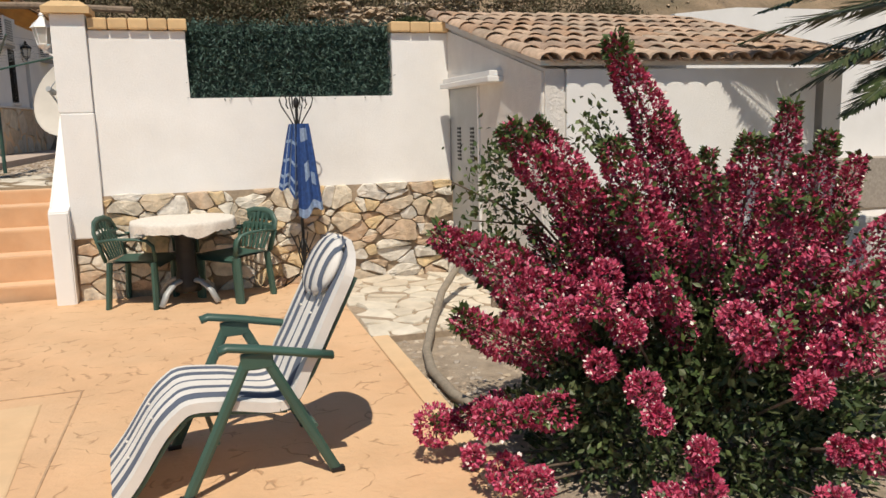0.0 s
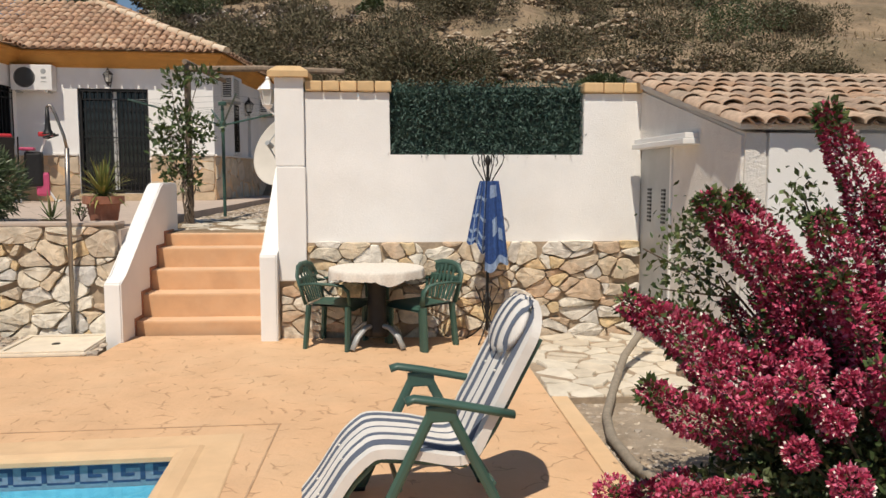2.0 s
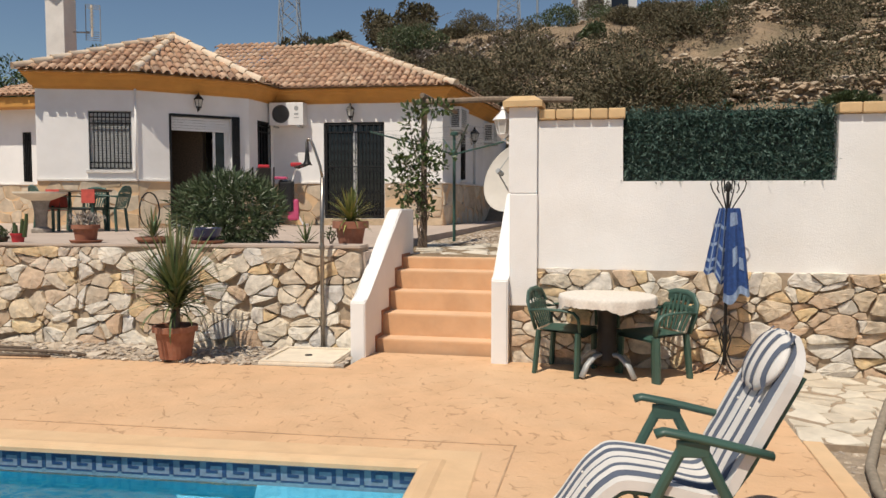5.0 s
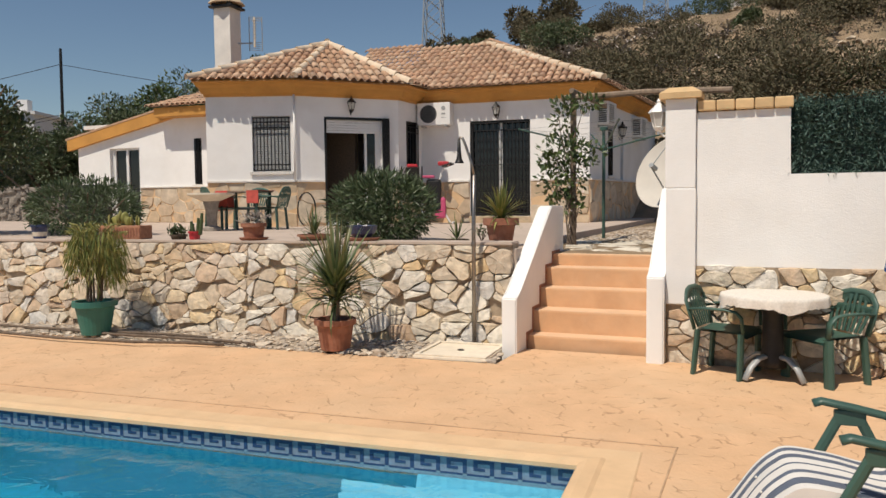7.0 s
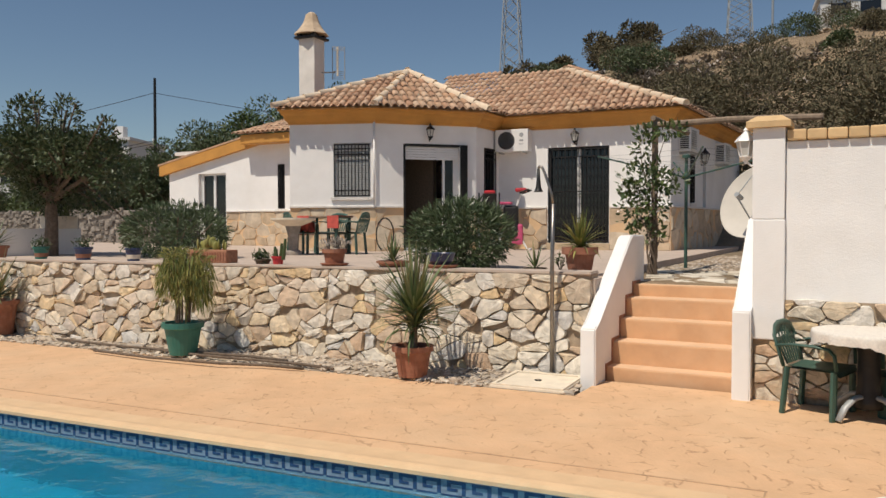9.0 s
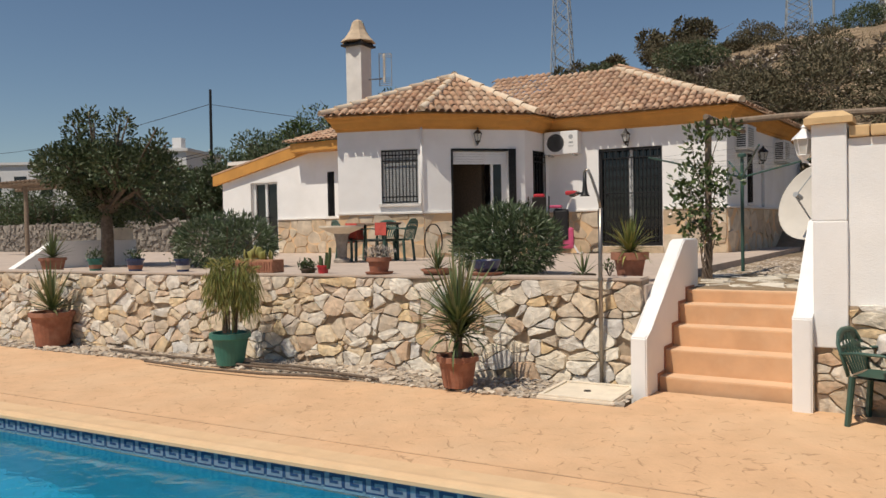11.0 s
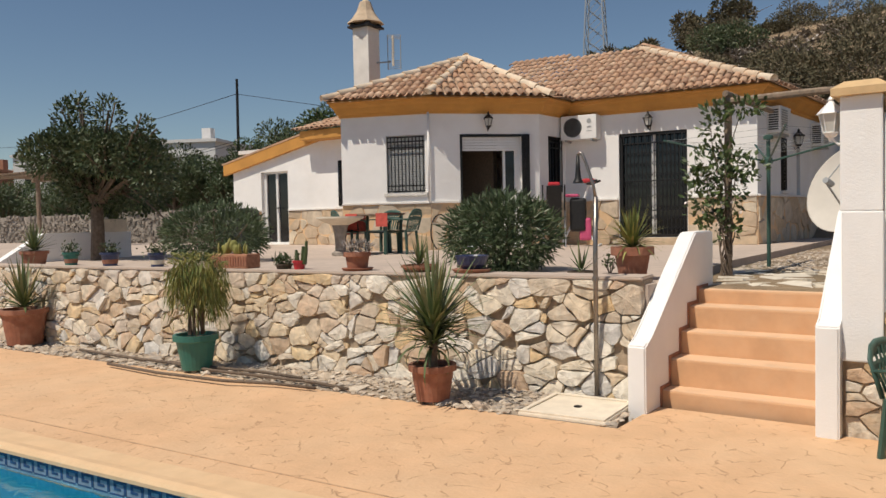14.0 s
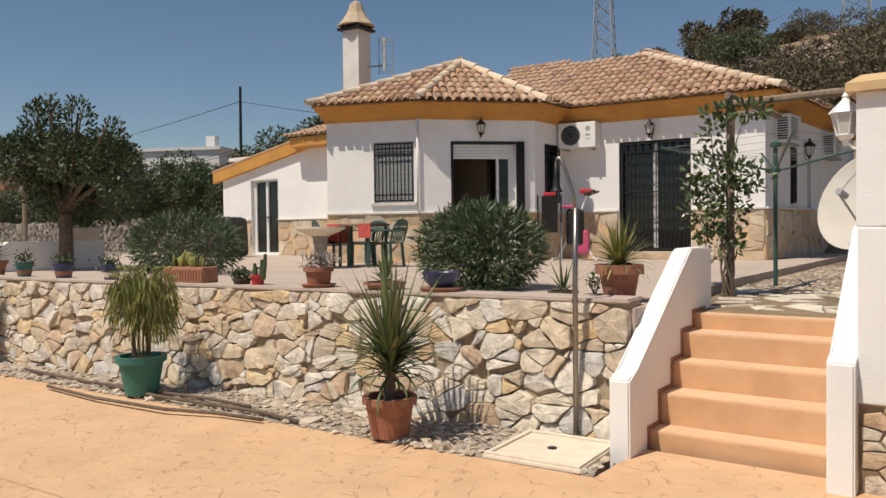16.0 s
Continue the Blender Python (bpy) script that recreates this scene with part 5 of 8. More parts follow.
# coat stand with towels
cs = thing("coat_stand", "black wrought-iron coat stand with scrolled hooks", "coat stand", (2.075, -0.10, 0))
part("pole", sweep(bmesh.new(), [(0, 0, 0.10), (0, 0, 1.60)], 0.014, n=10), M["iron"], cs)
part("finial", lathe(bmesh.new(), [(0.010, 1.60), (0.024, 1.62), (0.028, 1.65), (0.018, 1.685), (0.004, 1.70)], 12), M["iron"], cs, smooth=True)
for k in range(4):
    a = math.pi / 4 + math.pi / 2 * k + 0.3
    c, s = math.cos(a), math.sin(a)
    hook = [(0.01, 1.42), (0.07, 1.52), (0.135, 1.62), (0.155, 1.68), (0.135, 1.715), (0.10, 1.71), (0.085, 1.67), (0.095, 1.635), (0.075, 1.60)]
    part("hook", sweep(bmesh.new(), [(r * c, r * s, z) for r, z in hook], 0.006, n=6), M["iron"], cs, smooth=True)
    foot = [(0.01, 0.46), (0.05, 0.33), (0.02, 0.22), (0.06, 0.12), (0.14, 0.05), (0.21, 0.008)]
    part("foot", sweep(bmesh.new(), [(r * c, r * s, z) for r, z in foot], 0.007, n=6), M["iron"], cs, smooth=True)
    arm = [(0.01, 0.28), (0.08, 0.42), (0.12, 0.50)]
    part("stick_rest", sweep(bmesh.new(), [(r * c, r * s, z) for r, z in arm], 0.005, n=6), M["iron"], cs)


def towel(name, label, at, top_w, bot_w, z0, z1, mat, lean, seed, wave=0.018):
    r2 = np.random.default_rng(seed)
    bm = bmesh.new()
    rows = []
    nz, nx = 22, 18
    ph = r2.random() * 6
    for i in range(nz):
        t = i / (nz - 1)
        w = top_w + (bot_w - top_w) * t ** 0.8
        row = []
        for j in range(nx):
            u = j / (nx - 1) - 0.5
            y = wave * (0.4 + t) * math.sin(u * 14 + ph + t * 0.8) - 0.05 * (1 - abs(u) * 2) * (0.3 + 0.7 * t)
            zz = z1 + (z0 - z1) * t + (0.10 * u * t if lean > 0 else -0.12 * u * t) + 0.03 * math.cos(u * 9 + ph) * t
            row.append((u * w + lean * t, y, zz))
        rows.append(row)
    for off in (0.0, 0.006):
        vv = [[bm.verts.new((x, y + off, z)) for x, y, z in r] for r in rows]
        for a, b in zip(vv, vv[1:]):
            for j in range(nx - 1):
                bm.faces.new((a[j], a[j + 1], b[j + 1], b[j]))
    ob = part(name, bm, mat, None, smooth=True)
    ob.matrix_basis = pose(*at)
    tagged(ob, label, "towel")
    return ob, rows


def towel_band(ob, rows, i0, i1, j0, j1, mat, name, label):
    bm = bmesh.new()
    vv = [[bm.verts.new((rows[i][j][0], rows[i][j][1] - 0.004, rows[i][j][2])) for j in range(j0, j1 + 1)] for i in range(i0, i1 + 1)]
    for a, b in zip(vv, vv[1:]):
        for j in range(len(a) - 1):
            bm.faces.new((a[j], a[j + 1], b[j + 1], b[j]))
    part(name, bm, mat, ob, label, smooth=True)


t1, r1 = towel("towel", "dark blue checked towel hanging on the coat stand", (2.025, -0.17, 0), 0.06, 0.17, 0.88, 1.47, M["towel"], -0.06, 3)
for j in (3, 8, 13):
    towel_band(t1, r1, 0, 21, j, j + 1, M["towelpale"], "check_line", "pale line of the check")
for i in (5, 11, 16, 19):
    towel_band(t1, r1, i, i + 1, 0, 17, M["towelpale"], "check_line", "pale line of the check")
t2, r2_ = towel("towel", "blue beach towel with pale pattern hanging on the coat stand", (2.11, -0.21, 0), 0.10, 0.22, 0.70, 1.47, M["towel"], 0.035, 9, 0.022)
towel_band(t2, r2_, 19, 21, 0, 17, M["towelpale"], "hem", "pale hem band")
towel_band(t2, r2_, 1, 4, 4, 12, M["towelpale"], "motif", "pale round motif")
towel_band(t2, r2_, 9, 13, 6, 10, M["towelpale"], "motif", "pale motif")
towel_band(t2, r2_, 12, 15, 11, 14, M["towelpale"], "motif", "pale motif")

# artificial hedge screen in the gap of the wall
hs = thing("hedge_screen", "dark green artificial hedge screen filling the gap in the wall", "screen")
bm = bmesh.new()
for z in np.arange(1.74, 2.36, 0.06):
    sweep(bm, [(1.18, 0.265, z), (3.015, 0.265, z)], 0.004, n=4)
for x in np.arange(1.21, 3.0, 0.06):
    sweep(bm, [(x, 0.273, 1.70), (x, 0.273, 2.37)], 0.004, n=4)
part("wire_mesh", bm, M["iron"], hs)
part("backing", box(bmesh.new(), 1.195, 3.0, 0.292, 0.298, 1.71, 2.35), M["screen"], hs)
n = 9000
P = np.stack([rng.uniform(1.175, 3.02, n), rng.normal(0.255, 0.035, n), np.minimum(rng.uniform(1.68, 2.42, n), 2.30 + rng.normal(0.05, 0.05, n))], 1)
P[:, 2] = np.maximum(P[:, 2], 1.70 + 0.012 * np.sin(P[:, 0] * 9))
W = rng.normal(size=(n, 3)) * [0.7, 0.5, 0.7] + [0, -0.6, -0.3]
tagged(leaf_cloud("foliage", P, W, 0.05, 0.012, M["screen"], rng, hs), kind="stuff")

# shower
sh = thing("garden_shower", "tall leaning steel garden shower pole with a dark shower head", "shower", (-1.785, 0.28, 0.02))
part("pole", sweep(bmesh.new(), [(0, 0, 0), (0.002, 0.0, 1.2), (0.012, 0, 1.75)], 0.021, n=12), M["steel"], sh, smooth=True)
part("arm", sweep(bmesh.new(), [(0.012, 0, 1.74), (-0.01, -0.0, 1.86), (-0.075, 0, 2.05), (-0.11, 0, 2.13), (-0.135, 0, 2.14), (-0.15, 0, 2.12)], 0.014, n=10), M["steel"], sh, smooth=True)
part("shower_head", lathe(bmesh.new(), [(0.014, 0.0), (0.02, -0.12), (0.028, -0.20), (0.045, -0.235), (0.05, -0.245)], 14, (-0.15, 0, 2.12)), M["iron"], sh, "black shower head", smooth=True)
part("collar", lathe(bmesh.new(), [(0.026, 1.02), (0.028, 1.04), (0.026, 1.06)], 12), M["steel"], sh)
part("base_plate", lathe(bmesh.new(), [(0.07, 0), (0.07, 0.01), (0.035, 0.02)], 20), M["steel"], sh)
tr = thing("shower_tray", "cream stone shower tray set in the gravel", "shower tray", (-1.77, -0.14, -0.055), 3)
bm = box(bmesh.new(), -0.37, 0.37, -0.37, 0.37, 0.01, 0.085, 0.012)
part("tray", bm, M["tray"], tr)
bm = bmesh.new()
for a, b, c, d in ((-0.36, 0.36, -0.36, -0.32), (-0.36, 0.36, 0.32, 0.36), (-0.36, -0.32, -0.319, 0.319), (0.32, 0.36, -0.319, 0.319)):
    box(bm, a, b, c, d, 0.0855, 0.10, 0.004)
part("rim", bm, M["tray"], tr)
part("drain", lathe(bmesh.new(), [(0.035, 0.086), (0.035, 0.092), (0.02, 0.094)], 16), M["iron"], tr)


# ---- pots and plants ----
def pot(parent, r0, r1, h, mat, rim=0.03, at=(0, 0, 0), n=26):
    x, y, z = at
    part("pot", lathe(bmesh.new(), [(r0, 0), (r0 + (r1 - r0) * 0.8, h * 0.8), (r1 * 0.99, h - rim * 1.6), (r1 + rim * 0.5, h - rim * 1.5), (r1 + rim * 0.5, h), (r1 - 0.02, h), (r1 - 0.025, h - 0.05), (0.01, h - 0.05)], n, (x, y, z)), mat, parent, smooth=False)
    part("soil", lathe(bmesh.new(), [(r1 - 0.026, h - 0.06), (r1 - 0.026, h - 0.045), (0.01, h - 0.04)], 18, (x, y, z)), M["soil"], parent)


def blades(name, n, base, length, width, mat, seed, parent, droop=0.35, start=0.02, segs=5, label="", rise=0.9):
    """Sword leaves in a rosette, each a tapering folded blade."""
    r = np.random.default_rng(seed)
    V, F = [], []
    for i in range(n):
        az = i * 2.39996 + r.normal() * 0.25
        el = math.radians(6 + 80 * ((i + 0.5) / n) ** rise)
        L = length * (0.7 + 0.5 * r.random()) * (0.8 + 0.2 * math.sin(el))
        side = np.array([-math.sin(az), math.cos(az), 0])
        hor = np.array([math.cos(az), math.sin(az), 0])
        p = np.array(base, float) + hor * start + np.array([0, 0, 0.06 * (i / n)])
        b0 = len(V)
        e = el
        for k in range(segs + 1):
            t = k / segs
            w = width * (1 - t) ** 0.8 * (0.6 + 0.4 * min(1, t * 4)) * 0.5 + 0.0008
            mid = p + np.array([0, 0, -w * 0.35])
            V += [p - side * w, mid, p + side * w]
            e -= droop * (1.3 - el) / segs * (0.5 + t)
            p = p + (hor * math.cos(e) + np.array([0, 0, math.sin(e)])) * L / segs
        for k in range(segs):
            a = b0 + 3 * k
            F += [(a, a + 1, a + 4, a + 3), (a + 1, a + 2, a + 5, a + 4)]
    return tagged(soup(name, [tuple(v) for v in V], F, mat, parent, label), kind="stuff")


yu = thing("potted_yucca", "spiky yucca in a terracotta pot beside the stone wall", "potted plant", (-2.985, -0.50, 0.03))
pot(yu, 0.145, 0.195, 0.31, M["terracotta"], 0.035)
part("trunk", sweep(bmesh.new(), [(0, 0, 0.25), (0.01, 0, 0.45), (0.03, 0, 0.66)], 0.045, n=10, taper=0.8), M["bark"], yu)
blades("leaves", 110, (0.02, 0, 0.62), 0.66, 0.046, M["yucca"], 4, yu, droop=0.30, rise=1.1)
blades("leaves", 60, (0.02, 0, 0.50), 0.56, 0.042, M["yucca"], 6, yu, droop=1.0)
blades("leaves", 34, (0.01, 0, 0.44), 0.50, 0.040, M["yucca"], 9, yu, droop=2.2, label="older hanging leaves")

gp = thing("potted_shrub", "feathery yellow-green shrub in a green plastic pot", "potted plant", (-6.08, -0.62, 0.03))
pot(gp, 0.155, 0.225, 0.38, M["greenpot"], 0.04)
r_ = np.random.default_rng(12)
bm = bmesh.new()
tips = []
for i in range(16):
    a, rr = r_.random() * 6.28, 0.06 + 0.20 * r_.random()
    tip = Vector((rr * math.cos(a), rr * math.sin(a), 0.86 + 0.36 * r_.random()))
    midp = Vector((tip.x * 0.45, tip.y * 0.45, 0.72))
    sweep(bm, [(0.08 * math.cos(a), 0.08 * math.sin(a), 0.38), midp, tip], 0.012, n=5, taper=0.5)
    tips.append(tip)
part("branchwork", bm, M["bark"], gp)
P, W = [], []
for i in range(4200):
    tp = tips[r_.integers(len(tips))]
    a = r_.random() * 6.28
    rr = 0.11 * math.sqrt(r_.random())
    hang = r_.random() ** 1.4
    P.append((tp.x * (1 + 0.25 * hang) + rr * math.cos(a), tp.y * (1 + 0.25 * hang) + rr * math.sin(a), tp.z - 0.50 * hang * (0.4 + 0.6 * r_.random()) + 0.04))
    W.append((0.35 * math.cos(a) + tp.x * 0.4, 0.35 * math.sin(a) + tp.y * 0.4, -0.9 if hang > 0.08 else 0.3))
tagged(leaf_cloud("foliage", P, W, 0.10, 0.010, M["feather"], r_, gp, droop=0.2), kind="stuff")

ag = thing("potted_agave", "spiky agave in a terracotta pot on the gravel", "potted plant", (-9.75, -0.62, 0.03))
pot(ag, 0.22, 0.29, 0.48, M["terracotta"], 0.04)
blades("leaves", 60, (0, 0, 0.50), 0.66, 0.055, M["yucca"], 8, ag, droop=0.3)

dp = thing("potted_dracaena", "bright green sword-leaved plant in a large terracotta pot", "potted plant", (-1.72, 0.98, TZ))
pot(dp, 0.12, 0.175, 0.31, M["terracotta"], 0.05)
part("saucer", lathe(bmesh.new(), [(0.14, 0), (0.16, 0.03), (0.13, 0.03)], 20), M["terracotta"], dp)
blades("leaves", 90, (0, 0, 0.30), 0.36, 0.034, M["feather"], 21, dp, droop=1.2)

LIP = TZ + 0.07


def lip_y(x):
    return wall_y(x) + 0.17


al = thing("potted_aloe", "small aloe in a low dark bowl on the terrace wall", "potted plant", (-2.26, 1.02, TZ))
pot(al, 0.11, 0.13, 0.07, M["soil"], 0.012)
blades("leaves", 16, (0, 0, 0.06), 0.26, 0.03, M["yucca"], 31, al, droop=0.3)
sm = thing("potted_succulent", "small branching succulent in a shallow dark tray", "potted plant", (-1.96, 1.02, TZ))
pot(sm, 0.09, 0.10, 0.05, M["soil"], 0.01)
r_ = np.random.default_rng(5)
bm = bmesh.new()
for i in range(5):
    a = i * 1.3
    sweep(bm, [(0, 0, 0.03), (0.03 * math.cos(a), 0.03 * math.sin(a), 0.10), (0.05 * math.cos(a), 0.05 * math.sin(a), 0.17 + 0.03 * r_.random())], 0.005, n=5)
part("branchwork", bm, M["bark"], sm)
tagged(leaf_cloud("leaves", r_.normal(size=(60, 3)) * [0.04, 0.04, 0.03] + [0, 0, 0.17], r_.normal(size=(60, 3)), 0.04, 0.02, M["leaf"], r_, sm), kind="stuff")

bw = thing("planter_bowl", "dark blue glazed bowl on a terracotta saucer", "planter", (-3.20, 0.50, LIP))
part("saucer", lathe(bmesh.new(), [(0.17, 0), (0.20, 0.035), (0.17, 0.035)], 22), M["terracotta"], bw)
part("bowl", lathe(bmesh.new(), [(0.09, 0.037), (0.14, 0.08), (0.17, 0.17), (0.15, 0.17), (0.12, 0.12)], 22), M["bluepot"], bw)
fl = thing("potted_aloe", "green spiky succulent in a flat terracotta dish", "potted plant", (-3.80, 0.44, LIP))
pot(fl, 0.15, 0.19, 0.07, M["terracotta"], 0.015)
blades("leaves", 34, (0, 0, 0.06), 0.26, 0.03, M["yucca"], 35, fl, droop=0.2)
tc = thing("potted_cactus", "dry pale plant in a terracotta pot on a saucer", "potted plant", (-4.58, 0.36, LIP))
pot(tc, 0.105, 0.135, 0.20, M["terracotta"], 0.03)
part("saucer", lathe(bmesh.new(), [(0.15, 0), (0.175, 0.03), (0.15, 0.03)], 22), M["terracotta"], tc)
r_ = np.random.default_rng(15)
tagged(leaf_cloud("leaves", r_.normal(size=(220, 3)) * [0.07, 0.07, 0.025] + [0, 0, 0.24], r_.normal(size=(220, 3)) + [0, 0, 0.8], 0.09, 0.012, M["agave"], r_, tc), kind="stuff")
cp = thing("potted_cactus", "small dark cactus in a red plastic pot", "potted plant", (-5.42, 0.32, LIP))
pot(cp, 0.06, 0.075, 0.10, M["redplastic"], 0.015)
bm = bmesh.new()
for dx, dy, h in ((-0.03, 0, 0.16), (0.03, 0.02, 0.20), (0.0, -0.03, 0.13), (0.08, 0.0, 0.26)):
    sweep(bm, [(dx, dy, 0.06), (dx * 1.4, dy, 0.06 + h * 0.6), (dx * 1.5, dy, 0.06 + h)], 0.028, n=8, taper=0.6)
part("cactus_stem", bm, M["leafdark"], cp)
cd = thing("potted_succulent", "dark little succulent in a low brown dish", "potted plant", (-5.66, 0.31, LIP))
pot(cd, 0.08, 0.10, 0.06, M["soil"], 0.012)
tagged(leaf_cloud("leaves", r_.normal(size=(120, 3)) * [0.06, 0.05, 0.03] + [0, 0, 0.09], r_.normal(size=(120, 3)) + [0, 0, 0.6], 0.07, 0.025, M["leafdark"], r_, cd), kind="stuff")
tg = thing("planter_trough", "brick-red trough with a prickly pear on the terrace wall", "planter", (-6.46, 0.26, LIP), 4)
part("trough", box(bmesh.new(), -0.32, 0.32, -0.11, 0.11, 0.0, 0.17, 0.012), M["brick"], tg)
bm = bmesh.new()
for k in range(15):
    box(bm, -0.315 + k * 0.043, -0.315 + k * 0.043 + 0.025, -0.118, -0.109, 0.03, 0.14, 0.003)
part("fluting", bm, M["terracotta"], tg)
for i in range(11):
    bm = bmesh.new()
    bmesh.ops.create_uvsphere(bm, u_segments=10, v_segments=7, radius=1.0)
    a = r_.random() * 3.1
    m4 = Matrix.Translation((-0.2 + 0.042 * i, 0.03 * r_.normal(), 0.20 + 0.10 * r_.random())) @ Matrix.Rotation(a, 4, "Z") @ Matrix.Rotation(r_.normal() * 0.35, 4, "Y") @ Matrix.Diagonal((0.055, 0.016, 0.075, 1))
    bmesh.ops.transform(bm, verts=bm.verts[:], matrix=m4)
    part("pad", bm, M["feather"], tg, smooth=True)
for x, mat, label, w in ((-7.80, "bluepot", "blue and white glazed flowerpot on the terrace wall", 0.105), (-8.73, "bluepot", "dark blue flowerpot with a dry plant on the terrace wall", 0.12), (-9.57, "greenpot", "green flowerpot with a trailing plant on the terrace wall", 0.105)):
    q = thing("flowerpot", label, "flowerpot", (x, lip_y(x) + 0.05, LIP), 0, "flowerpots on the terrace wall")
    pot(q, w * 0.75, w, 0.18, M[mat], 0.02)
    part("glaze_band", lathe(bmesh.new(), [(w * 0.80, 0.03), (w * 0.905, 0.085), (w * 0.90, 0.087), (w * 0.795, 0.032)], 22), M["tray"] if x > -8 else M["terracotta"], q, "contrasting glazed band")
    tagged(leaf_cloud("leaves", r_.normal(size=(160, 3)) * [0.055, 0.055, 0.045] + [0, 0, 0.21], r_.normal(size=(160, 3)) + [0, 0, 0.6], 0.06, 0.02, M["leafdark"], r_, q), kind="stuff")
q = thing("potted_agave", "green agave in a brown pot beside the white parapet", "potted plant", (-11.3, 0.35, TZ))
pot(q, 0.15, 0.20, 0.24, M["terracotta"], 0.03)
blades("leaves", 40, (0, 0, 0.24), 0.42, 0.05, M["yucca"], 44, q, droop=0.35)


def shrub(name, label, at, blobs, n, length, width, mat, seed, stems=8, kind="bush"):
    r = np.random.default_rng(seed)
    q = thing(name, label, kind, at)
    bm = bmesh.new()
    for i in range(stems):
        c, rad = blobs[i % len(blobs)]
        tip = Vector(c) + Vector((r.normal() * rad[0] * 0.5, r.normal() * rad[1] * 0.5, rad[2] * 0.5))
        sweep(bm, [(r.normal() * 0.06, r.normal() * 0.06, 0.0), (tip.x * 0.5, tip.y * 0.5, tip.z * 0.45), tip], 0.02, n=5, taper=0.4)
    part("branchwork", bm, M["bark"], q)
    P, W = clump_points(r, n, blobs)
    tagged(leaf_cloud("foliage", P, W, length, width, mat, r, q), kind="stuff")
    return q


shrub("oleander", "rounded grey-green oleander bush on the terrace", (-3.60, 1.80, TZ), [((0, 0, 0.42), (0.66, 0.55, 0.42)), ((-0.32, -0.1, 0.40), (0.38, 0.40, 0.36)), ((0.34, -0.1, 0.42), (0.40, 0.40, 0.36)), ((0.05, -0.15, 0.58), (0.50, 0.42, 0.30)), ((0.1, -0.3, 0.2), (0.54, 0.3, 0.22))], 6500, 0.12, 0.018, M["oleander"], 51)
shrub("oleander", "dense dark green bush beside the low wall", (-9.35, 2.3, TZ), [((0, 0, 0.45), (1.05, 0.7, 0.48)), ((-0.5, 0, 0.42), (0.6, 0.5, 0.40)), ((0.55, -0.1, 0.40), (0.55, 0.5, 0.38))], 6000, 0.12, 0.020, M["oleander"], 52)

# vine on the pergola post
pg = thing("pergola", "weathered pergola post and crossbeam over the stair head", "pergola")
part("post", sweep(bmesh.new(), [(-1.255, 2.55, 0.91), (-1.25, 2.55, 1.9), (-1.245, 2.55, 2.88)], 0.038, n=8, square=True), M["wood"], pg)
part("beam", sweep(bmesh.new(), [(-1.40, 2.53, 2.83), (-0.3, 2.50, 2.84), (0.75, 2.45, 2.80)], 0.032, 0.036, n=8, square=True), M["wood"], pg)
part("beam", sweep(bmesh.new(), [(-1.25, 2.45, 2.91), (-1.22, 4.6, 2.93)], 0.035, n=8), M["wood"], pg)
pg.matrix_basis = Matrix.Translation((-0.16, 0.58, -0.05)) @ Matrix.Diagonal((1, 1, 1.03, 1))
r_ = np.random.default_rng(77)
vine = thing("climbing_vine", "sparse climbing vine with white flowers on the pergola post", "climbing plant")
bm = bmesh.new()
tips = []
for k in range(9):
    ph, side = k * 0.7, -0.30 + 0.5 * r_.random()
    pts = []
    top = 1.6 + 1.2 * r_.random()
    for t in np.linspace(0, 1, 9):
        z = 0.92 + (top - 0.92) * t
        pts.append((-1.25 + 0.06 * math.cos(ph + t * 7) + side * t ** 2, 2.50 - 0.05 * math.sin(ph + t * 7) - 0.05, z))
    sweep(bm, pts, 0.012, n=5, taper=0.4)
    tips.append(pts[-1])
part("branchwork", bm, M["bark"], vine)
blobs = [((-1.40, 2.45, 2.15), (0.30, 0.22, 0.22)), ((-1.48, 2.45, 1.75), (0.24, 0.2, 0.25)), ((-1.25, 2.45, 1.95), (0.22, 0.2, 0.45)), ((-1.35, 2.45, 1.45), (0.26, 0.2, 0.18)), ((-1.38, 2.45, 2.6), (0.16, 0.15, 0.25)), ((-1.05, 2.45, 2.75), (0.28, 0.15, 0.09)), ((-1.0, 2.45, 2.1), (0.18, 0.14, 0.16)), ((-1.55, 2.42, 2.0), (0.14, 0.12, 0.12))]
P, W = clump_points(r_, 1050, blobs, 0.1)
tagged(leaf_cloud("foliage", P, W, 0.085, 0.042, M["leaf"], r_, vine), kind="stuff")
P, W = clump_points(r_, 70, blobs[:4], 0.6)
tagged(leaf_cloud("blossom", P, W, 0.05, 0.04, M["blossom"], r_, vine), kind="stuff")

vine.matrix_basis = pg.matrix_basis.copy()

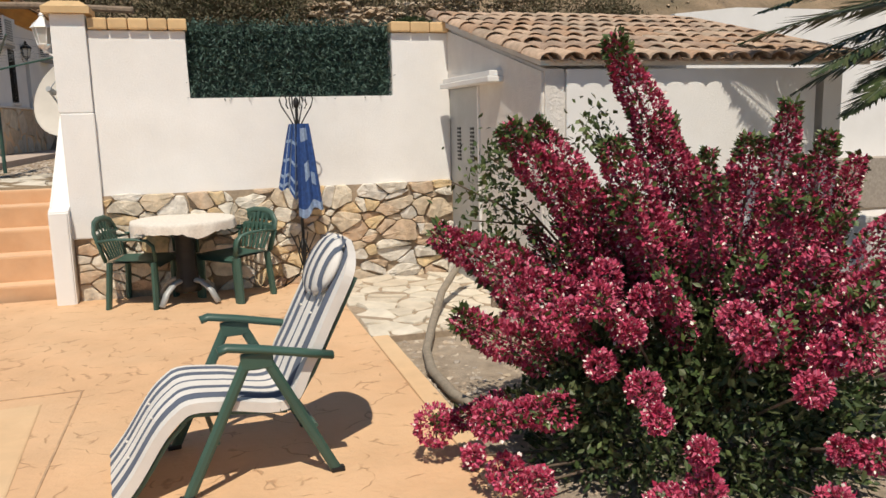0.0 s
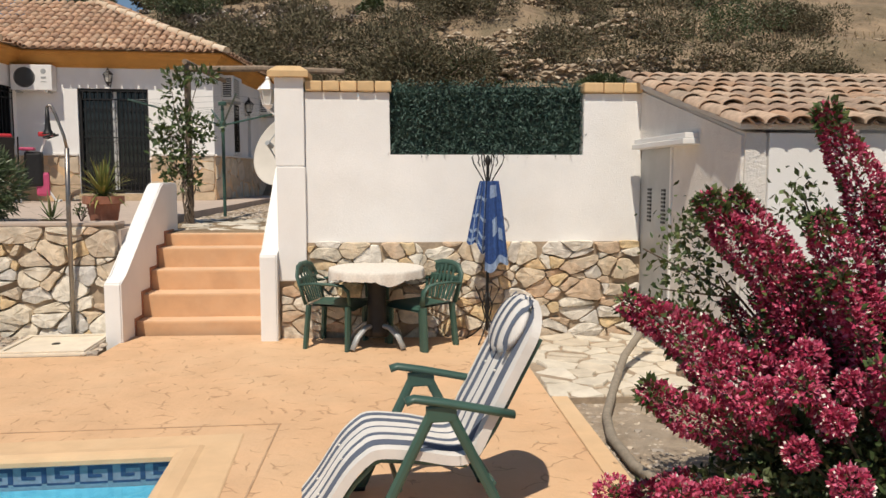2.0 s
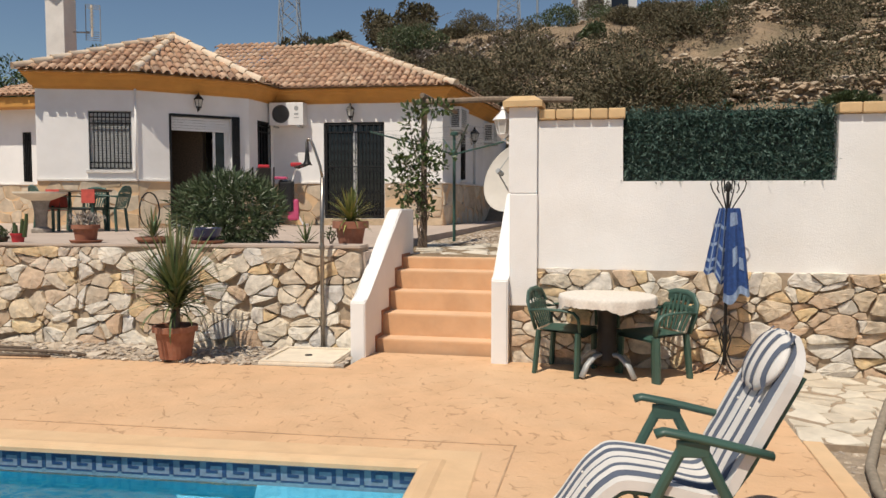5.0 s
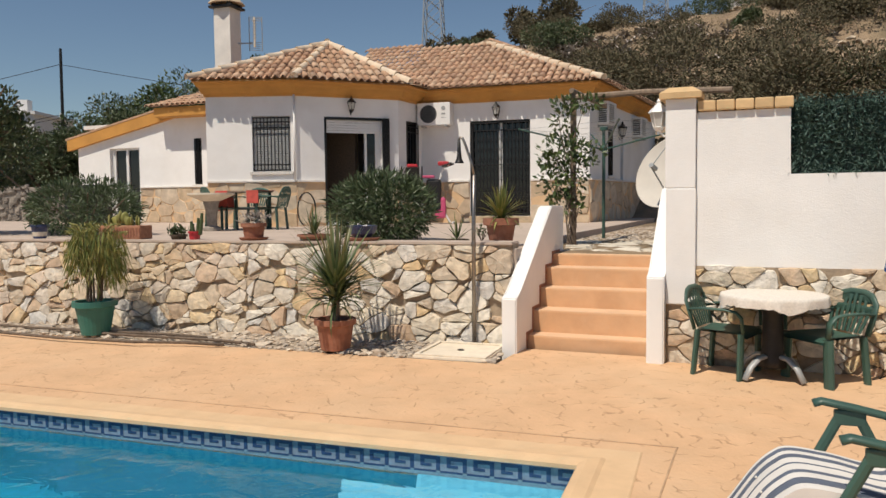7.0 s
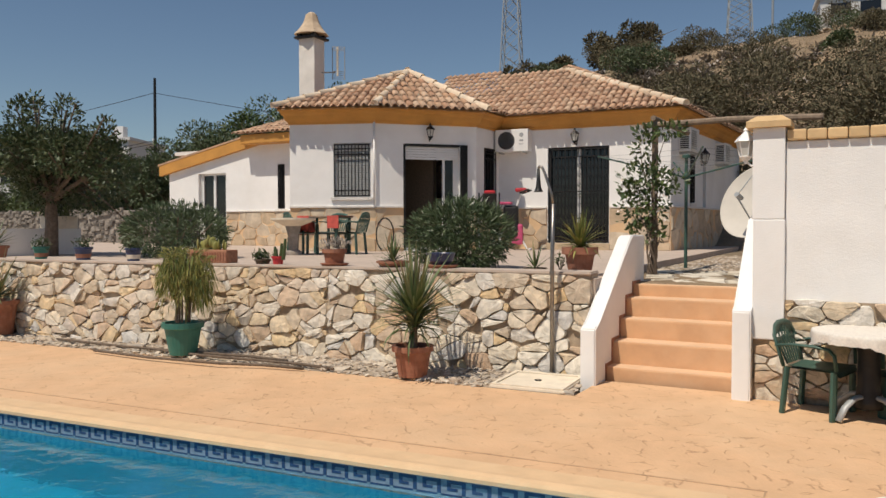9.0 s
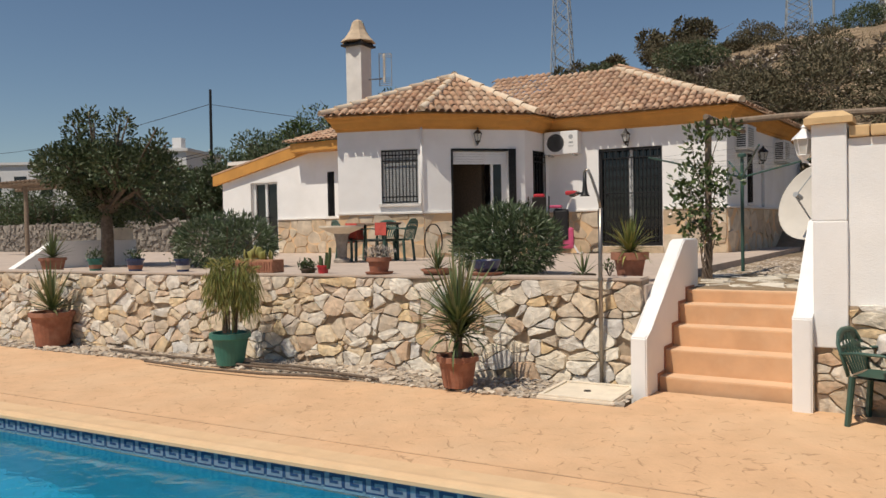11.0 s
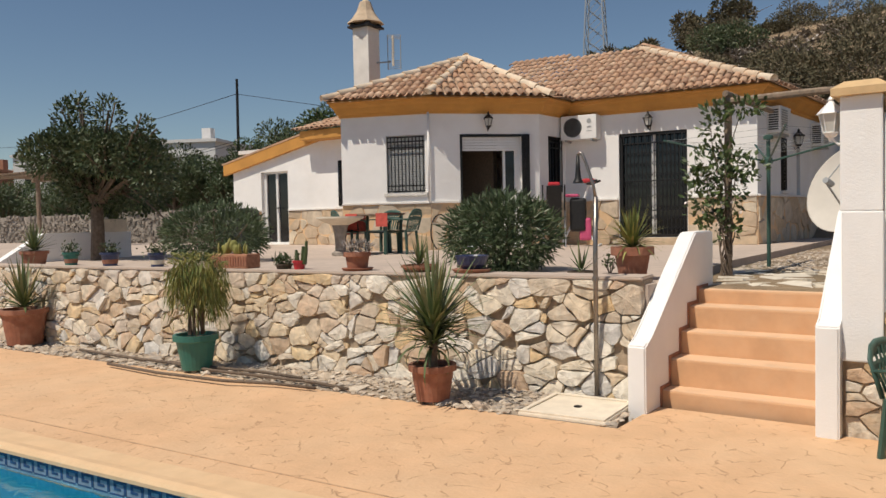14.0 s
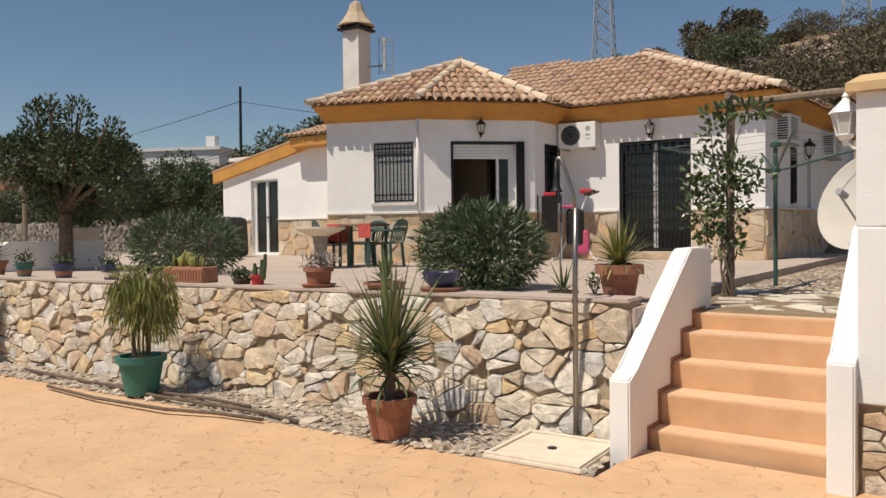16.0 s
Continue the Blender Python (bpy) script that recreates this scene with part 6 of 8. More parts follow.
# lantern on the pier
def lantern(at, label, mat, arm_to=None, scale=1.0, group=""):
    q = thing("wall_lantern", label, "lantern", at, 0, group)
    k = scale
    part("roof", lathe(bmesh.new(), [(0.10 * k, 0.17 * k), (0.085 * k, 0.19 * k), (0.03 * k, 0.245 * k), (0.018 * k, 0.26 * k), (0.022 * k, 0.275 * k), (0.005 * k, 0.30 * k)], 6), mat, q)
    part("glass_body", lathe(bmesh.new(), [(0.048 * k, 0.04 * k), (0.078 * k, 0.168 * k)], 6), M["lampglass"], q, "frosted glass panes")
    bm = bmesh.new()
    for j in range(6):
        a = 2 * math.pi * j / 6
        sweep(bm, [(0.05 * k * math.cos(a), 0.05 * k * math.sin(a), 0.04 * k), (0.081 * k * math.cos(a), 0.081 * k * math.sin(a), 0.17 * k)], 0.005 * k, n=4)
    part("cage", bm, mat, q)
    part("base", lathe(bmesh.new(), [(0.012 * k, -0.03 * k), (0.02 * k, 0.0), (0.035 * k, 0.01 * k), (0.055 * k, 0.035 * k), (0.05 * k, 0.04 * k)], 10), mat, q)
    if arm_to:
        a = Vector(arm_to)
        part("bracket", sweep(bmesh.new(), [(0, 0, 0.0), (a.x * 0.5, a.y * 0.5, -0.05), a], 0.010, n=6), mat, q)
    return q


M["lampglass"] = material("frosted_glass", (0.55, 0.54, 0.50), 0.25, vary=0.05, bump=0)
lantern((0.075, 0.22, 2.13), "white cast-metal lantern on the garden wall pier", M["whitepaint"], (0.10, 0.0, -0.02))
lantern((-4.57, 9.22, 3.36), "black lantern over the grilled patio door", M["iron"], (0.02, 0.19, 0.16), 1.1, "house lanterns")
lantern((-7.12, 7.28, 3.40), "black lantern over the open patio door", M["iron"], (-0.12, 0.13, 0.16), 1.1, "house lanterns")
lantern((-2.30, 12.1, 3.0), "dark green lantern on the side wall", M["iron"], (-0.14, 0.0, 0.1), 1.3, "house lanterns")

# satellite dish
# cream paint greyed down: the shade on the dish is in its colour
M["dishpaint"] = material("shaded_cream_paint", (0.56, 0.52, 0.46), 0.7, vary=0.06, scale=4, stain=(0.48, 0.43, 0.36), stain_amount=0.3, bump=0.05)
sd = thing("satellite_dish", "large pale satellite dish on a short mast in the yard", "satellite dish", (0.0, 0, 0))
bm = bmesh.new()
nrm = Vector((-0.42, -0.80, 0.42)).normalized()
rot = nrm.to_track_quat("Z", "Y").to_matrix().to_4x4()
prof = [(r, 0.36 * r * r) for r in np.linspace(0.0, 0.47, 9)]
prof = [(max(r, 0.004), z) for r, z in prof] + [(0.48, 0.085), (0.47, 0.07)] + [(max(r, 0.004), 0.36 * r * r - 0.012) for r in np.linspace(0.45, 0.0, 8)]
lathe(bm, prof, 36)
bmesh.ops.transform(bm, verts=bm.verts[:], matrix=Matrix.Translation((-0.08, 2.62, 1.80)) @ rot @ Matrix.Diagonal((0.92, 1.0, 1, 1)))
part("dish", bm, M["dishpaint"], sd, "matt cream reflector, its colour greyed for shade", smooth=True)
part("mast", sweep(bmesh.new(), [(0.02, 2.85, 0.90), (0.02, 2.85, 1.75)], 0.03, n=10), M["grey"], sd)
part("mount", sweep(bmesh.new(), [(0.02, 2.85, 1.65), (-0.04, 2.72, 1.75)], 0.04, n=8), M["grey"], sd)
part("feed_arm", sweep(bmesh.new(), [(-0.02, 2.60, 1.38), (-0.25, 2.20, 1.86)], 0.010, n=6), M["grey"], sd)
part("feed_arm", sweep(bmesh.new(), [(-0.08, 2.70, 2.24), (-0.25, 2.20, 1.90)], 0.006, n=6), M["grey"], sd)
part("feed_horn", sweep(bmesh.new(), [(-0.26, 2.17, 1.90), (-0.22, 2.27, 1.86)], 0.03, n=10), M["grey"], sd)

# rotary clothes dryer
cl = thing("rotary_dryer", "green rotary clothes dryer standing at the edge of the yard", "clothes dryer", (-1.22, 4.25, 0.93))
part("pole", sweep(bmesh.new(), [(0, 0, 0), (0, 0, 1.62)], 0.024, n=10), M["greenplastic"], cl)
part("hub", lathe(bmesh.new(), [(0.05, 1.28), (0.05, 1.34), (0.03, 1.36)], 12), M["greenplastic"], cl)
part("top_cap", lathe(bmesh.new(), [(0.06, 1.58), (0.06, 1.62), (0.02, 1.64)], 12), M["greenplastic"], cl)
ends = []
for k in range(4):
    a = 0.35 + math.pi / 2 * k
    e = (1.25 * math.cos(a), 1.25 * math.sin(a), 1.62)
    ends.append(e)
    part("arm", sweep(bmesh.new(), [(0.04 * math.cos(a), 0.04 * math.sin(a), 1.31), e], 0.012, n=6), M["greenplastic"], cl)
bm = bmesh.new()
for f in (0.45, 0.62, 0.8, 0.97):
    for k in range(4):
        a, b = Vector(ends[k]), Vector(ends[(k + 1) % 4])
        h = Vector((0, 0, 1.31))
        sweep(bm, [h + (a - h) * f, h + (b - h) * f], 0.0025, n=4)
part("lines", bm, M["grey"], cl)

# ---- house fittings ----
def aircon(at, turn, label, w=0.78, h=0.50, d=0.28):
    q = thing("air_conditioner", label, "air conditioner", at, turn, "air conditioners")
    part("casing", box(bmesh.new(), -w / 2, w / 2, -d, 0, 0, h, 0.012), M["whitepaint"], q)
    part("fan_guard", lathe(bmesh.new(), [(0.20, -0.004), (0.20, 0.004), (0.19, 0.006)], 28), M["iron"], q, "dark round fan grille")
    q.children[-1].matrix_basis = pose(-w * 0.16, -d - 0.002, h / 2, 90, 0, 0)
    bm = bmesh.new()
    for rr in (0.06, 0.10, 0.14, 0.18):
        for j in range(20):
            a, b = 2 * math.pi * j / 20, 2 * math.pi * (j + 1) / 20
            sweep(bm, [(-w * 0.16 + rr * math.cos(a), -d - 0.012, h / 2 + rr * math.sin(a)), (-w * 0.16 + rr * math.cos(b), -d - 0.012, h / 2 + rr * math.sin(b))], 0.003, n=4)
    part("guard_wire", bm, M["grey"], q)
    bm = bmesh.new()
    bmesh.ops.create_cone(bm, cap_ends=True, segments=20, radius1=0.05, radius2=0.05, depth=0.004, matrix=pose(w * 0.30, -d - 0.003, h * 0.74, 90, 0, 0))
    part("badge", bm, M["grey"], q, "plain grey round mark")
    part("label_bar", box(bmesh.new(), w * 0.24, w * 0.36, -d - 0.005, -d - 0.001, h * 0.46, h * 0.53), M["grey"], q)
    part("label_bar", box(bmesh.new(), w * 0.23, w * 0.37, -d - 0.005, -d - 0.001, h * 0.32, h * 0.345), M["grey"], q)
    bm = bmesh.new()
    for s in (-0.28, 0.28):
        box(bm, s - 0.02, s + 0.02, -d, 0.0, -0.04, -0.002)
    part("bracket", bm, M["grey"], q)
    return q


aircon((-6.00, 9.27, 3.21), 4.4, "white air-conditioning unit on brackets in the wall corner")
ang = math.degrees(math.atan2(B_[1] - C_[1], B_[0] - C_[0]))
for s, z in ((0.95, 3.15), (4.3, 3.1)):
    d = (Vector(B_) - Vector(C_)).normalized()
    p = Vector(C_) + d * s
    q = thing("air_conditioner", "white louvred air-conditioning unit on the shaded side wall", "air conditioner", (p.x, p.y, z), ang, "air conditioners")
    part("casing", box(bmesh.new(), -0.36, 0.36, -0.26, 0, 0, 0.52, 0.012), M["whitepaint"], q)
    bm = bmesh.new()
    for k in range(9):
        box(bm, -0.30, 0.10, -0.272, -0.262, 0.06 + k * 0.046, 0.085 + k * 0.046)
    part("louvre", bm, M["grey"], q)
    bm = bmesh.new()
    for k in range(9):
        box(bm, -0.371, -0.361, -0.22, -0.04, 0.06 + k * 0.046, 0.085 + k * 0.046)
    part("louvre", bm, M["iron"], q)
    part("bracket", box(bmesh.new(), -0.30, 0.30, -0.24, 0.0, -0.05, -0.002), M["grey"], q)
# drainpipe at the bay corner
dpipe = part("drainpipe", sweep(bmesh.new(), [(-8.03, 6.49, 1.97), (-8.03, 6.49, 3.72)], 0.022, n=8), M["white"], None, smooth=True)
tagged(dpipe, "slim white drainpipe on the corner of the bay", "drainpipe")
# aerial on the chimney
an = thing("tv_aerial", "grey television aerial fixed to the chimney", "aerial", (-10.12, 7.92, 5.0), 35)
part("mast", sweep(bmesh.new(), [(-0.30, 0, 0.18), (0.05, 0, 0.20)], 0.016, n=6), M["grey"], an)
for x in (-0.02, 0.27):
    part("frame_bar", sweep(bmesh.new(), [(x, 0, 0.02), (x, 0, 0.80)], 0.010, n=6), M["grey"], an)
for k in range(9):
    z = 0.04 + k * 0.045 if k < 5 else 0.80 - (k - 5) * 0.03
    part("reflector_bar", sweep(bmesh.new(), [(-0.03, 0, z), (0.28, 0, z)], 0.006, n=5), M["grey"], an)
part("boom", sweep(bmesh.new(), [(0.10, -0.05, 0.10), (0.10, -0.05, 0.78)], 0.024, n=6), M["tray"], an, "pale plastic boom")
for k in range(6):
    part("element", sweep(bmesh.new(), [(0.05, -0.07, 0.30 + k * 0.08), (0.16, -0.07, 0.32 + k * 0.08)], 0.008, n=5), M["grey"], an)

# terrace table set
ts = thing("terrace_table", "small rectangular table with a red cloth on the terrace", "table", (-8.13, 4.95, TZ), 8)
part("tabletop", box(bmesh.new(), -0.42, 0.42, -0.32, 0.32, 0.70, 0.73, 0.01), M["wood"], ts)
for dx in (-0.36, 0.36):
    for dy in (-0.27, 0.27):
        leg(ts, (dx, dy, 0.70), (dx, dy, 0), 0.025, 0.025, M["greenplastic"])
bm = bmesh.new()
box(bm, -0.44, -0.20, -0.335, 0.335, 0.731, 0.738)
box(bm, -0.447, -0.44, -0.335, 0.335, 0.36, 0.738)
box(bm, -0.44, -0.20, -0.342, -0.335, 0.45, 0.738)
box(bm, 0.20, 0.44, -0.335, 0.335, 0.731, 0.738)
box(bm, 0.20, 0.44, -0.342, -0.335, 0.50, 0.738)
ob = part("table_runner", bm, M["red"])
ob.matrix_basis = pose(-8.13, 4.95, TZ, 0, 0, 8)
tagged(ob, "red cloth hanging over the terrace table", "tablecloth")
src = plastic_chair((-7.62, 5.05, TZ), 190, "dark green plastic armchair at the terrace table")
src["group"] = "chairs at the terrace table"
copy_thing(src, pose(-8.46, 4.62, TZ, 0, 0, 60))
copy_thing(src, pose(-8.40, 5.50, TZ, 0, 0, -85))
bb = thing("bird_bath", "stone pedestal with a wide shallow bowl", "bird bath", (-8.33, 4.2, TZ))
part("pedestal", lathe(bmesh.new(), [(0.16, 0), (0.16, 0.06), (0.09, 0.10), (0.10, 0.3), (0.13, 0.50), (0.15, 0.54)], 16), M["farstone"], bb)
part("bowl", lathe(bmesh.new(), [(0.15, 0.54), (0.30, 0.60), (0.42, 0.66), (0.42, 0.69), (0.36, 0.68), (0.1, 0.62)], 24), M["tray"], bb)
hoop = thing("hose_reel", "thin iron hose hoop leaning by the wall", "hose reel", (-7.55, 6.15, TZ), 40)
for k in range(2):
    bm = bmesh.new()
    pts = [(0.18 * math.cos(a), 0.04 * k, 0.36 + 0.34 * math.sin(a)) for a in np.linspace(-1.2, 4.34, 18)]
    sweep(bm, pts, 0.012, n=6)
    part("hoop", bm, M["iron"], hoop)

# exercise bike
bk = thing("exercise_bike", "red and white folding exercise bike against the wall", "exercise bike", (-5.75, 8.45, TZ), 15)
for a, b, m_, nm in (((-0.35, 0, 0.03), (0.12, 0, 0.95), "whitepaint", "frame_tube"), ((0.35, 0, 0.03), (-0.1, 0, 0.80), "whitepaint", "frame_tube"), ((-0.42, -0.2, 0.03), (-0.42, 0.2, 0.03), "whitepaint", "floor_bar"), ((0.42, -0.2, 0.03), (0.42, 0.2, 0.03), "whitepaint", "floor_bar"), ((0.12, 0, 0.95), (0.22, 0, 1.28), "whitepaint", "handle_post"), ((-0.1, 0, 0.78), (-0.12, 0, 1.0), "steel", "seat_post"), ((0.22, -0.22, 1.25), (0.22, 0.22, 1.25), "iron", "handlebar"), ((0.22, 0.22, 1.25), (0.42, 0.2, 1.32), "iron", "handle_grip"), ((0.22, -0.22, 1.25), (0.42, -0.2, 1.32), "iron", "handle_grip")):
    part(nm, sweep(bmesh.new(), [a, b], 0.022, n=8), M[m_], bk)
part("motor_housing", box(bmesh.new(), -0.17, 0.16, -0.09, 0.09, 0.30, 0.98, 0.06), M["iron"], bk, "black plastic housing")
part("seat", box(bmesh.new(), -0.24, 0.02, -0.12, 0.12, 1.0, 1.06, 0.025), M["pink"], bk, "pink seat")
part("display", box(bmesh.new(), 0.10, 0.34, -0.12, 0.12, 1.27, 1.36, 0.03), M["redplastic"], bk, "red console")
part("flywheel_cover", box(bmesh.new(), 0.02, 0.26, -0.06, 0.06, 0.12, 0.58, 0.05), M["pink"], bk, "pink flywheel cover")
fc = thing("folding_chair", "black folded deck chair leaning on the bay wall", "chair", (-6.15, 8.15, TZ), -60)
for y in (-0.22, 0.22):
    part("frame_bar", sweep(bmesh.new(), [(-0.15, y, 0), (0.1, y, 1.25)], 0.016, n=6), M["iron"], fc)
    part("frame_bar", sweep(bmesh.new(), [(0.15, y, 0), (-0.05, y, 0.95)], 0.016, n=6), M["grey"], fc)
part("backrest", box(bmesh.new(), -0.02, 0.02, -0.15, 0.15, 0.55, 1.25, 0.012, Matrix.Rotation(0.18, 4, "Y")), M["iron"], fc, "black fabric")
part("headrest", box(bmesh.new(), 0.16, 0.22, -0.12, 0.12, 1.22, 1.30, 0.03), M["redplastic"], fc, "red headrest")
wr = thing("watering_can", "dark round pot standing by the annex wall", "pot", (-10.9, 7.6, TZ))
part("body", lathe(bmesh.new(), [(0.1, 0), (0.17, 0.12), (0.17, 0.22), (0.12, 0.30), (0.10, 0.30)], 16), M["iron"], wr)
bq = thing("barbecue", "barbecue under a black weatherproof cover", "barbecue", (-15.0, 7.6, TZ), 5)
bm = box(bmesh.new(), -0.55, 0.55, -0.3, 0.3, 0.0, 1.0, 0.14)
for v_ in bm.verts:
    v_.co.x *= 1 - 0.25 * max(0, v_.co.z - 0.6)
part("cover", bm, M["cover"], bq)

# ---- west end of the terrace ----
wp = part("stair_parapet", extrude_profile(bmesh.new(), [(-1.2, -0.1), (-1.2, 0.05), (1.2, 1.50), (2.9, 1.50), (2.9, -0.1)], "x", -12.8, -12.6), M["white"])
struct(wp, "white sloping parapet at the west end of the stone wall", "parapet")
pl = thing("planter", "square cream planter with greenery on the low wall", "planter", (-12.7, 2.5, 1.50), 90)
part("box", box(bmesh.new(), -0.30, 0.30, -0.16, 0.16, 0, 0.24, 0.02), M["tray"], pl)
tagged(leaf_cloud("leaves", r_.normal(size=(300, 3)) * [0.22, 0.1, 0.06] + [0, 0, 0.30], r_.normal(size=(300, 3)) + [0, 0, 0.5], 0.10, 0.03, M["leaf"], r_, pl), kind="stuff")


def tree(name, label, at, height, blobs, n, length, width, mat, seed, trunk_r=0.13, lean=(0, 0)):
    r = np.random.default_rng(seed)
    q = thing(name, label, "tree", at)
    base = min(c[2] - rd[2] * 0.5 for c, rd in blobs)
    bm = bmesh.new()
    sweep(bm, [(0, 0, -0.05), (0.03 + lean[0] * 0.3, lean[1] * 0.3, base * 0.6), (lean[0], lean[1], base + 0.2)], trunk_r, n=10, taper=0.75)
    part("trunk", bm, M["bark"], q)
    bm = bmesh.new()
    for c, rd in blobs:
        c = Vector(c)
        mid = Vector((lean[0], lean[1], base)) * 0.5 + c * 0.5 + Vector((r.normal() * 0.08, r.normal() * 0.08, 0.1))
        sweep(bm, [(lean[0], lean[1], base), mid, c + Vector((0, 0, rd[2] * 0.4))], trunk_r * 0.45, n=6, taper=0.3)
        for k in range(4):
            e = c + Vector((r.normal() * rd[0] * 0.6, r.normal() * rd[1] * 0.6, r.normal() * rd[2] * 0.6))
            sweep(bm, [mid, e], trunk_r * 0.2, n=4, taper=0.4)
    part("branching", bm, M["bark"], q)
    P, W = clump_points(r, n, blobs, 0.35)
    tagged(leaf_cloud("crown", P, W, length, width, mat, r, q), kind="stuff")
    return q


r_ = np.random.default_rng(99)


def crown(n, span, zlo, zhi, rad, seed):
    r = np.random.default_rng(seed)
    return [((r.uniform(-span, span), r.uniform(-span, span) * 0.8, r.uniform(zlo, zhi)), (rad * r.uniform(0.6, 1.1),) * 2 + (rad * r.uniform(0.6, 1.0),)) for _ in range(n)]


tree("orange_tree", "dark leafy orange tree growing through the terrace", (-12.1, 1.9, TZ), 2.9, crown(15, 0.95, 1.1, 2.2, 0.55, 3) + [((-0.8, 0, 2.5), (0.3, 0.3, 0.5)), ((0.5, 0, 2.45), (0.28, 0.28, 0.45)), ((-0.4, 0, 2.6), (0.2, 0.2, 0.45)), ((1.25, 0, 1.8), (0.4, 0.4, 0.5)), ((1.55, 0.1, 1.55), (0.4, 0.4, 0.55)), ((1.5, 0.0, 2.1), (0.22, 0.22, 0.35))], 19000, 0.085, 0.040, M["leafdark"], 61)
# old stone boundary wall beyond
fw = thing("wall_boundary", "grey dry-stone boundary wall behind the terrace", "wall", kind="structure")
part("core", box(bmesh.new(), -45, -17.3, 10.0, 10.4, 0.9, 2.05), M["farstone"], fw)
V, Fc = [], []
for i in range(900):
    x, z, w, h = r_.uniform(-34, -17.3), r_.uniform(0.95, 2.08), r_.uniform(0.12, 0.3), r_.uniform(0.07, 0.16)
    b0 = len(V)
    for y, k in ((10.01, 1.0), (9.96 - 0.03 * r_.random(), 0.72)):
        V += [(x - w * k / 2, y, z - h * k / 2), (x + w * k / 2, y, z - h * k / 2 + 0.01), (x + w * k / 2, y, z + h * k / 2), (x - w * k / 2, y, z + h * k / 2 - 0.01)]
    Fc += [(b0 + 4, b0 + 5, b0 + 6, b0 + 7)] + [(b0 + k, b0 + (k + 1) % 4, b0 + 4 + (k + 1) % 4, b0 + 4 + k) for k in range(4)]
tagged(soup("stones", V, Fc, M["farstone"], fw), kind="stuff")


# shelter at the far side of the garden
gs = thing("garden_shelter", "dark timber shelter with a flat slatted roof behind the tree", "shelter", (-22.85, 6.5, 0.9))
for x in (-3.0, 0.0):
    part("post", sweep(bmesh.new(), [(x, 0, 0), (x, 0, 2.28)], 0.06, n=8, square=True), M["wood"], gs)
for y in (-0.1, 1.6):
    part("beam", sweep(bmesh.new(), [(-3.4, y, 2.33), (1.25, y, 2.33)], 0.05, n=8, square=True), M["wood"], gs)
for k in range(19):
    x = -3.3 + k * 0.245
    part("roof_slat", box(bmesh.new(), x, x + 0.17, -0.35, 1.85, 2.385, 2.425, 0.006), M["wood"], gs)

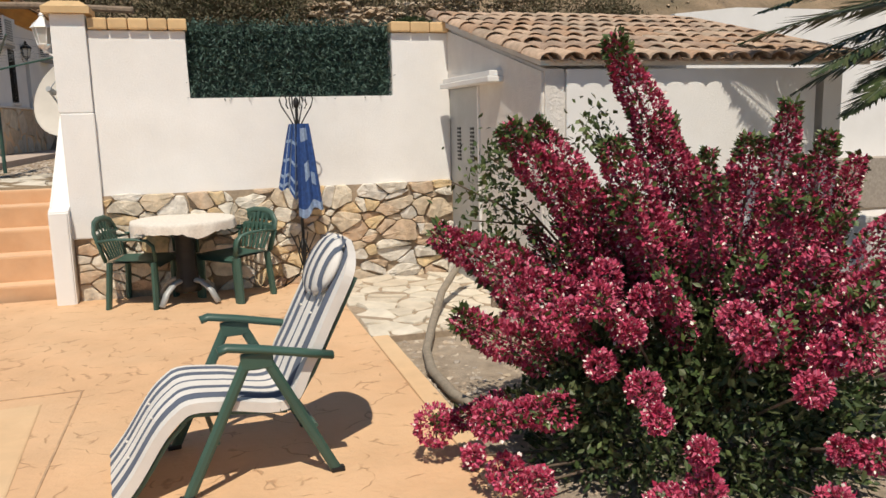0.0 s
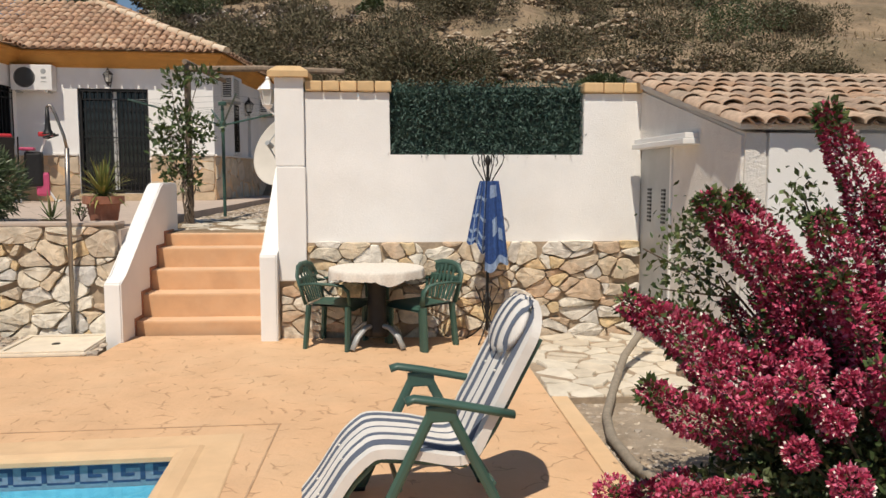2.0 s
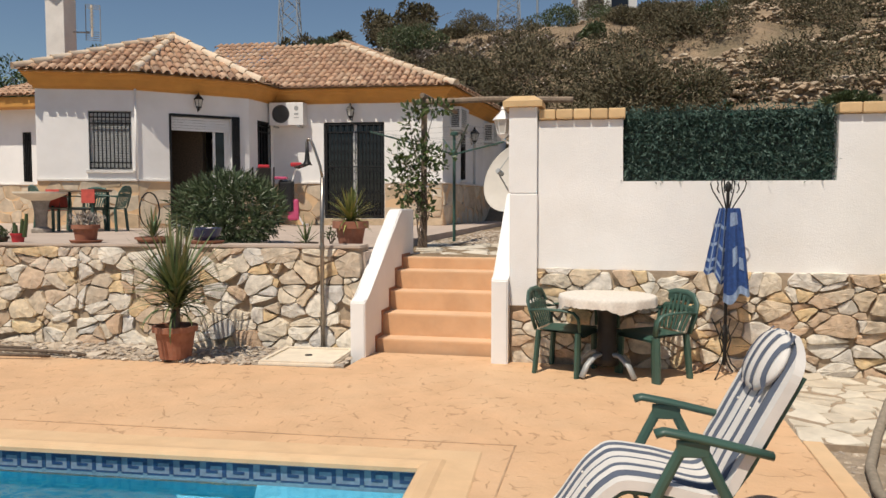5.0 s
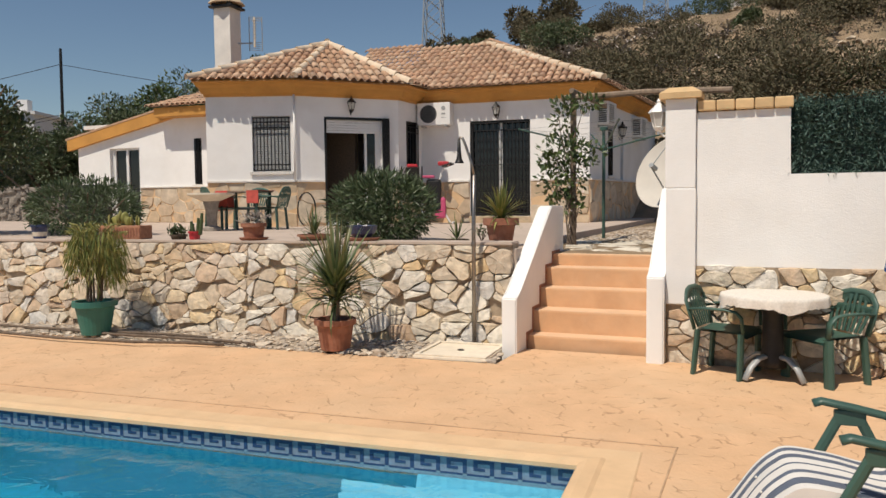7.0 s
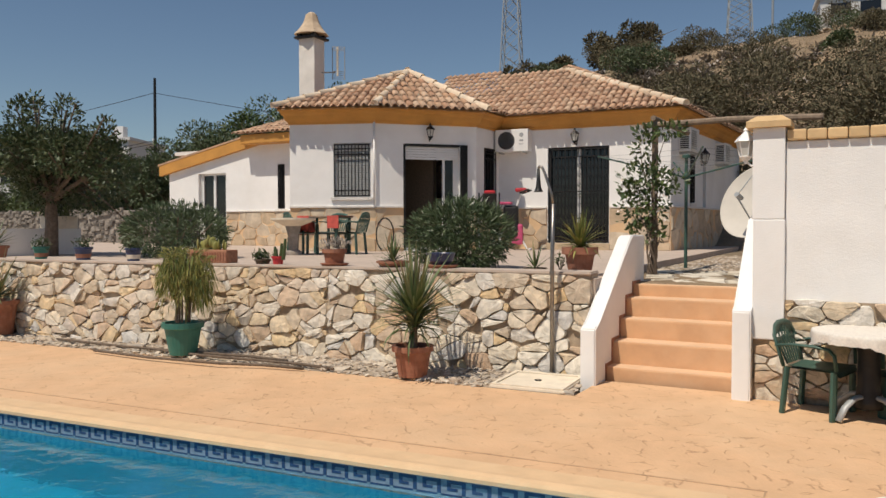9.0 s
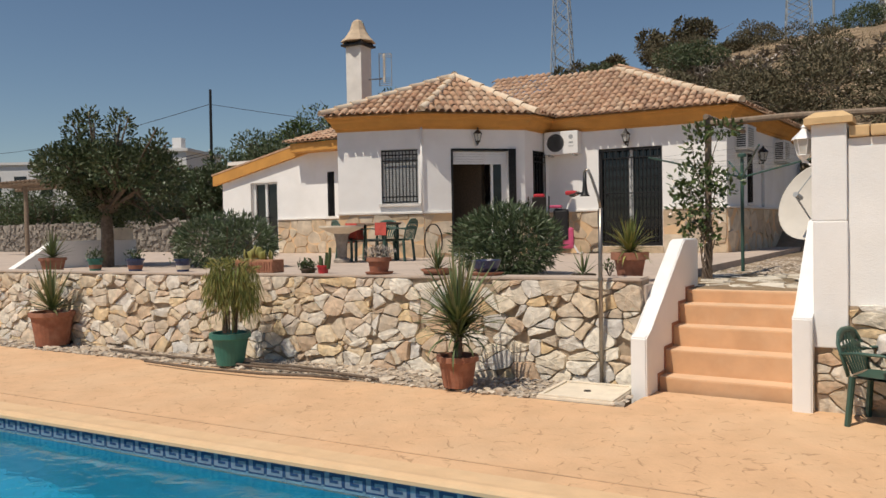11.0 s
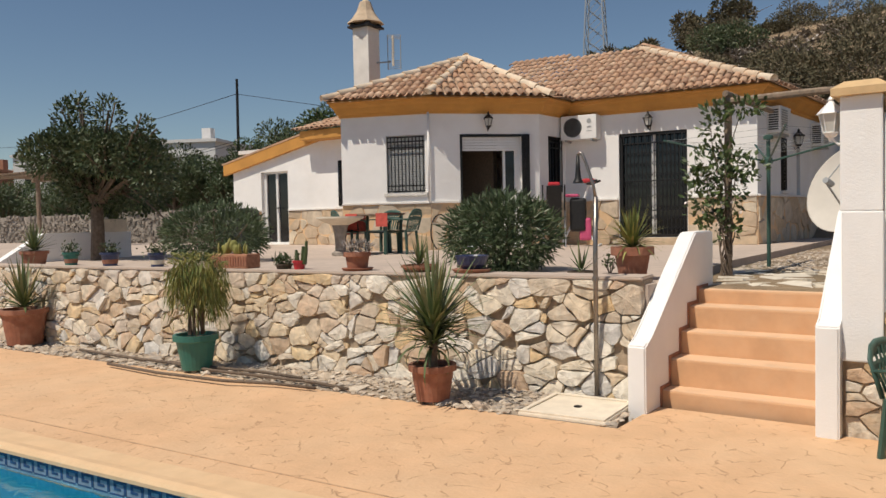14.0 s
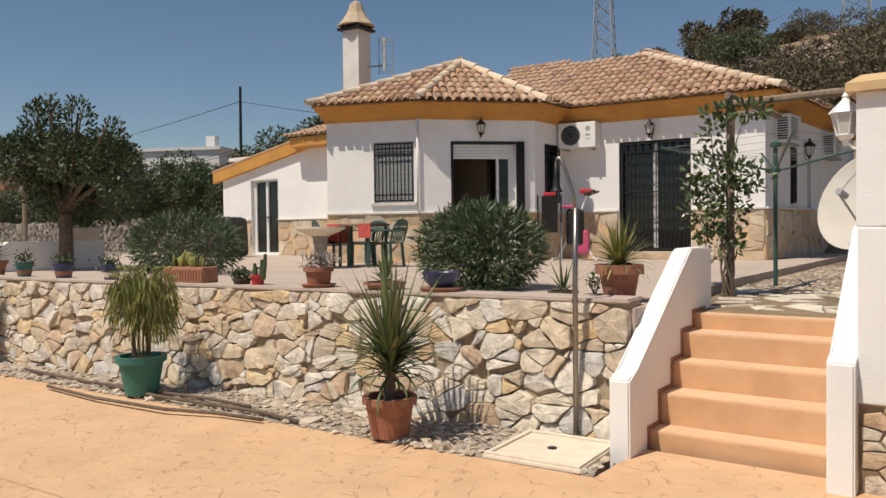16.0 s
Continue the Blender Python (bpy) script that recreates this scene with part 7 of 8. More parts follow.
# ---- bougainvillea ----
def bougainvillea(at, seed):
    r = np.random.default_rng(seed)
    bush = thing("bougainvillea", "large magenta bougainvillea in full bloom with white florets", "bush", at)
    spikes = []                                             # base, tip, thickness
    for i in range(46):
        a = i * 2.39996 + r.normal() * 0.2
        el = math.radians(26 + 42 * ((i + 0.5) / 46) ** 1.1)
        L = r.uniform(0.95, 1.26)
        d = Vector((math.cos(a) * math.cos(el), math.sin(a) * math.cos(el), math.sin(el)))
        b0 = Vector((0, 0, 0.22)) + d * 0.45
        tip = Vector((0, 0, 0.20)) + Vector((d.x * L, d.y * L * 0.92, d.z * L * 1.02))
        tip.z = max(tip.z, 0.16)
        spikes.append((b0, tip, r.uniform(0.060, 0.088)))
    for x, y, z, bx, by, bz, th in ((-0.44, 0.0, 1.84, 0.02, 0.0, 0.95, 0.125), (-1.22, 0.10, 0.22, -0.6, 0.0, 0.35, 0.08), (-1.12, -0.35, 0.40, -0.5, -0.2, 0.35, 0.09), (0.47, 0.0, 1.56, 0.36, 0.0, 0.7, 0.10), (0.88, 0.0, 1.30, 0.55, 0.0, 0.6, 0.10), (0.60, -0.1, 1.42, 0.45, 0, 0.6, 0.10), (-0.90, 0.05, 1.48, -0.25, 0.0, 0.75, 0.14), (-0.76, 0.1, 1.50, -0.2, 0.1, 0.75, 0.13), (-1.22, 0.0, 1.08, -0.45, 0, 0.55, 0.14), (-1.20, -0.2, 0.76, -0.5, -0.1, 0.4, 0.13), (-0.55, -0.2, 1.42, -0.15, -0.1, 0.7, 0.14), (-0.2, 0.0, 1.5, 0.0, 0.0, 0.8, 0.15), (0.15, -0.15, 1.42, 0.12, -0.1, 0.7, 0.14), (1.15, -0.1, 1.1, 0.6, 0, 0.5, 0.12)):
        spikes.append((Vector((bx, by, bz)), Vector((x, y, z)), th))
    bm = bmesh.new()
    for b0, tip, th in spikes:
        sweep(bm, [(r.normal() * 0.05, r.normal() * 0.05, 0), tuple(b0 * 0.7), tuple(b0), tuple(tip)], 0.015, n=5, taper=0.35)
    tagged(part("branchwork", bm, M["bark"], bush), kind="stuff")
    BP, BW, LP, LW, FP, FW, DP, DW = [], [], [], [], [], [], [], []
    for b0, tip, th in spikes:
        d = tip - b0
        n = int(2900 * d.length * th / 0.12)
        u = d.normalized()
        a = u.cross(Vector((0.3, 0.2, 1))).normalized()
        b = a.cross(u)
        bare, phase = r.uniform(0.87, 1.02), r.random() * 6.28
        for k in range(n):
            t = r.random() ** 0.85
            ph = r.random() * 6.283
            lump = 0.88 + 0.16 * math.sin(t * 15 + phase + math.sin(ph) * 1.5)
            rad = th * (1.12 - 0.80 * t ** 1.5) * lump * (0.70 + 0.30 * math.sqrt(r.random()))
            o = a * math.cos(ph) + b * math.sin(ph)
            p = b0 + d * t + o * rad
            w = o * 0.9 + u * 0.4 + Vector(r.normal(size=3)) * 0.5
            # spike feet get dark leaves: the shade between the spikes, put in as colour
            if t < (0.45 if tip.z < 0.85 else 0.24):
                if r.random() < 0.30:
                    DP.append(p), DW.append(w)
            elif (t > bare and r.random() < 0.5) or r.random() < 0.10:
                LP.append(p), LW.append(w)
            else:
                BP.append(p), BW.append(w)
                if r.random() < 0.055:
                    FP.append(p + o * 0.016), FW.append(w)
        if tip.z < 0.80 and r.random() < 0.7:               # round heads at the tips of the low branches
            R = r.uniform(0.06, 0.09)
            for k in range(420):
                o = Vector(r.normal(size=3)).normalized()
                BP.append(tip + o * R * r.uniform(0.8, 1.05)), BW.append(o + Vector(r.normal(size=3)) * 0.5)
                if r.random() < 0.07:
                    FP.append(tip + o * (R * 1.1)), FW.append(o)
    stems = bmesh.new()
    for i in range(46):                                     # small round flower heads low on the bush
        a, el = r.uniform(-3.3, 0.35), 0.02 + 0.85 * r.random() ** 1.2
        R = r.uniform(0.040, 0.072)
        far = r.uniform(0.92, 1.12)
        tip = Vector((math.cos(a) * math.cos(el) * 1.04, math.sin(a) * math.cos(el) * 0.98, 0.08 + math.sin(el) * 1.02)) * far
        sweep(stems, [tuple(tip * 0.5), tuple(tip)], 0.006, n=5)
        for k in range(330):
            o = Vector(r.normal(size=3)).normalized()
            BP.append(tip + o * R * r.uniform(0.75, 1.05)), BW.append(o + Vector(r.normal(size=3)) * 0.5)
            if r.random() < 0.09:
                FP.append(tip + o * (R * 1.1)), FW.append(o)
    tagged(part("flower_stalk", stems, M["bark"], bush), kind="stuff")
    for k in range(17000):                                   # leafy inside of the bush, mostly dark leaves whose colour carries its inner shade
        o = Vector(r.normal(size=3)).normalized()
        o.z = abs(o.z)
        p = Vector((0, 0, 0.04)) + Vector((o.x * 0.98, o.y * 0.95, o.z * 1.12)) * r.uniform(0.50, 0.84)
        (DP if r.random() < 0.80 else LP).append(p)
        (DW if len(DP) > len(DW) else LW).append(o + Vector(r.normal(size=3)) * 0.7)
    for c, n, s in (((-0.86, 0.30, 1.22), 240, 0.09), ((-0.82, 0.32, 1.36), 110, 0.06), ((-0.45, 0.15, 1.46), 120, 0.06), ((-0.82, 0.3, 1.04), 220, 0.10)):
        twigs = bmesh.new()
        for k in range(3):
            sweep(twigs, [(c[0] * 0.3, c[1] * 0.3, c[2] * 0.45), (c[0] * 0.75, c[1] * 0.8, c[2] * 0.85), tuple(Vector(c) + Vector(r.normal(size=3)) * s)], 0.008, n=5, taper=0.4)
        part("twig", twigs, M["bark"], bush)
        for k in range(n):
            LP.append(Vector(c) + Vector(r.normal(size=3)) * s), LW.append(Vector(r.normal(size=3)) + Vector((0, 0, 0.4)))
    tagged(leaf_cloud("bloom", BP, BW, 0.021, 0.019, M["bract"], r, bush, "papery magenta bracts", fold=0.5), kind="stuff")
    tagged(leaf_cloud("leaves", LP, LW, 0.036, 0.021, M["leaf"], r, bush, "fresh green leaves"), kind="stuff")
    # the dark leaf colour also paints in the shadow inside the bush
    tagged(leaf_cloud("inner_leaves", DP, DW, 0.045, 0.026, M["leafdark"], r, bush, "green inner leaves darkened for the shade within the bush"), kind="stuff")
    tagged(leaf_cloud("floret", FP, FW, 0.014, 0.014, M["blossom"], r, bush, "tiny white florets"), kind="stuff")
    return bush


bougainvillea((3.38, -4.10, -0.05), 17)

# grey irrigation pipe curving round the bush, and a short post
ob = part("irrigation_pipe", sweep(bmesh.new(), [(3.40, -0.75, 0.30), (3.24, -0.95, 0.24), (3.02, -1.25, 0.12), (2.80, -1.75, 0.02), (2.58, -2.35, -0.01), (2.50, -2.75, -0.01), (2.50, -3.2, -0.01), (2.62, -3.7, -0.01)], 0.030, n=10), M["hose"], None, smooth=True)
tagged(ob, "thick grey corrugated pipe curving over the bare earth", "pipe")
ob = part("stump_post", sweep(bmesh.new(), [(3.42, -1.42, -0.06), (3.43, -1.42, 0.30)], 0.05, n=8, taper=0.85), M["wood"])
tagged(ob, "short weathered post in the garden bed", "post")
# dead vine stems trailing over the gravel, not hoses
for k, (a, b, c) in enumerate((((-4.2, -0.72, 0.035), (-5.2, -0.98, 0.05), (-7.2, -0.98, 0.04)), ((-3.9, -0.60, 0.035), (-4.9, -0.62, 0.05), (-6.6, -0.62, 0.05)), ((-4.6, -0.50, 0.05), (-5.8, -0.55, 0.05), (-8.4, -0.62, 0.05)))):
    m1, m2 = Vector(a).lerp(Vector(b), 0.5) + Vector((0, 0.05, 0)), Vector(b).lerp(Vector(c), 0.5) - Vector((0, 0.06, 0))
    ob = part("water_hose", sweep(bmesh.new(), [a, m1, b, m2, c], 0.016, n=8), M["bark"], None, smooth=True)
    tagged(ob, "brown dry vine stem lying on the gravel", "stem")


# palm at the edge of the garden, only its fronds come into view
def frond(parent, base, way, length, seed):
    r = np.random.default_rng(seed)
    d = Vector(way).normalized()
    pts = []
    p = Vector(base)
    for k in range(12):
        pts.append(p.copy())
        d = (d + Vector((0, 0, -0.055))).normalized()
        p = p + d * length / 11
    V, F = [], []
    for k in range(1, 80):
        t = k / 80
        i = t * 11
        j = int(i)
        q = pts[j].lerp(pts[min(j + 1, 11)], i - j)
        u = (pts[min(j + 1, 11)] - pts[j]).normalized()
        side = u.cross(Vector((0, 0, 1))).normalized()
        for s in (-1, 1):
            L = 0.44 * math.sin(math.pi * min(1, 0.15 + t * 0.85)) * (0.8 + 0.4 * r.random()) + 0.05
            w = (side * s * 0.8 + u * 0.75 + Vector((0, 0, 0.05 - 0.25 * r.random()))).normalized()
            b0 = len(V)
            V += [q, q + w * L * 0.45 + u * 0.024, q + w * L, q + w * L * 0.45 - u * 0.024]
            F.append((b0, b0 + 1, b0 + 2, b0 + 3))
    fr = soup("frond", [tuple(v) for v in V], F, M["leafdark"], parent, "dark feathery palm frond")
    part("midrib", sweep(bmesh.new(), [tuple(q) for q in pts], 0.016, n=5, taper=0.3), M["leafdark"], fr)


palm = thing("palm_tree", "date palm with drooping dark fronds beside the shed", "palm tree", (0, 0, 0))
part("trunk", sweep(bmesh.new(), [(7.0, -3.4, -0.1), (6.9, -3.35, 1.2), (6.85, -3.3, 2.14)], 0.17, n=12), M["bark"], palm)
for k, (w, L) in enumerate((((-1, 0.12, 0.30), 2.4), ((-1, 0.10, 0.10), 2.1), ((-1, 0.14, -0.08), 1.9), ((-1, 0.0, 0.55), 2.7), ((-1, -0.05, 0.0), 2.0), ((-1, 0.2, 0.42), 2.3), ((-1, 0.28, 0.14), 2.0), ((-0.9, 0.3, 0.7), 2.3), ((-1, 0.22, -0.02), 1.7), ((-0.8, 0.8, 0.3), 2.2), ((-1, 0.2, 0.6), 2.0), ((-0.3, 1, 0.4), 2.0), ((0.6, 0.8, 0.5), 2.0), ((1, 0, 0.4), 2.0), ((0.5, -0.9, 0.4), 2.0), ((-0.4, -0.9, 0.6), 1.9), ((-0.9, -0.3, 0.35), 2.0), ((-0.9, 0.55, 0.02), 1.9))):
    frond(palm, (6.85, -3.3, 2.14), w, L, 200 + k)

# ---- hillside ----
r_ = np.random.default_rng(31)


def on_hill(x, y):
    return hill_height(x, y)


def scrub_bush(at, s, seed, mat="scrub", label="dry dark scrub bush on the hillside", n=900, leaf=0.16):
    r = np.random.default_rng(seed)
    q = thing("scrub_bush", label, "bush", at, 0, "scrub on the hillside")
    blobs = [((r.normal() * s * 0.45, r.normal() * s * 0.4, s * r.uniform(0.25, 0.6)), (s * r.uniform(0.4, 0.7), s * r.uniform(0.4, 0.6), s * r.uniform(0.3, 0.5))) for _ in range(6)]
    P, W = clump_points(r, n, blobs, 0.4)
    tagged(leaf_cloud("foliage", P, W, leaf, leaf * 0.45, M[mat], r, q), kind="stuff")
    bm = bmesh.new()
    for c, rd in blobs[:4]:
        sweep(bm, [(0, 0, -0.3), tuple(c)], 0.05, n=5, taper=0.4)
    part("branchwork", bm, M["bark"], q)
    return q


spots = [(-9.5, 33, 1.7), (-6.2, 24, 1.9), (-3.0, 23, 1.6), (-1.8, 27, 1.9), (-0.2, 21.5, 3.1), (1.8, 19.8, 2.6), (2.8, 20, 1.7), (0.8, 30, 1.9), (4.8, 21, 1.4), (-4.6, 36, 1.8), (-10.5, 27, 1.5), (-8.0, 42, 1.6), (-2.2, 41, 2.0), (3.2, 36, 2.0), (7.5, 24, 2.1), (9.5, 21, 2.0), (11.5, 25, 2.2), (13.5, 20, 2.1), (15.5, 27, 2.3), (10.2, 32, 2.2), (17.5, 22, 2.0), (19.5, 29, 2.2), (6.0, 44, 2.0), (-13.0, 44, 1.9), (-16.5, 38, 1.9), (0.5, 50, 2.0), (-6.0, 50, 1.8), (12, 42, 2.2), (-1.0, 17.0, 1.1), (2.0, 15.0, 1.2), (3.8, 14.2, 1.0)]
spots += [(r_.uniform(4, 22), 27 + 22 * r_.random(), 1.4 + 0.9 * r_.random()) for _ in range(8)]
spots += [(r_.uniform(-14, 22), 18 + 34 * r_.random(), 0.6 + 0.9 * r_.random()) for _ in range(34)]
for k, (x, y, s) in enumerate(spots):
    scrub_bush((x, y, on_hill(x, y) - 0.15), s * r_.uniform(0.75, 1.05), 300 + k, "scrub" if k % 6 else "leafdark", n=4200 if s < 2.4 else 11000, leaf=0.13)
# grey tangle of dead agaves
V, F = [], []
for c in range(560):
    cx, cy = r_.normal(-6.5, 4.2), r_.normal(31, 3.4)
    cz = on_hill(cx, cy)
    for k in range(9):
        a, L = r_.random() * 6.28, r_.uniform(0.3, 0.65)
        d = np.array([math.cos(a), math.sin(a), r_.uniform(-0.1, 0.9)])
        s = np.array([-math.sin(a), math.cos(a), 0]) * 0.055
        p = np.array([cx, cy, cz + 0.05])
        b0 = len(V)
        V += [p - s, p + s, p + d * L * 0.6 + s * 0.8, p + d * L * 0.6 - s * 0.8, p + d * L + np.array([0, 0, -0.12])]
        F += [(b0, b0 + 1, b0 + 2, b0 + 3), (b0 + 3, b0 + 2, b0 + 4)]
ob = soup("agave_thicket", [tuple(v) for v in V], F, M["agave"])
tagged(ob, "grey tangle of dead agaves across the slope", "agaves", kind="stuff")
# dry grass and loose rock
P, W = [], []
for k in range(9000):
    x, y = r_.uniform(-22, 24), 16 + 44 * r_.random() ** 1.3
    P.append((x, y, on_hill(x, y) - 0.02)), W.append((r_.normal() * 0.4, r_.normal() * 0.4, 1))
M["drygrass"] = material("dry_grass", (0.36, 0.28, 0.16), 0.9, per="island", palette=[(0.34, 0.25, 0.15), (0.25, 0.19, 0.11), (0.39, 0.30, 0.18), (0.18, 0.14, 0.08)], vary=0.1, bump=0)
tagged(leaf_cloud("dry_grass", P, W, 0.26, 0.05, M["drygrass"], r_), "pale dry grass tufts on the hillside", "grass", kind="stuff")


def rocks(name, pts, sizes, mat, seed, flat=0.6):
    """Many small stones, each an uneven eight-faced lump, in one mesh."""
    r = np.random.default_rng(seed)
    base = np.array([(1, 0, 0), (0, 1, 0), (-1, 0, 0), (0, -1, 0), (0.7, 0.7, 0.5), (-0.7, 0.7, 0.55), (-0.7, -0.7, 0.5), (0.7, -0.7, 0.55), (0, 0, 0.85)])
    fc = [(0, 4, 7), (0, 1, 4), (1, 5, 4), (1, 2, 5), (2, 6, 5), (2, 3, 6), (3, 7, 6), (3, 0, 7), (4, 5, 8), (5, 6, 8), (6, 7, 8), (7, 4, 8)]
    V, F = [], []
    for p, s in zip(pts, sizes):
        a = r.random() * 6.28
        c, sn = math.cos(a), math.sin(a)
        q = base * (1 + r.normal(size=base.shape) * 0.16) * s * [1, 0.5 + 0.5 * r.random(), flat * (0.7 + 0.6 * r.random())]
        q = np.stack([q[:, 0] * c - q[:, 1] * sn, q[:, 0] * sn + q[:, 1] * c, q[:, 2]], 1) + p
        b0 = len(V)
        V += q.tolist()
        F += [tuple(b0 + i for i in f) for f in fc]
    return soup(name, V, F, mat)


pts, sz = [], []
for k in range(2600):
    x, y = r_.uniform(-20, 24), 15 + 40 * r_.random() ** 1.3
    pts.append((x, y, on_hill(x, y) - 0.05)), sz.append(0.06 + 0.2 * r_.random() ** 3)
tagged(rocks("hill_rocks", pts, sz, M["tanrock"], 41), "loose pale rocks on the slope", "rocks", kind="stuff")
# ruined dry-stone terraces on the slope above the wall
for k, (x0, x1, y, zadd) in enumerate(((2.5, 12, 24.5, 0.9), (3.5, 15, 28.5, 0.9), (4.0, 16, 33, 0.9), (3.0, 13, 20.5, 0.7), (-6, 4, 47, 0.8))):
    pts, sz = [], []
    for i in range(420):
        x = r_.uniform(x0, x1)
        z = on_hill(x, y) - 0.1
        pts.append((x, y + r_.normal() * 0.08, z + zadd * r_.random())), sz.append(r_.uniform(0.10, 0.24))
    tw = rocks("terrace_wall", pts, sz, M["tanrock"], 60 + k, 0.8)
    tagged(tw, "crumbling dry-stone terrace wall across the slope", "terrace wall", kind="stuff")

# trees on the ridge and behind the house
for k, (x, y, h) in enumerate(((-13.5, 50, 3.9), (-15.5, 47, 3.2), (-20, 44, 3.0), (-18.0, 45, 2.6))):
    z = on_hill(x, y)
    tree("carob_tree", "rounded green tree on the ridge of the hill", (x, y, z - 0.2), h, crown(9, h * 0.32, h * 0.4, h * 0.85, h * 0.24, 400 + k), 3200, 0.26, 0.13, M["scrub"], 410 + k, 0.16)
for k in range(26):
    x, y = -19 - 2.2 * k + r_.normal() * 1.2, 19 + 8 * r_.random() + 0.25 * k
    h = r_.uniform(3.2, 4.3) + 0.05 * k
    tree("olive_tree", "grey-green tree in the grove behind the house", (x, y, on_hill(x, y) - 0.2), h, crown(8, h * 0.42, h * 0.25, h * 0.8, h * 0.30, 500 + k), 4800, 0.19, 0.085, M["leafdark"] if k % 2 else M["leaf"], 530 + k, 0.15)

for k in range(16):
    x, y = -17 - 1.5 * k + r_.normal() * 0.7, 20 + 5 * r_.random() + 0.2 * k
    h = r_.uniform(2.6, 3.3) + 0.03 * k
    tree("olive_tree", "soft grey-green bushy tree behind the garden wall", (x, y, on_hill(x, y) - 0.2), h, crown(9, h * 0.5, h * 0.15, h * 0.75, h * 0.34, 600 + k), 4600, 0.17, 0.07, M["oleander"], 640 + k, 0.12)


def lattice_mast(at, h, w, label):
    q = thing("lattice_mast", label, "mast", at, 12, "masts on the hill")
    cs = [(-1, -1), (1, -1), (1, 1), (-1, 1)]

    def corner(i, t):
        k = w * (1 - 0.72 * t) / 2
        return Vector((cs[i % 4][0] * k, cs[i % 4][1] * k, h * t))
    for i in range(4):
        part("leg", sweep(bmesh.new(), [corner(i, 0), corner(i, 1)], 0.07, n=4), M["lattice"], q)
    n = 16
    for i in range(4):
        bm = bmesh.new()
        for k in range(n):
            sweep(bm, [corner(i, k / n), corner(i + 1, (k + 1) / n)], 0.035, n=3)
            sweep(bm, [corner(i + 1, k / n), corner(i, (k + 1) / n)], 0.035, n=3)
        part("bracing", bm, M["lattice"], q)
    return q


lattice_mast((-27.0, 58, 6), 22, 2.6, "tall grey steel lattice mast on the hill")
lattice_mast((-8.4, 64, 15.5), 17, 2.2, "steel lattice mast behind the ridge")
up = thing("utility_pole", "dark wooden utility pole behind the grove", "utility pole", (-41.2, 30, 0.5))
part("pole", sweep(bmesh.new(), [(0, 0, 0), (0.1, 0, 11.0)], 0.13, n=8, taper=0.7), M["iron"], up)
part("insulator", sweep(bmesh.new(), [(0.05, -0.14, 6.6), (0.05, -0.14, 6.9)], 0.06, n=6), M["whitepaint"], up)
bm = bmesh.new()
for z0, z1 in ((10.0, 7.6), (6.8, 5.8), (6.6, 5.2)):
    pts = [(-41.2 + 37.2 * t, 30 + 20 * t, 0.5 + z0 + (z1 - z0) * t - 1.6 * math.sin(math.pi * t)) for t in np.linspace(0, 1, 14)]
    sweep(bm, pts, 0.022, n=4)
    pts = [(-41.2 - 50 * t, 30 + 4 * t, 0.5 + z0 - 1.2 * math.sin(math.pi * t)) for t in np.linspace(0, 1, 14)]
    sweep(bm, pts, 0.022, n=4)
tagged(part("power_line", bm, M["iron"]), "thin sagging overhead wires", "cable")
pole2 = part("thin_pole", sweep(bmesh.new(), [(-5.2, 58, 15), (-5.2, 58, 25)], 0.09, n=6), M["lattice"])
tagged(pole2, "thin steel pole on the ridge", "pole")


def far_house(at, turn, w, d, h, label, wins=3, tone="farwhite"):
    q = thing("far_house", label, "house", at, turn, "houses in the distance")
    part("wall", box(bmesh.new(), -w / 2, w / 2, -d / 2, d / 2, -1, h), M[tone], q)
    part("roof", box(bmesh.new(), -w / 2 - 0.2, w / 2 + 0.2, -d / 2 - 0.2, d / 2 + 0.2, h, h + 0.25), M[tone], q)
    for k in range(wins):
        x = -w / 2 + w * (k + 0.7) / (wins + 0.4)
        part("window", box(bmesh.new(), x - 0.6, x + 0.6, -d / 2 - 0.06, -d / 2 + 0.02, h * 0.45, h * 0.8), M["glass"], q)
    part("chimney", box(bmesh.new(), w * 0.2, w * 0.2 + 0.8, -0.4, 0.4, h + 0.25, h + 1.5), M[tone], q)
    return q


far_house((-55, 36, 3.2), 25, 9, 7, 5.0, "white flat-roofed house among the trees")
far_house((-74, 40, 3.0), 30, 14, 8, 5.6, "long white house in the distance", 5)
far_house((-92, 44, 3.0), 30, 10, 8, 5.2, "white house in the distance", 3)
M["farbrick"] = material("far_brick", (0.34, 0.17, 0.11), 0.9, vary=0.15, scale=1.0, bump=0)
far_house((-84, 33, 2.0), 30, 8, 7, 5.2, "unfinished brick house in the distance", 3, "farbrick")
rh = far_house((0.3, 52.5, on_hill(0.3, 52.5) + 0.6), 8, 4.2, 3, 2.0, "small white hut on the ridge of the hill", 2)
bm = bmesh.new()
for k in range(20):
    x = -9 + k * 0.8
    z = on_hill(x, 51)
    box(bm, x - 0.4, x + 0.4, 50.9, 51.2, z - 0.5, z + 0.75 + 0.1 * r_.random())
tagged(part("ridge_wall", bm, M["farstone"]), "low grey wall along the ridge", "wall", kind="structure")


# ---- pieces of walls and paving ----
rs = np.random.default_rng(2024)
rw = thing("wall_retaining", "retaining wall of irregular fieldstones under the terrace", "wall", kind="structure")
XA, XB = -12.59, -1.425
YA, YB = wall_y(XA), wall_y(XB)
span = math.hypot(XB - XA, YB - YA)
ux, uy = (XB - XA) / span, (YB - YA) / span


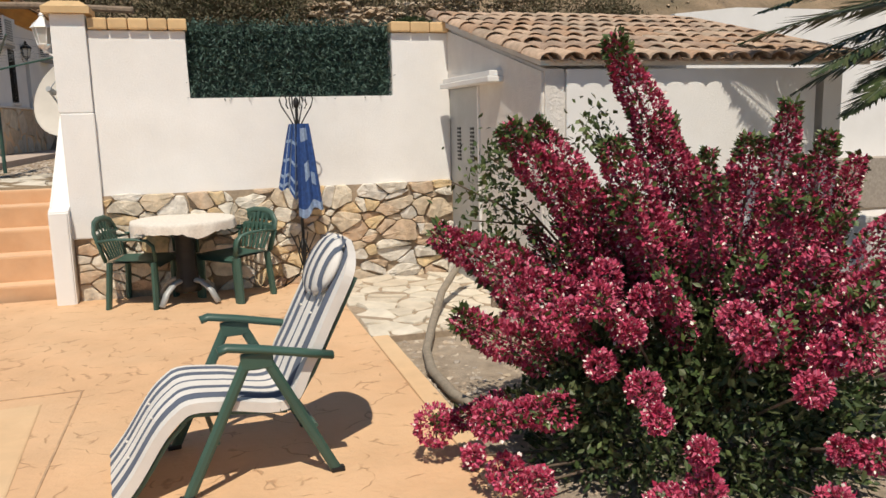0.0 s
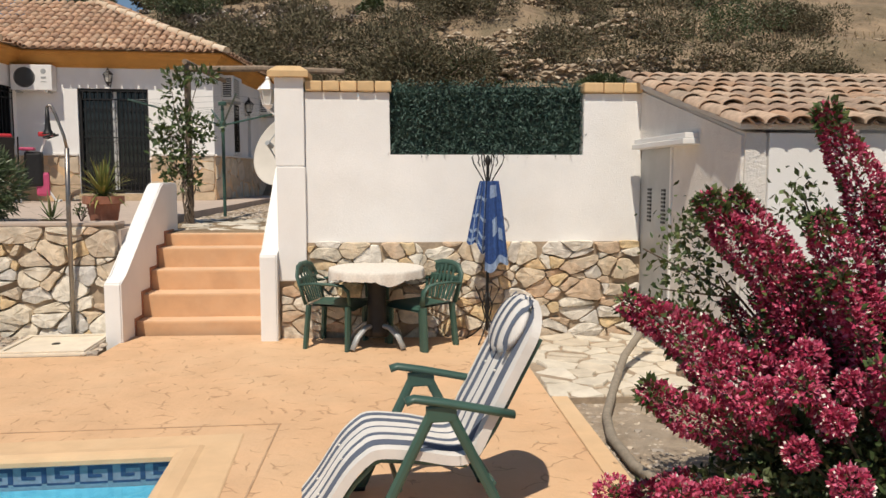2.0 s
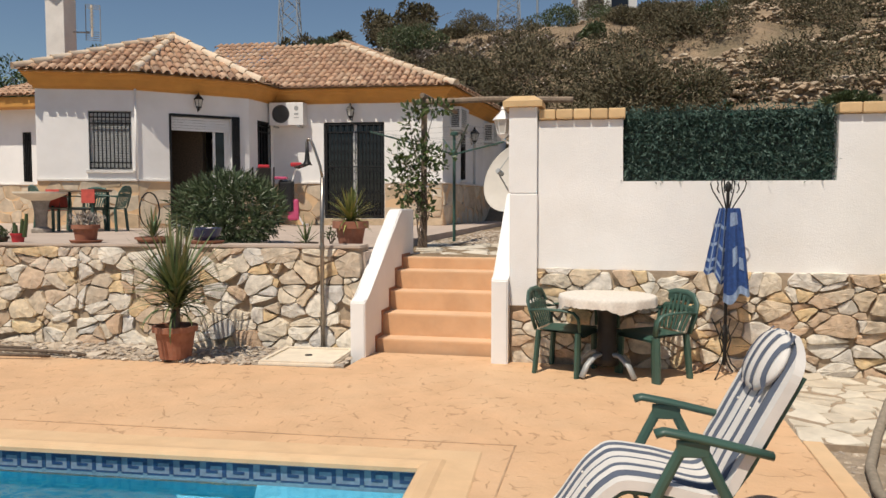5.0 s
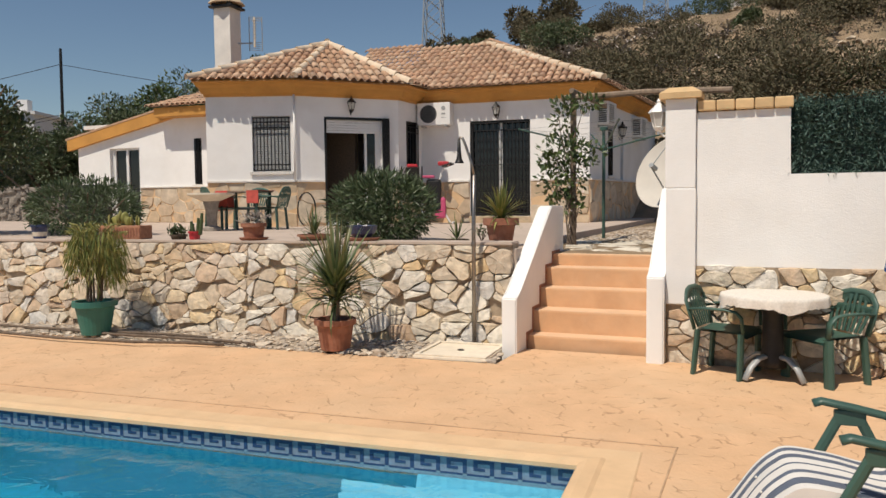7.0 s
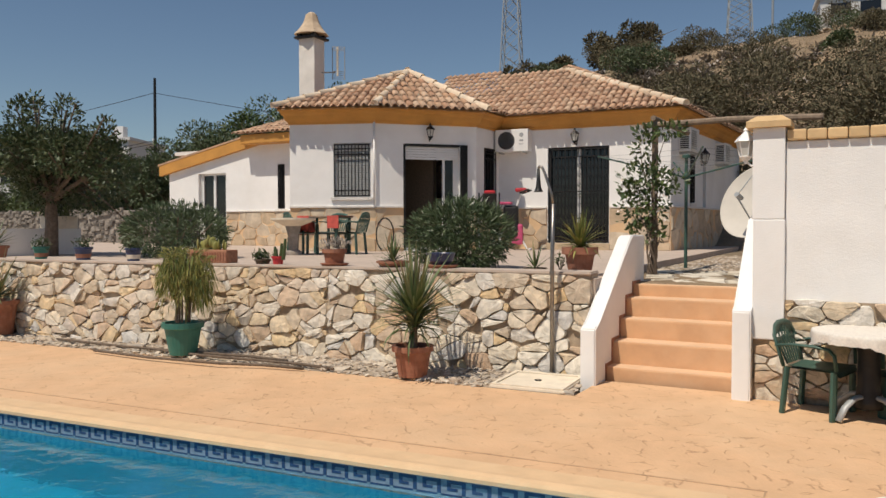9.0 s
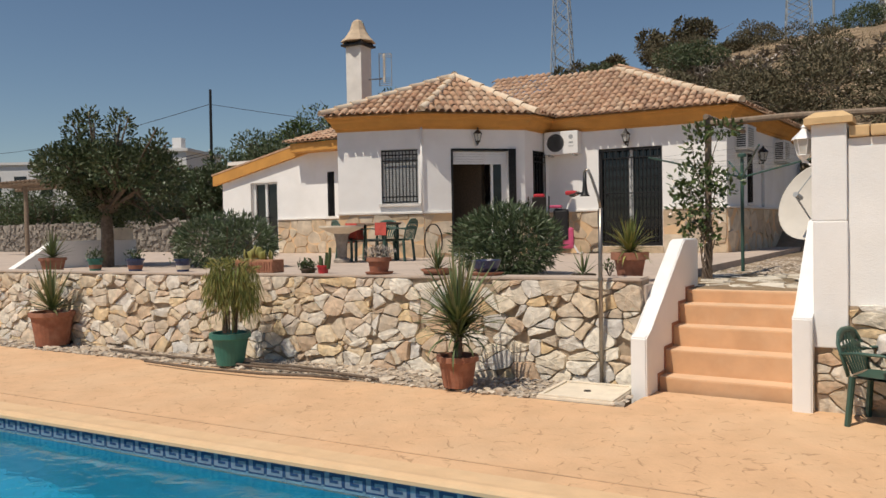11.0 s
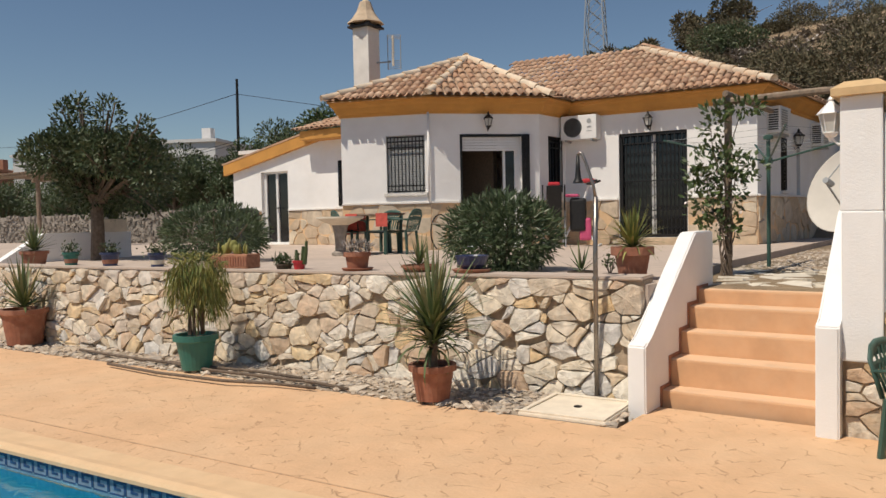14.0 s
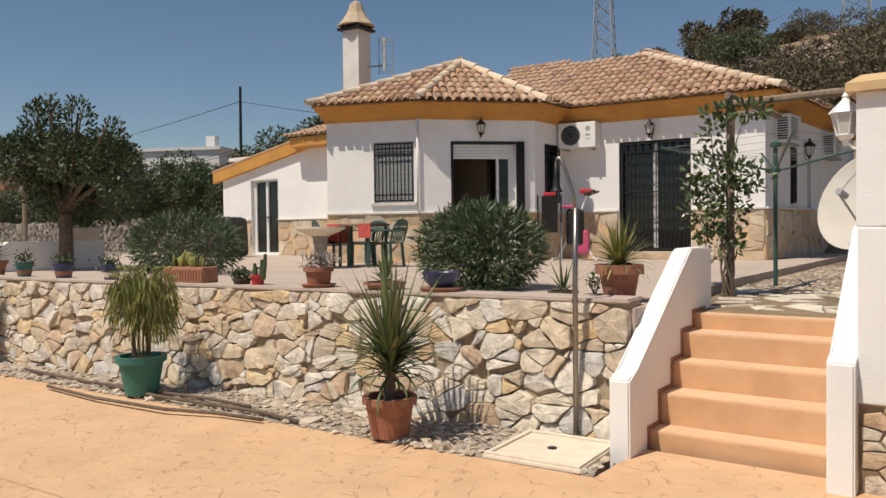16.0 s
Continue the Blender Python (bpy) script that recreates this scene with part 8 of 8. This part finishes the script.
def face_point(u, v, out):
    o = out + 0.10 * (1 - v / 1.0)
    return (XA + ux * u + uy * o, YA + uy * u - ux * o, v)


bm = bmesh.new()
q = [face_point(0, -0.1, -0.012), face_point(span, -0.1, -0.012), face_point(span, 1.04, -0.012), face_point(0, 1.04, -0.012)]
b = [face_point(0, -0.1, -0.30), face_point(span, -0.1, -0.30), face_point(span, 1.04, -0.30), face_point(0, 1.04, -0.30)]
vs = [bm.verts.new(p) for p in q + b]
for f in ((0, 1, 2, 3), (7, 6, 5, 4), (0, 4, 5, 1), (1, 5, 6, 2), (2, 6, 7, 3), (3, 7, 4, 0)):
    bm.faces.new([vs[k] for k in f])
part("core", bm, M["mortar"], rw, "recessed mortar")
bm = prism(bmesh.new(), [(face_point(0, 1, 0.02)[0], face_point(0, 1, 0.02)[1]), (face_point(span, 1, 0.02)[0], face_point(span, 1, 0.02)[1]), (face_point(span, 1, -0.36)[0], face_point(span, 1, -0.36)[1]), (face_point(0, 1, -0.36)[0], face_point(0, 1, -0.36)[1])], 1.035, 1.07)
bmesh.ops.bevel(bm, geom=bm.edges[:], offset=0.012, segments=2, affect="EDGES")
part("lip", bm, M["slab"], rw, "rough concrete lip")
split = 8.1                                                # beyond this the stones stay joined
stones(rw, "stone", M["stone"], rs, broken(rs, cells(rs, [(split, -0.02), (span, -0.02), (span, 1.035), (split, 1.035)], 0.150, 0.70, 2.6, 1), 0.5), face_point, 0.002, 0.040, 0.012, 0.012, rounded=True)
stones(rw, "stones", M["stonefar"], rs, broken(rs, cells(rs, [(0, -0.02), (split, -0.02), (split, 1.035), (0, 1.035)], 0.150, 0.70, 2.6, 1), 0.5), face_point, 0.002, 0.040, 0.012, 0.012, joined=True, rounded=True)
stones(gw, "stone", M["stone"], rs, broken(rs, cells(rs, [(0.42, -0.02), (3.555, -0.02), (3.555, 0.90), (0.42, 0.90)], 0.142, 0.66, 2.6, 1), 0.42), lambda u, v, o: (u, 0.14 - o, v), 0.002, 0.036, 0.010, 0.012, rounded=True)
stones(gw, "stone", M["stone"], rs, cells(rs, [(0.17, -0.02), (0.415, -0.02), (0.415, 0.54), (0.17, 0.54)], 0.14, 0.7, 0.8), lambda u, v, o: (u, 0.14 - o, v), 0.007, 0.02, 0.012, 0.01)

# crazy paving between the deck and the shed, and on the landing
pv = part("path_bed", box(bmesh.new(), 2.302, 3.60, -1.945, 0.112, -0.2, -0.006), M["mortar"])
struct(pv, "crazy-paved path to the shed door", "path")
stones(pv, "flagstone", M["pave"], rs, cells(rs, [(2.31, -1.94), (3.59, -1.94), (3.59, 0.09), (2.31, 0.09)], 0.22, 1.0, 0.8), lambda u, v, o: (u, v, o - 0.006), 0.011, 0.010, 0.0, 0.002)
ld = next(o for o in bpy.data.objects if o.name == "landing")
stones(ld, "flagstone", M["pave"], rs, cells(rs, [(-1.235, 1.75), (-0.01, 1.75), (-0.01, 4.33), (-1.64, 3.94)], 0.30, 1.0, 0.8), lambda u, v, o: (u, v, 0.888 + o), 0.006, 0.010, 0.0, 0.002)

# stone cladding of the house
for p, q, gaps in ((F_, D_, []), (D_, E_, [dr]), (E_, G_, []), (G_, C_, [gd]), (C_, B_, []), (AL, AR, [fd])):
    m4, span = frame_of(p, q)
    s, runs = 0.0, []
    for o in gaps:
        runs.append((s, o[0] - 0.01))
        s = o[1] + 0.01
    runs.append((s, span))
    for a, b in runs:
        if b - a < 0.15:
            continue
        bm = box(bmesh.new(), a + 0.002, b - 0.002, -0.012, 0.0, TZ, 1.924, 0, m4)
        part("dado_bed", bm, M["coping"], house, "sandy mortar of the cladding")
        stones(house, "cladding_stone", M["clad"], rs, cells(rs, [(a, TZ), (b, TZ), (b, 1.922), (a, 1.922)], 0.36, 0.8, 0.8), lambda u, v, o: tuple(m4 @ Vector((u, -0.012 - o, v))), 0.010, 0.012, 0.004, 0.004)
bm = bmesh.new()
m4, _ = frame_of(G_, C_)
box(bm, gd[0] - 0.02, gd[1] + 0.02, -0.06, 0.02, TZ, gd[2] - 0.003, 0.008, m4)
part("door_step", bm, M["clad"], house)

# gravel along the foot of the retaining wall
bm = prism(bmesh.new(), [(-1.285, gravel_y(-1.285) + 0.004), (-1.425, 0.0), (-1.425, 0.45), (-12.6, wall_y(-12.6)), (-12.99, wall_y(-12.99)), (-12.99, gravel_y(-12.99) + 0.004)], -0.2, 0.004)
gb = struct(part("gravel_bed", bm, M["earth"]), "strip of gravel at the foot of the stone wall", "gravel")
pts, sz = [], []
for k in range(5200):
    x = -1.35 - 10.6 * rs.random() ** 1.35
    y0, y1 = gravel_y(x) - 0.015, wall_y(x) - 0.05
    y = y0 + (y1 - y0) * rs.random()
    if -2.14 < x < -1.39 and -0.58 < y < 0.19 or (x > -1.44 and y > -0.02):
        continue
    pts.append((x, y, rs.uniform(-0.008, 0.012))), sz.append(0.014 + 0.036 * rs.random() ** 2.2)
tagged(rocks("pebbles", pts, sz, M["pebble"], 71), "grey and tan pebbles in the gravel strip", "pebbles", kind="stuff")
pts, sz = [], []
for k in range(70):
    x = -1.6 - 9.8 * rs.random()
    pts.append((x, gravel_y(x) + 0.05 + 0.75 * rs.random() ** 2, 0.0)), sz.append(0.05 + 0.05 * rs.random())
pts = [p for p in pts if not (-2.2 < p[0] < -1.3 and p[1] < 0.25)]
tagged(rocks("cobbles", pts, sz, M["pebble"], 73, 0.75), "larger loose stones among the gravel", "stones", kind="stuff")
pts, sz = [], []
for k in range(2600):
    x, y = 2.44 + 2.6 * rs.random() ** 1.4, -1.97 - 4.5 * rs.random() ** 1.2
    pts.append((x, y, -0.054)), sz.append(0.008 + 0.022 * rs.random() ** 3)
tagged(rocks("bed_pebbles", pts, sz, M["pebble"], 75), "small stones on the bare earth", "pebbles", kind="stuff")
pts, sz = [], []
for k in range(3200):
    x, y = rs.uniform(-1.66, 0.6), 4.0 + 6.0 * rs.random() ** 1.3
    if y < 4.42 + 0.24 * x:
        continue
    pts.append((x, y, 0.893)), sz.append(0.015 + 0.025 * rs.random() ** 2)
tagged(rocks("yard_gravel", pts, sz, M["pebble"], 77), "grey gravel of the yard", "gravel", kind="stuff")
